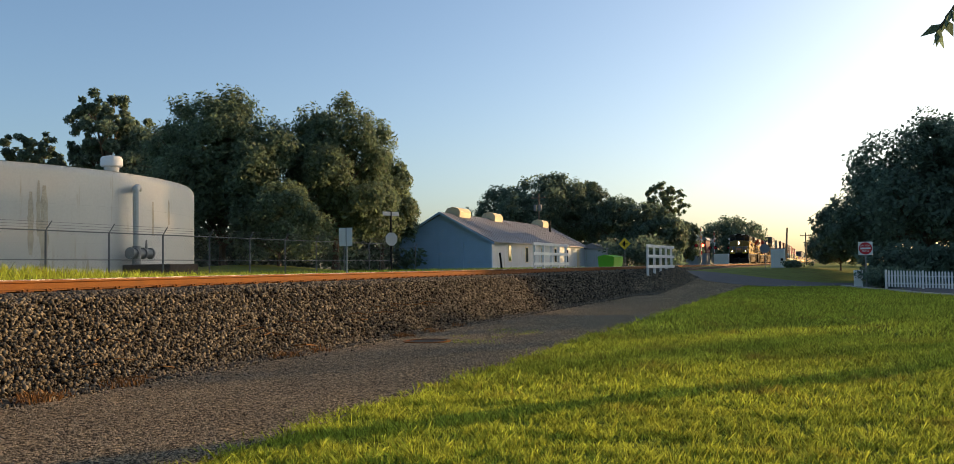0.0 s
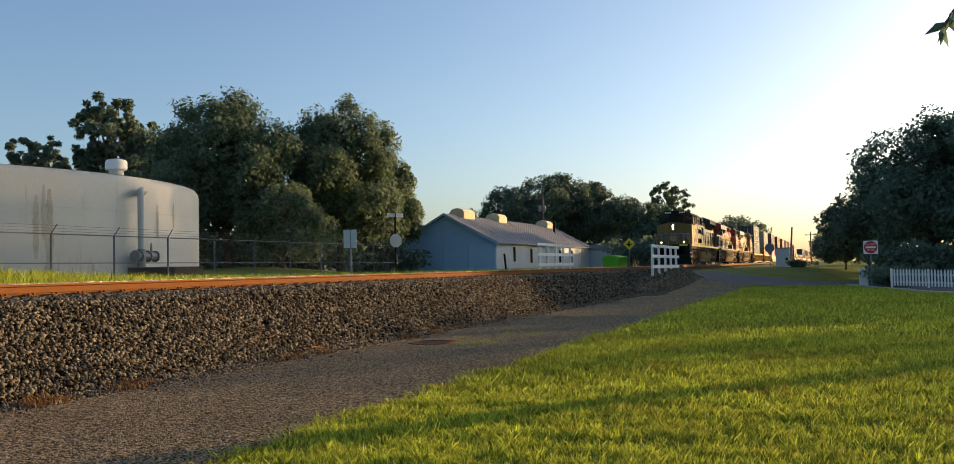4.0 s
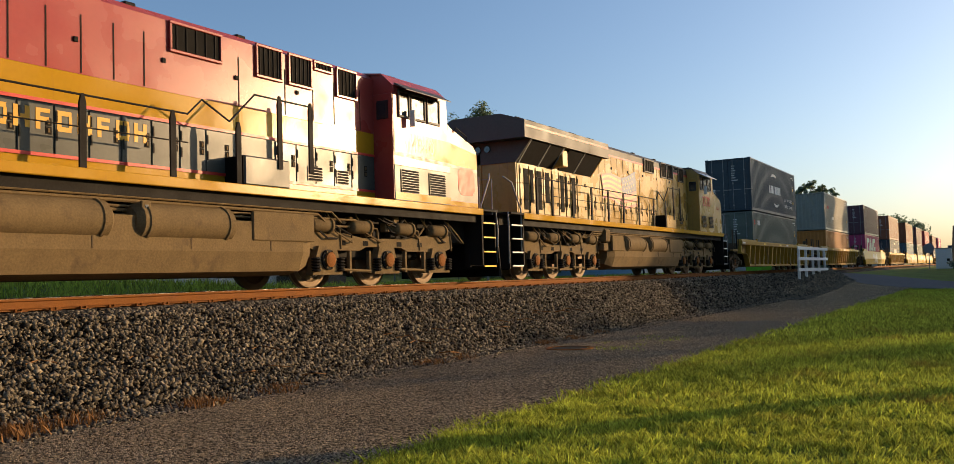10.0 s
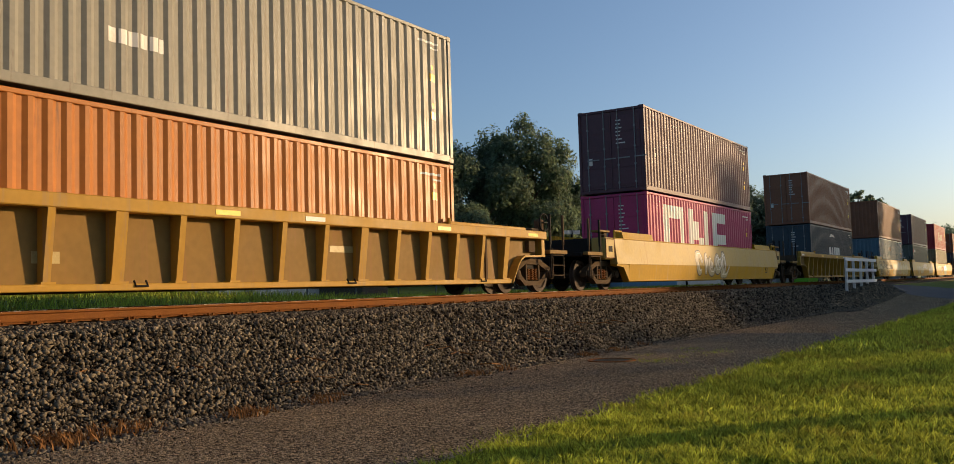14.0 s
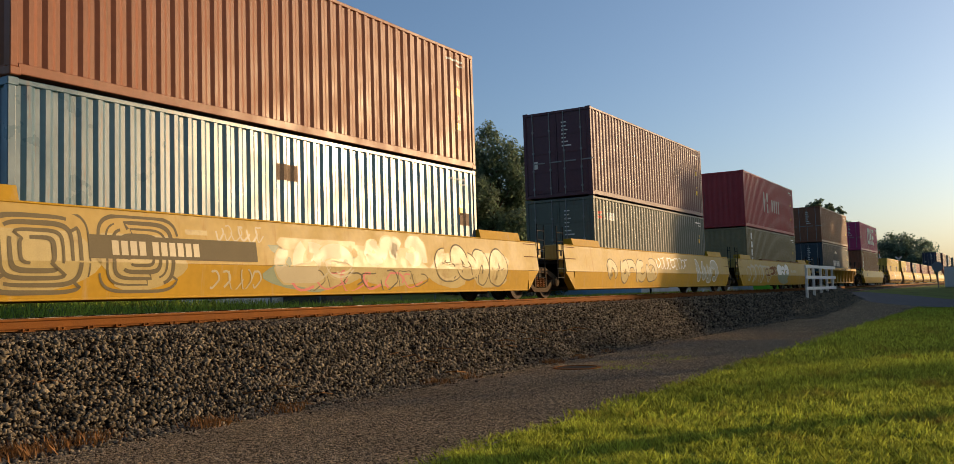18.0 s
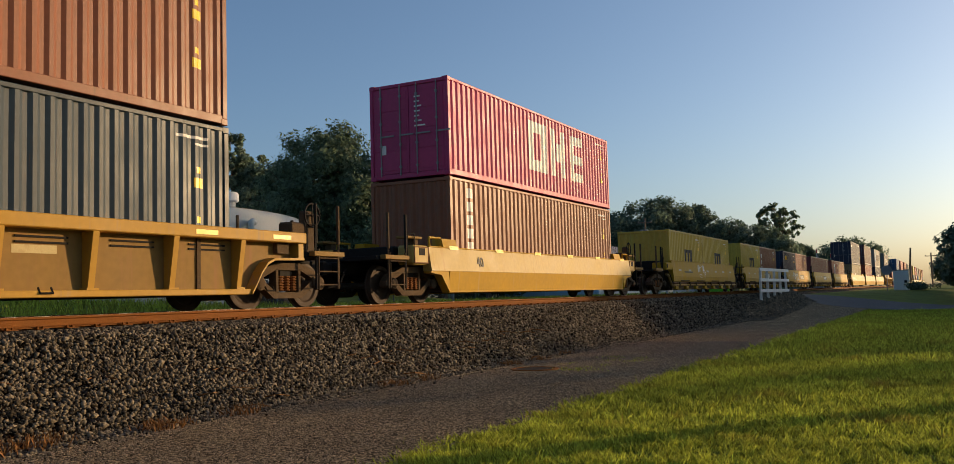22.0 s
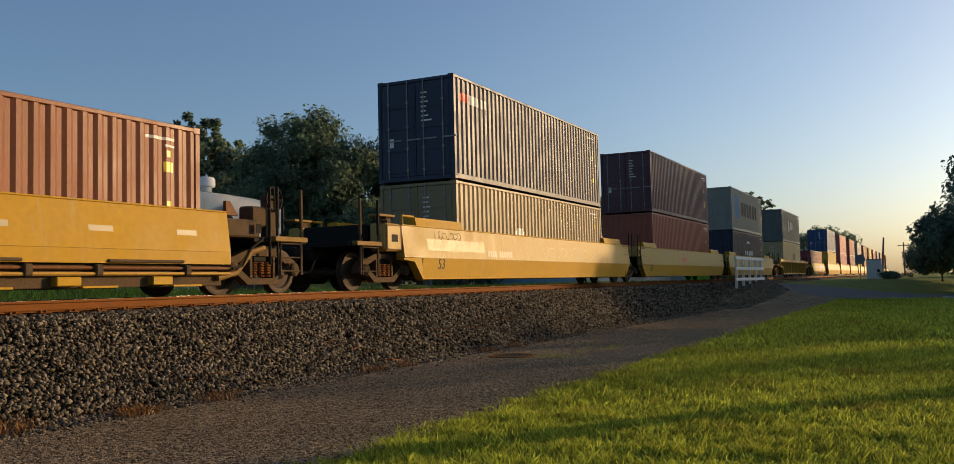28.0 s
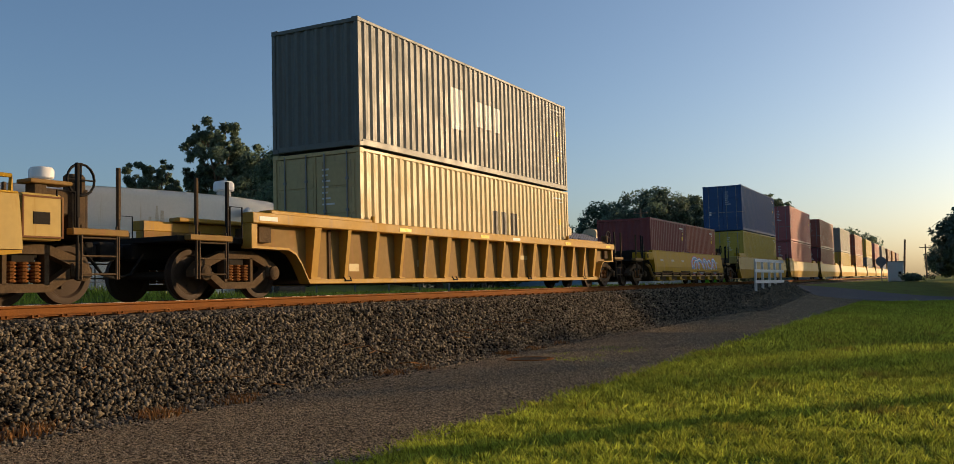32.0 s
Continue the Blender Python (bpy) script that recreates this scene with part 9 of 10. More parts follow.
for az, dist, h, w, seed, n, s, mat, shape, low, sp, label in (
        (37.0, 66, 12.8, 12.2, 11, 27000, 0.23, "leaf_light", "round", 0.02, 0.0, "broad olive-green live oak behind the tank"),
        (33.6, 61, 5.6, 7.0, 17, 8000, 0.20, "leaf_light", "round", 0.04, 0.0, "low sunlit olive oak at the foot of the larger ones"),
        (30.1, 68, 13.2, 9.4, 12, 22000, 0.23, "leaf_light", "plume", 0.02, 0.05, "tall feathery oak with sunlit olive leaves"),
        (27.2, 74, 10.4, 6.4, 13, 10000, 0.24, "leaf_light", "plume", 0.05, 0.1, "lower feathery oak beside the taller one"),
        (43.6, 88, 17.2, 9.6, 14, 9500, 0.30, "leaf", "tall", 0.36, 0.75, "tall thin-crowned dark tree behind the tank"),
        (47.0, 92, 13.4, 8.0, 15, 6500, 0.30, "leaf", "tall", 0.34, 0.7, "thin-crowned dark tree behind the tank"),
        (40.8, 86, 13.5, 9.0, 16, 8000, 0.30, "leaf", "round", 0.15, 0.2, "dark tree between the oaks"),
        (19.0, 118, 11.0, 11.0, 21, 9000, 0.32, "leaf", "round", 0.1, 0.1, "dark round oak behind the shed"),
        (16.4, 122, 13.2, 12.0, 22, 10000, 0.32, "leaf", "round", 0.1, 0.0, "dark round oak behind the shed"),
        (14.0, 126, 12.6, 9.0, 23, 8000, 0.32, "leaf", "round", 0.1, 0.1, "dark tree behind the shed"),
        (11.8, 120, 9.6, 9.0, 24, 7000, 0.30, "leaf", "round", 0.02, 0.1, "dark leafy tree beyond the green skip"),
        (9.2, 128, 12.0, 6.5, 25, 1500, 0.34, "leaf_light", "tall", 0.55, 0.95, "tree with a thin bare crown"),
        (9.8, 116, 7.5, 8.0, 26, 6000, 0.30, "leaf", "round", 0.02, 0.1, "low dark leafy tree by the crossing"),
        (8.1, 140, 7.0, 6.0, 27, 4000, 0.30, "leaf", "round", 0.02, 0.2, "low tree by the crossing"),
        (5.2, 215, 10.5, 17.0, 28, 6000, 0.45, "leaf", "round", 0.05, 0.1, "distant spreading tree beyond the crossing"),
        (-0.2, 330, 10.0, 16.0, 29, 4000, 0.6, "leaf", "round", 0.05, 0.0, "distant tree beside the line"),
        (-5.6, 78, 12.2, 13.0, 31, 14000, 0.28, "leaf", "round", 0.04, 0.1, "large dark tree behind the picket fence"),
        (-9.5, 82, 14.0, 13.0, 32, 12000, 0.30, "leaf", "round", 0.04, 0.1, "large dark tree behind the picket fence"),
        (-2.2, 84, 6.8, 7.5, 33, 5000, 0.28, "leaf", "round", 0.36, 0.3, "small dark tree beside the large one"),
        (-0.9, 92, 4.2, 5.0, 34, 2500, 0.26, "leaf", "round", 0.05, 0.3, "small dark tree with loose branches"),
):
    x, y = place(az, dist)
    tree("tree", x, y, h, w, seed, n, s, mat, low=low, label=label, shape=shape, sparse=sp)

# ---- shade trees outside the view, on the sun's side
# unseen trees added to block the sun from lawn, tank and shed side
for x, y, h, w, seed in ((21, 83, 11.2, 12, 41), (30, 85, 11.4, 13, 42), (39.5, 82, 12.4, 13, 43), (48.5, 83, 13.6, 14, 44), (57, 81, 13.8, 14, 45), (66, 83, 13.6, 14, 46), (76, 82, 13.6, 14, 47),
                         (23, 112, 23.0, 12, 54), (10, 129, 14.0, 8, 55), (16, 130, 16.5, 9, 56), (22, 129, 18.0, 9, 57), (29, 111, 24.5, 13, 50), (36, 113, 25.5, 13, 51), (42.5, 110, 24.0, 12, 52), (48, 112, 20.5, 9, 53)):
    tree("tree", x, y, h, w, seed, 1350, 0.80, "leaf", low=0.06, label="broad dark green tree out of view, added to cast shade", sparse=0.0)
# unseen tree placed so that its trunk draws the stripe across the lawn
tree("tree", 8.2, 22.9, 12.0, 8.0, 48, 5000, 0.24, "leaf", low=0.44, label="tree out of view, added to cast a stripe of shade on the lawn")
near_tree = tree("tree", 6.6, 1.6, 7.5, 7.5, 49, 5200, 0.16, "leaf", low=0.42, label="pecan tree with drooping leaf sprays beside the path")


def hanging_spray():
    """A drooping twig of long pointed leaves at the end of a near limb."""
    s = Shape()
    base, tip = Vector((-5.6, 3.4, 3.5)), Vector((-6.04, 3.42, 2.84))
    s.tube([(-1.2, 0.8, 3.4), (-3.4, 2.2, 3.75), base, tip], 0.03, 6, 0.005)
    part("limb", s, M["bark"], near_tree)
    rng = random.Random(12)
    v = Shape()
    for k in range(30):
        u = rng.random()
        p = Vector((-5.75, 3.4, 3.3)).lerp(tip, 0.15 + 0.85 * u)
        d = Vector((rng.uniform(-0.5, 0.5), rng.uniform(-0.4, 0.4), rng.uniform(-1.0, -0.1))).normalized()
        sd = d.cross(Vector((rng.uniform(-1, 1), rng.uniform(-1, 1), 0.2))).normalized()
        ln, wd = rng.uniform(0.10, 0.17), rng.uniform(0.016, 0.024)
        v.add([p, p + d * ln * 0.4 + sd * wd, p + d * ln, p + d * ln * 0.4 - sd * wd], [(0, 1, 2, 3)])
    part("leaf_spray", v, M["leaf"], near_tree, "long pointed green leaves")


hanging_spray()


# ---- signs, fences and crossing equipment
def post_thing(name, label, category, x, y, z=None, group=""):
    return thing(name, label, category, group, pose(x, y, float(ground_z(x, y)) if z is None else z))


def white_barrier(x, y, z0, ln, label):
    """Open white timber guard: five posts and three rails, parallel to the track."""
    b = thing("guard_fence", label, "fence", "guard fences by the crossing", pose(x, y, z0))
    n = 5
    rng = random.Random(int(-x * 7))
    for k in range(n):
        part("post", Shape().box(-0.065, 0.065, ln * k / (n - 1) - 0.065, ln * k / (n - 1) + 0.065, -0.5, 1.76 + rng.uniform(-0.04, 0.04), 0.012, pose(0, 0, 0, rng.uniform(-0.4, 0.4), rng.uniform(-1, 1), 0)), M["white"], b)
    for z in (0.40, 1.0, 1.58):
        part("rail", Shape().box(0.07, 0.115, -0.55, ln + 0.5, z, z + 0.17, 0.01, pose(0, 0, 0, rng.uniform(-0.25, 0.25), 0, 0)), M["white"], b)


white_barrier(-9.35, 51.0, 0.95, 8.6, "white painted timber guard fence by the crossing")
white_barrier(-15.6, 49.6, 1.2, 6.6, "white painted timber guard fence beyond the track")


def picket_fence():
    """White pickets across the far side of the street, on ground that falls a little."""
    f = thing("picket_fence", "white wooden picket fence along the street", "fence")
    d = Vector((1.0, -0.2)).normalized()
    ang = math.degrees(math.atan2(d.y, d.x))
    pk = Shape().prism([(-0.042, 0), (0.042, 0), (0.042, 0.84), (0, 0.92), (-0.042, 0.84)], -0.012, 0.012, "y").mesh("picket", M["white"])
    base = lambda s_: 0.16 - 0.035 * s_
    for k in range(84):
        s_ = 0.152 * k
        part("picket", pk, M["white"], f, at=pose(3.1 + d.x * s_, 53.6 + d.y * s_, base(s_), 0, random.uniform(-0.7, 0.7), ang))
    for z in (0.2, 0.62):
        for k in range(7):
            s0, s1 = 1.8 * k, 1.8 * (k + 1)
            part("rail", Shape().tube([(3.1 + d.x * s0, 53.64 + d.y * s0, base(s0) + z), (3.1 + d.x * s1, 53.64 + d.y * s1, base(s1) + z)], 0.035, 4), M["white"], f)
    for k in range(8):
        s_ = 1.8 * k
        part("post", Shape().box(-0.05, 0.05, 0.07, 0.17, -0.5, 0.92, 0.01), M["white"], f, at=pose(3.1 + d.x * s_, 53.6 + d.y * s_, base(s_), 0, 0, ang))


picket_fence()


def no_entry_sign():
    x, y = place(-2.27, 56)
    s = post_thing("road_sign", "white square road sign with a red disc and white bar", "road sign", x, y)
    part("post", Shape().box(-0.03, 0.03, -0.02, 0.02, -0.3, 2.65, 0.005), M["steel"], s)
    b = part("plate", Shape().box(-0.38, 0.38, -0.04, -0.025, 1.93, 2.69, 0.008), M["white"], s)
    part("disc", Shape().lathe([(0.35, 0), (0.35, 0.004)], 32, "y", Matrix.Translation((0, -0.049, 2.31))), M["sign_red"], b)
    part("bar", Shape().box(-0.27, 0.27, -0.056, -0.05, 2.26, 2.36), M["white"], b)
    face = Matrix(((1, 0, 0, 0), (0, 0, -1, 0), (0, 1, 0, 0), (0, 0, 0, 1)))
    part("lettering", letters("DO NOT", 0.13, M["white"], depth=0.001), None, b, at=Matrix.Translation((0, -0.052, 2.47)) @ face)
    part("lettering", letters("ENTER", 0.13, M["white"], depth=0.001), None, b, at=Matrix.Translation((0, -0.052, 2.15)) @ face)
    u = post_thing("utility_box", "small white utility box beside the street", "utility box", x - 0.35, y + 2.2)
    part("cabinet", Shape().box(-0.25, 0.25, -0.2, 0.2, -0.1, 1.05, 0.03), M["white"], u)


no_entry_sign()


def bush(x, y, w, h, seed, mat="leaf", label="dark rounded shrub beside the street", n=2600, size=0.09):
    rng = np.random.default_rng(seed)
    b = post_thing("shrub", label, "shrub", x, y)
    c = np.stack([rng.normal(0, w * 0.25, 26), rng.normal(0, w * 0.2, 26), h * (0.15 + 0.6 * rng.random(26))], -1)
    v, f = leaf_cloud(rng, c, np.full(26, w * 0.17), n, size)
    v[:, 2] = np.clip(v[:, 2], 0.02, None)
    part("foliage", raw("foliage", v, f, M[mat]), M[mat], b)
    s = Shape()
    for k in range(6):
        a_ = k * 1.05
        s.tube([(0, 0, -0.1), (math.cos(a_) * w * 0.2, math.sin(a_) * w * 0.2, h * 0.6)], 0.02, 5, 0.006)
    part("stems", s, M["bark"], b)


bush(3.2, 56.9, 2.5, 1.25, 61)
bush(-2.6, 90, 1.8, 0.7, 62, label="low weeds beside the relay cabinet")
for k, (az, dist, w, h) in enumerate(((-4.5, 70, 6, 2.6), (-7.5, 71, 7, 2.8), (-10.5, 70, 7, 3.0), (13.0, 108, 7, 3.2), (10.5, 106, 8, 3.4), (33, 70, 9, 3.0), (38, 72, 9, 3.0), (28, 76, 6, 2.6))):
    x, y = place(az, dist)
    bush(x, y, w, h, 70 + k, "leaf", "dense dark undergrowth below the trees", 3500, 0.22)


def relay_cabinet():
    x, y = place(2.6, 95)
    c = post_thing("relay_cabinet", "silver-white railway signal relay cabinet", "cabinet", x, y, 0.93)
    part("body", Shape().box(-0.68, 0.68, -0.5, 0.5, 0.12, 1.98, 0.02), M["white"], c)
    part("roof", Shape().box(-0.74, 0.74, -0.56, 0.56, 1.98, 2.06, 0.02), M["steel"], c)
    part("base", Shape().box(-0.6, 0.6, -0.45, 0.45, -0.4, 0.12), M["concrete"], c)
    part("door", Shape().box(-0.55, 0.10, -0.53, -0.502, 0.2, 1.9, 0.01), M["white"], c)
    part("vent", Shape().box(0.25, 0.5, -0.52, -0.502, 0.8, 1.05), M["black"], c)
    x, y = place(3.35, 92)
    d = post_thing("round_sign", "back of a round railway warning sign", "road sign", x, y, 0.9)
    part("post", Shape().tube([(0, 0, -0.3), (0, 0, 2.4)], 0.04, 8), M["steel"], d)
    part("disc", Shape().lathe([(0.46, 0), (0.46, 0.02)], 28, "y", Matrix.Translation((0, -0.06, 2.05))), M["grey_wall"], d)


relay_cabinet()


def crossing_signal(az, dist, lit, gate):
    x, y = place(az, dist)
    s = post_thing("crossing_signal", "level crossing signal mast with red lamps", "crossing signal", x, y, 1.2, "crossing signals")
    part("mast", Shape().tube([(0, 0, -0.2), (0, 0, 4.4)], 0.06, 8), M["steel"], s)
    for k, sg in enumerate((1, -1)):
        part("crossbuck_arm", Shape().box(-0.6, 0.6, -0.09, -0.07, -0.11, 0.11, 0, Matrix.Translation((0, 0, 4.0)) @ Matrix.Rotation(sg * 0.78, 4, "Y")), M["white"], s)
    for x0 in (-0.45, 0.45):
        l = part("lamp_hood", Shape().lathe([(0.26, 0), (0.26, 0.03)], 20, "y", Matrix.Translation((x0, -0.1, 2.9))), M["black"], s)
        part("lens", Shape().lathe([(0.15 if not lit else 0.2, 0), (0.15 if not lit else 0.2, 0.02)], 18, "y", Matrix.Translation((x0, -0.13, 2.9))), M["red_lamp"] if lit and x0 > 0 else M["sign_red"], l)
    part("arm", Shape().tube([(-0.45, 0, 2.9), (0.45, 0, 2.9)], 0.04, 6), M["steel"], s)
    if gate:
        g = part("gate_arm", Shape().box(0.2, 0.3, -0.2, -0.12, 0.9, 5.6, 0.01), M["white"], s)
        for k in range(4):
            part("stripe", Shape().box(0.195, 0.305, -0.205, -0.115, 1.6 + 1.1 * k, 2.1 + 1.1 * k), M["sign_red"], g)
    part("gate_motor", Shape().box(-0.25, 0.25, -0.3, 0.3, 0.5, 1.3, 0.03), M["steel"], s)


crossing_signal(7.2, 128, True, True)
crossing_signal(6.4, 150, False, True)
crossing_signal(5.3, 152, False, False)


def far_buildings():
    x, y = place(7.9, 160)
    b = thing("freight_shed", "dark red boarded freight shed with grey lower wall", "shed", at=pose(x, y, 1.2))
    part("wall", Shape().box(-3.2, 3.0, 0, 6, 0, 2.2), M["grey_wall"], b)
    part("upper_wall", Shape().box(-3.25, 3.05, -0.05, 6, 2.2, 4.4), M["dark_wall"], b)
    part("roof", Shape().prism([(-3.6, 4.4), (3.4, 4.4), (3.0, 4.9), (-2.0, 5.3)], -0.3, 6.3, "y"), M["roof"], b)
    x, y = place(5.9, 146)
    c = thing("equipment_cabinet", "pale equipment cabinet beyond the crossing", "cabinet", at=pose(x, y, 1.15))
    part("body", Shape().box(-1.1, 1.1, -0.6, 0.6, 0, 1.9, 0.03), M["white"], c)
    part("door", Shape().box(-0.9, -0.1, -0.62, -0.602, 0.15, 1.7), M["white"], c)
    x, y = place(12.85, 92)
    g = thing("skip", "bright green tarpaulin-covered skip beside the shed", "skip", at=pose(x, y, 1.2, 0, 0, -12))
    part("bin", Shape().prism([(-0.75, 0.15), (0.85, 0.15), (0.95, 1.15), (-0.85, 1.15)], -0.6, 1.6, "y"), M["green_bin"], g)
    part("cover", Shape().prism([(-0.9, 1.15), (0.98, 1.15), (0.8, 1.25), (-0.1, 1.42), (-0.8, 1.25)], -0.65, 1.65, "y"), M["green_bin"], g)
    part("skid", Shape().box(-0.6, -0.4, -0.5, 1.5, -0.1, 0.15).box(0.5, 0.7, -0.5, 1.5, -0.1, 0.15), M["black"], g)
    x, y = place(13.9, 104)
    w = thing("outbuilding", "small whitewashed outbuilding behind the skip", "outbuilding", at=pose(x, y, 1.2))
    part("wall", Shape().box(-1.6, 1.8, 0, 3, -0.1, 2.2), M["shed_white"], w)
    part("roof", Shape().prism([(-1.8, 2.2), (2.0, 2.2), (0.1, 2.9)], -0.2, 3.2, "y"), M["roof"], w)


far_buildings()


def diamond_sign():
    x, y = place(11.78, 80)
    s = post_thing("warning_sign", "yellow diamond road warning sign with a black cross symbol", "road sign", x, y)
    part("post", Shape().box(-0.03, 0.03, -0.02, 0.02, -0.3, 2.6, 0.004), M["steel"], s)
    p = part("plate", Shape().box(-0.38, 0.38, -0.04, -0.025, -0.38, 0.38, 0.008, Matrix.Translation((0, 0, 2.2)) @ Matrix.Rotation(math.pi / 4, 4, "Y")), M["sign_yellow"], s)
    part("symbol", Shape().box(-0.26, 0.26, -0.048, -0.042, 2.14, 2.22).box(-0.05, 0.05, -0.049, -0.043, 1.95, 2.45).box(-0.12, -0.06, -0.048, -0.042, 2.02, 2.36), M["black"], p)


diamond_sign()


def roadside_signs():
    x, y = place(29.4, 34)
    s = post_thing("sign_post", "steel post with two bare metal sign backs", "road sign", x, y, 1.2)
    part("post", Shape().box(-0.03, 0.03, -0.02, 0.02, -0.3, 1.9, 0.004), M["steel"], s)
    for x0, x1 in ((-0.30, -0.02), (0.02, 0.26)):
        part("plate", Shape().box(x0, x1, -0.04, -0.022, 1.22, 1.90, 0.006), M["sign_back"], s)
    x, y = place(26.6, 46)
    s = post_thing("stop_sign", "back of an octagonal stop sign on a dark post", "road sign", x, y, 1.2)
    part("post", Shape().box(-0.04, 0.04, -0.03, 0.03, -0.3, 3.3, 0.004), M["black"], s)
    o = [(0.36 * math.cos(math.pi / 8 + k * math.pi / 4), 0.36 * math.sin(math.pi / 8 + k * math.pi / 4) + 1.85) for k in range(8)]
    part("plate", Shape().prism(o, -0.05, -0.035, "y", Matrix.Rotation(radians(55), 4, "Z")), M["sign_back"], s)
    part("street_plate", Shape().box(-0.5, 0.5, -0.02, 0.0, 3.05, 3.25, 0, Matrix.Rotation(radians(62), 4, "Z")), M["sign_back"], s)
    x, y = place(19.55, 50)
    m = post_thing("marker_post", "short black leaning marker post", "post", x, y, 1.2)
    part("post", Shape().box(-0.05, 0.05, -0.04, 0.04, -0.3, 1.15, 0.01, Matrix.Rotation(radians(-6), 4, "Y")), M["black"], m)


roadside_signs()


def power_pole(az, dist, h, lean=0.0, lamp=False, cans=0, arm=True):
    x, y = place(az, dist)
    p = post_thing("utility_pole", "weathered wooden utility pole", "utility pole", x, y, None, "utility poles")
    part("pole", Shape().tube([(0, 0, -0.3), (lean, 0, h)], 0.15, 8, 0.10), M["wood"], p)
    if arm:
        part("crossarm", Shape().box(-0.9 + lean, 0.9 + lean, -0.12, 0.0, h - 0.6, h - 0.48, 0.01), M["wood"], p)
        for k in (-0.8, 0.0, 0.8):
            part("insulator", Shape().lathe([(0.05, 0), (0.06, 0.08), (0.03, 0.14)], 8, "z", Matrix.Translation((k + lean, -0.06, h - 0.48))), M["steel"], p)
    for k in range(cans):
        part("transformer", Shape().lathe([(0.2, 0), (0.22, 0.05), (0.22, 0.7), (0.12, 0.8)], 12, "z", Matrix.Translation((-0.35 + 0.6 * k, -0.3, h - 2.2))), M["steel"], p, smooth=True)
    if lamp:
        part("lamp_arm", Shape().tube([(lean, 0, h - 0.3), (lean + 0.5, -0.2, h + 0.1), (lean + 1.1, -0.4, h + 0.1)], 0.03, 6), M["steel"], p)
        part("lamp_head", Shape().box(lean + 1.0, lean + 1.5, -0.5, -0.3, h + 0.02, h + 0.14, 0.03), M["steel"], p)
    return x, y, h


power_pole(17.15, 112, 9.4, 0, False, 2)
pa = power_pole(2.2, 120, 4.9, 0.35, False, 0, False)
pb = power_pole(1.0, 165, 5.6, 0.0)
pc = power_pole(-0.2, 240, 7.0)
for k, (za, zb) in enumerate(((5.0, 5.1), (5.2, 5.3))):
    w = thing("overhead_wire", "thin sagging overhead wire between poles", "wire", "overhead wires")
    xb, yb, hb = pb
    xc, yc, hc = pc
    part("cable", Shape().tube([(xb + 0.8 * k, yb, ground_z(xb, yb) + hb - 0.4), ((xb + xc) / 2 + 0.5, (yb + yc) / 2, 5.3), (xc, yc, 1 + hc - 0.4)], 0.012, 4), M["black"], w)
    w2 = thing("overhead_wire", "thin sagging overhead wire between poles", "wire", "overhead wires")
    part("cable", Shape().tube([(xb + 0.8 * k, yb, ground_z(xb, yb) + hb - 0.4), (4.0, 150, 5.6), (12.0, 140, 7.5)], 0.012, 4), M["black"], w2)

# ---- small things on the path and in the ballast
x, y = place(24.4, 18.9)
cover = thing("drain_cover", "dark iron drain cover sunk in the path", "drain cover", at=pose(x, y, 0.012, 0, 0, 12))
part("ring", Shape().lathe([(0.50, 0.0), (0.50, 0.02), (0.43, 0.024), (0.43, 0.0)], 32, "z"), M["rail"], cover)
part("plate", Shape().lathe([(0.42, 0.0), (0.42, 0.012)], 32, "z"), M["black"], cover)


def tuft(name, x, y, z, count, h, spread, seed, mat, label, category):
    rng = np.random.default_rng(seed)
    p = rng.normal(0, spread, (count, 2)) * np.array([1, 1.3])
    hh = h * (0.4 + 0.8 * rng.random(count))
    lean_ = rng.normal(0, 0.45, (count, 2)) * hh[:, None]
    a_ = rng.random(count) * 3.14
    w = 0.006 + 0.006 * rng.random(count)
    dx, dy = np.cos(a_) * w, np.sin(a_) * w
    zz = np.full(count, 0.0)
    v = np.stack([np.stack([p[:, 0] - dx, p[:, 1] - dy, zz], -1), np.stack([p[:, 0] + dx, p[:, 1] + dy, zz], -1),
                  np.stack([p[:, 0] + lean_[:, 0] * 0.5 + dx * 0.8, p[:, 1] + lean_[:, 1] * 0.5 + dy * 0.8, hh * 0.6], -1),
                  np.stack([p[:, 0] + lean_[:, 0], p[:, 1] + lean_[:, 1], hh], -1)], 1).reshape(-1, 3)
    me = raw(name, v, np.arange(4 * count).reshape(-1, 4), M[mat])
    ob = new(name, me)
    ob.matrix_basis = pose(x, y, z)
    return tagged(ob, label, category, "weeds along the ballast", kind="stuff")


rng_t = random.Random(77)
for k in range(26):
    y = rng_t.uniform(7, 22) if k > 6 else rng_t.uniform(5.6, 7.6)
    x = -9.25 + rng_t.uniform(-0.25, 0.5) if k > 6 else -9.5 + rng_t.uniform(-0.5, 0.4)
    tuft("weed", x, y, 0.02, 60 if k > 6 else 200, 0.10 if k > 6 else 0.15, 0.12 if k > 6 else 0.17, 200 + k, "weed", "dry orange-brown weeds at the foot of the ballast", "weed")
for k in range(14):
    tuft("grass_tuft", -7.2 + rng_t.uniform(-0.5, 0.9), 18.3 + rng_t.uniform(-1.3, 2.4), 0.01, 24, 0.04, 0.14, 300 + k, "blade", "small green grass tuft on the gravel path", "grass tuft")
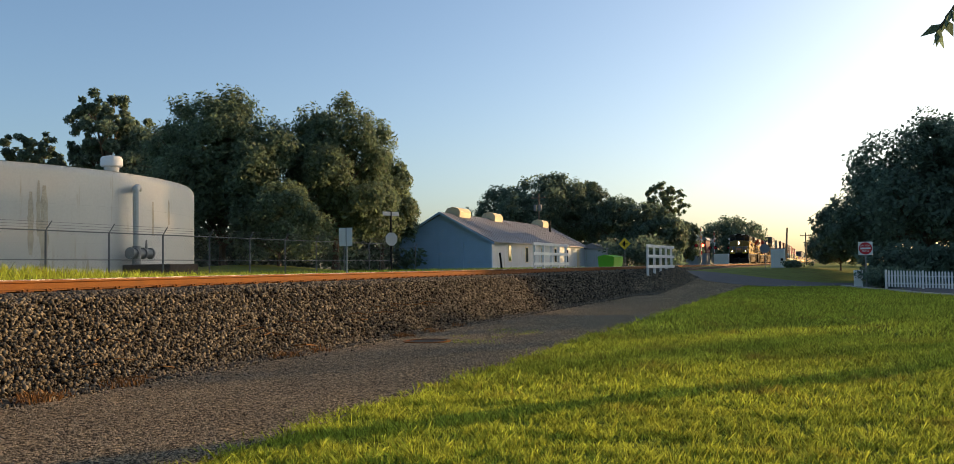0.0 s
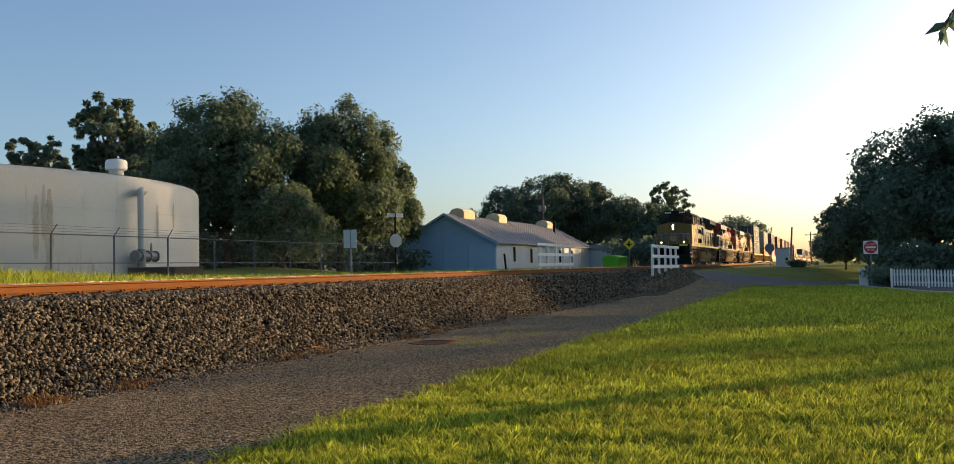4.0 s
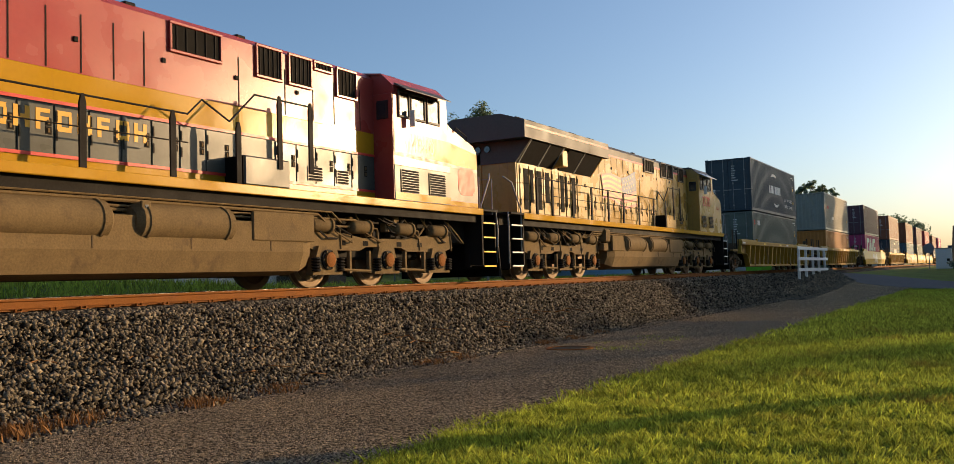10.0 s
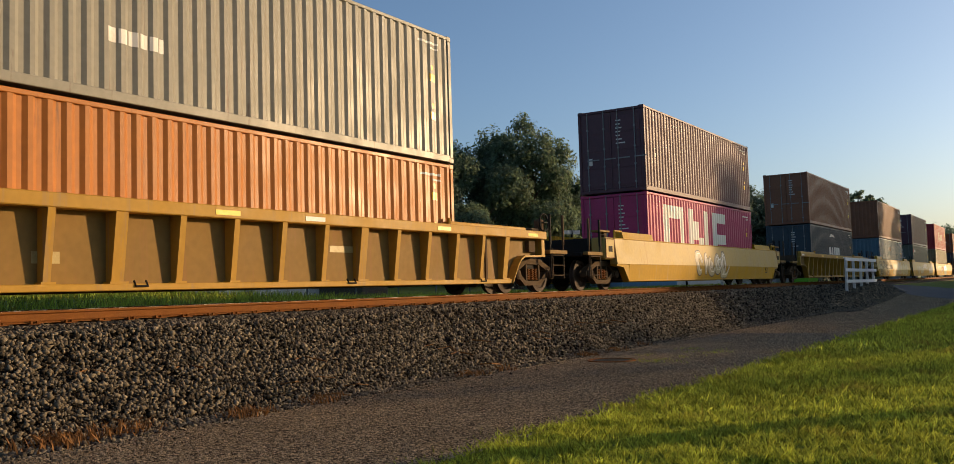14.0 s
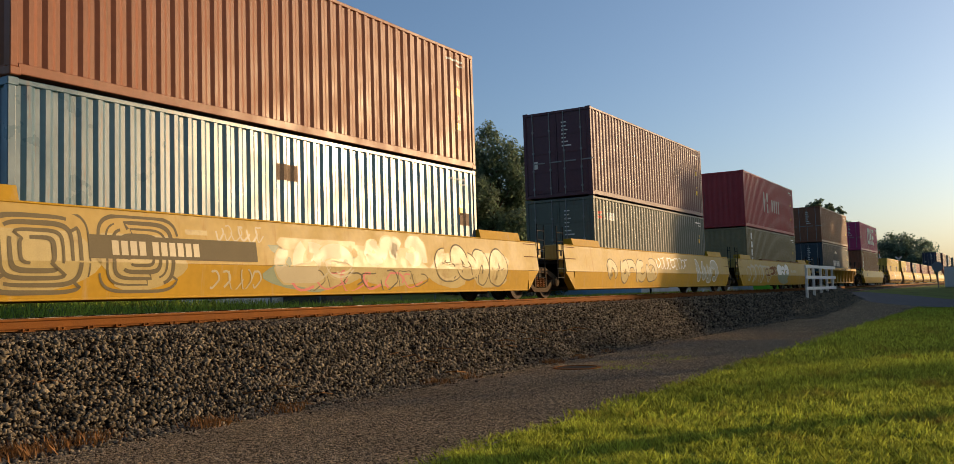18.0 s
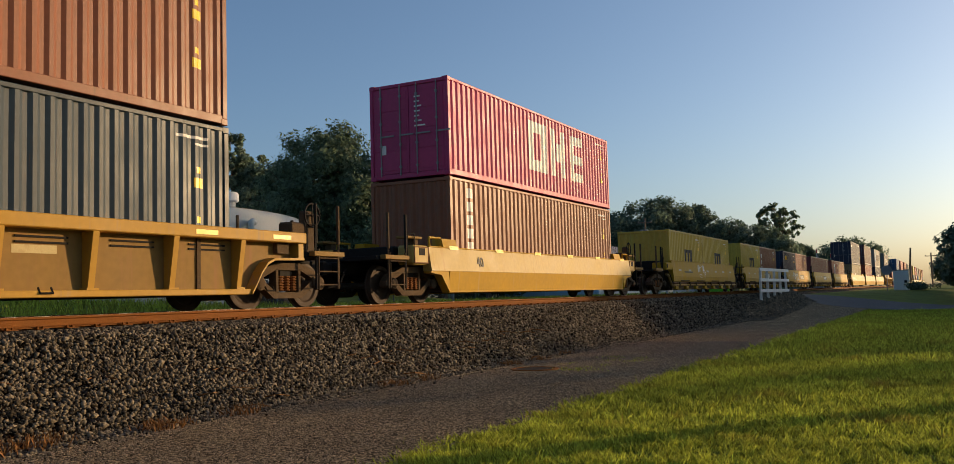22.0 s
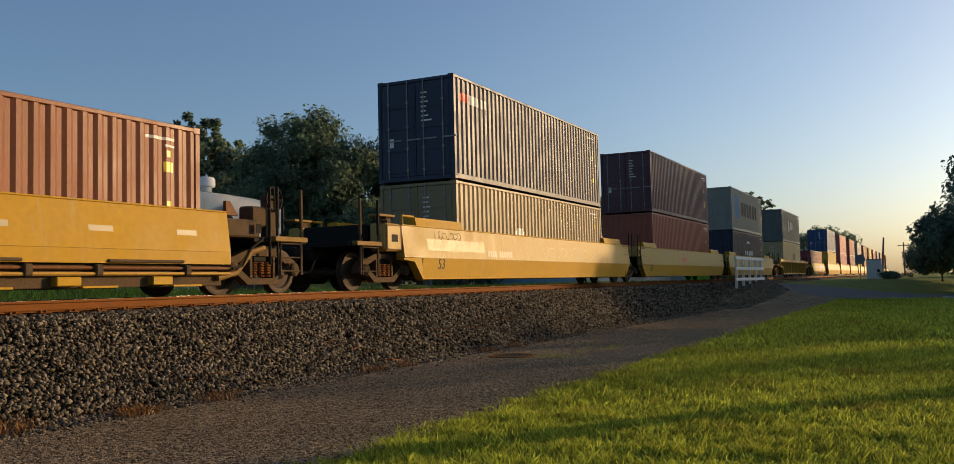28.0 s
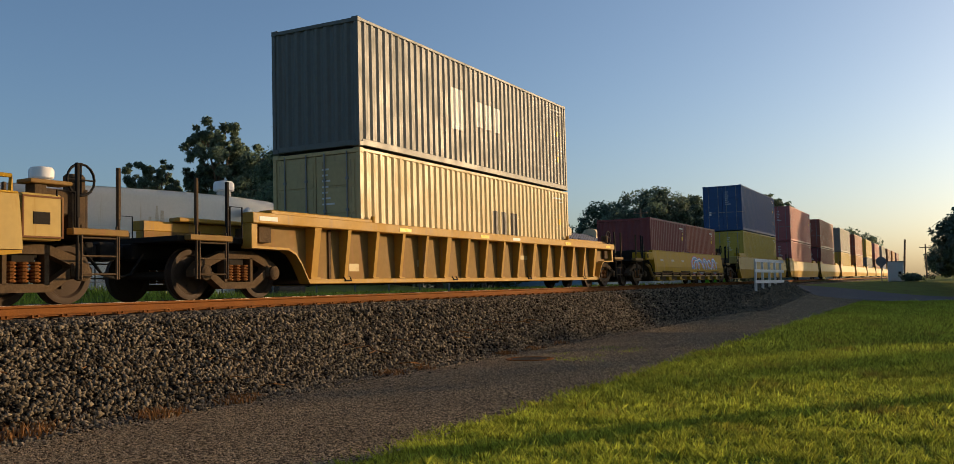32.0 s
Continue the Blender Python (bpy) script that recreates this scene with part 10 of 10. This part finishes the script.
for k in range(26):
    s = Shape()
    y = rng_t.uniform(5.5, 22)
    dx = rng_t.uniform(2.6, 3.5)
    z = max(float(ballast_z(dx)), 0.0) + 0.05
    s.tube([(0, 0, 0), (0.2, rng_t.uniform(-0.3, 0.3), 0.03), (0.38, rng_t.uniform(-0.5, 0.5), -0.02)], rng_t.uniform(0.006, 0.013), 5)
    tg = tagged(part("twig", s, M["weed"], at=pose(TRACK_X + dx, y, z, 0, 0, rng_t.uniform(0, 90))), "dry pale twig lying on the ballast", "twig")


# ---- lawn grass and path grit
def lawn():
    rng = np.random.default_rng(9)

    waves = [(math.cos(q) * k_, math.sin(q) * k_, ph) for q, k_, ph in zip(rng.random(14) * 6.28, 5.0 * 1.27 ** np.arange(14.0), rng.random(14) * 6.28)]

    def field(n, x1, y0, y1, h, w):
        """Blades on a stretch of the lawn between the path and x1, thinning out at its outer side."""
        x, y = -5.3 + (x1 + 5.3) * rng.random(n), y0 + (y1 - y0) * rng.random(n)
        edge = np.array([grass_edge(q) for q in y])
        fringe = rng.exponential(0.07, n)
        ok = (x > edge - fringe) & ((x < 1.0 + 0.235 * (60.5 - y) - 0.15) | (y < 20)) & (y < 60)
        ok &= rng.random(n) < np.clip((x1 - x) / 1.5, 0, 1)
        ok &= rng.random(n) < np.clip((y - 3.4) / 1.2, 0, 1)
        patch = sum(np.sin(fx * x + fy * y + ph) for fx, fy, ph in waves) / 3.2
        ok &= rng.random(n) < 0.95 + 0.12 * patch
        x, y, patch = x[ok], y[ok], patch[ok]
        m = len(x)
        hh = h * (0.35 + 0.7 * rng.random(m)) * np.clip(1 + 0.6 * patch, 0.3, 1.9) * np.where(rng.random(m) < 0.02, 1.6, 1)
        le = rng.normal(0, 0.48, (m, 2)) * hh[:, None]
        a_ = rng.random(m) * math.pi
        ww = w * (0.6 + 0.8 * rng.random(m))
        dx, dy = np.cos(a_) * ww, np.sin(a_) * ww
        z = ground_z(x, y) - 0.015
        v = np.stack([np.stack([x - dx, y - dy, z], -1), np.stack([x + dx, y + dy, z], -1),
                      np.stack([x + le[:, 0] * 0.5 + dx * 0.8, y + le[:, 1] * 0.5 + dy * 0.8, z + hh * 0.6], -1),
                      np.stack([x + le[:, 0], y + le[:, 1], z + hh], -1)], 1).reshape(-1, 3)
        tagged(new("lawn_grass", raw("lawn_grass", v, np.arange(4 * m).reshape(-1, 4), M["blade"])), "sunlit yellow-green mown lawn grass", "grass", kind="stuff")

    # rough grass beyond the track
    n = 30000
    x, y = -24.5 + 9.3 * rng.random(n), 2 + 66 * rng.random(n)
    hh, z = 0.30 * (0.4 + 0.8 * rng.random(n)), ground_z(x, y) - 0.02
    a_, le = rng.random(n) * math.pi, rng.normal(0, 0.12, (n, 2))
    dx, dy = np.cos(a_) * 0.02, np.sin(a_) * 0.02
    v = np.stack([np.stack([x - dx, y - dy, z], -1), np.stack([x + dx, y + dy, z], -1), np.stack([x + le[:, 0], y + le[:, 1], z + hh], -1)], 1).reshape(-1, 3)
    tagged(new("rough_grass", raw("rough_grass", v, np.arange(3 * n).reshape(-1, 3), M["blade"])), "rough uncut grass beyond the railway track", "grass", kind="stuff")
    field(200000, 3.2, 3.4, 10, 0.062, 0.0048)
    field(180000, 5.0, 10, 20, 0.068, 0.0078)
    field(180000, 10.0, 20, 60, 0.085, 0.016)


lawn()


def grit():
    rng = np.random.default_rng(19)
    n = 95000
    y = 3.2 + 24 * rng.random(n) ** 1.6
    x = -9.7 + 5.0 * rng.random(n)
    s = (0.0045 + 0.012 * rng.random(n) ** 3) * (1 + 0.02 * y)
    base = np.array([(1, 0, 0), (0, 1, 0), (-1, 0, 0), (0, -1, 0), (0, 0, 0.8)])
    tri = np.array([(0, 1, 4), (1, 2, 4), (2, 3, 4), (3, 0, 4)])
    p = base[None] * (1 + 0.5 * (rng.random((n, 5, 3)) - 0.5)) * s[:, None, None]
    p += np.stack([x, y, ground_z(x, y) + 0.012], -1)[:, None]
    f = (tri[None] + 5 * np.arange(n)[:, None, None]).reshape(-1, 3)
    tagged(new("loose_gravel", raw("loose_gravel", p.reshape(-1, 3), f, M["grit"])), "loose small stones on the gravel path", "gravel", kind="stuff")


grit()


# ---- what moves
def roll(wheels, radius):
    """Turns all wheelsets of one radius; their places along the train lie in the parent inverse, so they share one action."""
    first = None
    for w in wheels:
        w.matrix_parent_inverse = w.matrix_basis.copy()
        w.matrix_basis = Matrix.Identity(4)
        if first is None:
            first = w
            turn = math.degrees(SPEED / radius / FPS)
            walk(w, [(k / FPS, pose(0, 0, 0, (turn * k) % 360.0, 0, 0)) for k in range(32 * FPS + 1)])
        else:
            w.rotation_mode = "QUATERNION"
            keys = w.animation_data_create()
            keys.action = first.animation_data.action
            keys.action_slot = first.animation_data.action_slot


def motions():
    sets = [ob for ob in scene.objects if ob.name.split(".")[0] == "wheelset"]
    roll([ob for ob in sets if ob.data is CACHE["wheelset"]], 0.44)
    roll([ob for ob in sets if ob.data is CACHE["loco_wheelset"]], 0.52)
    for ob, q, z in MOVING:
        walk(ob, [(t, pose(TRACK_X, q - SPEED * (t - 16), RAIL_Z + z)) for t in (0, 8, 16, 24, 32)])


motions()
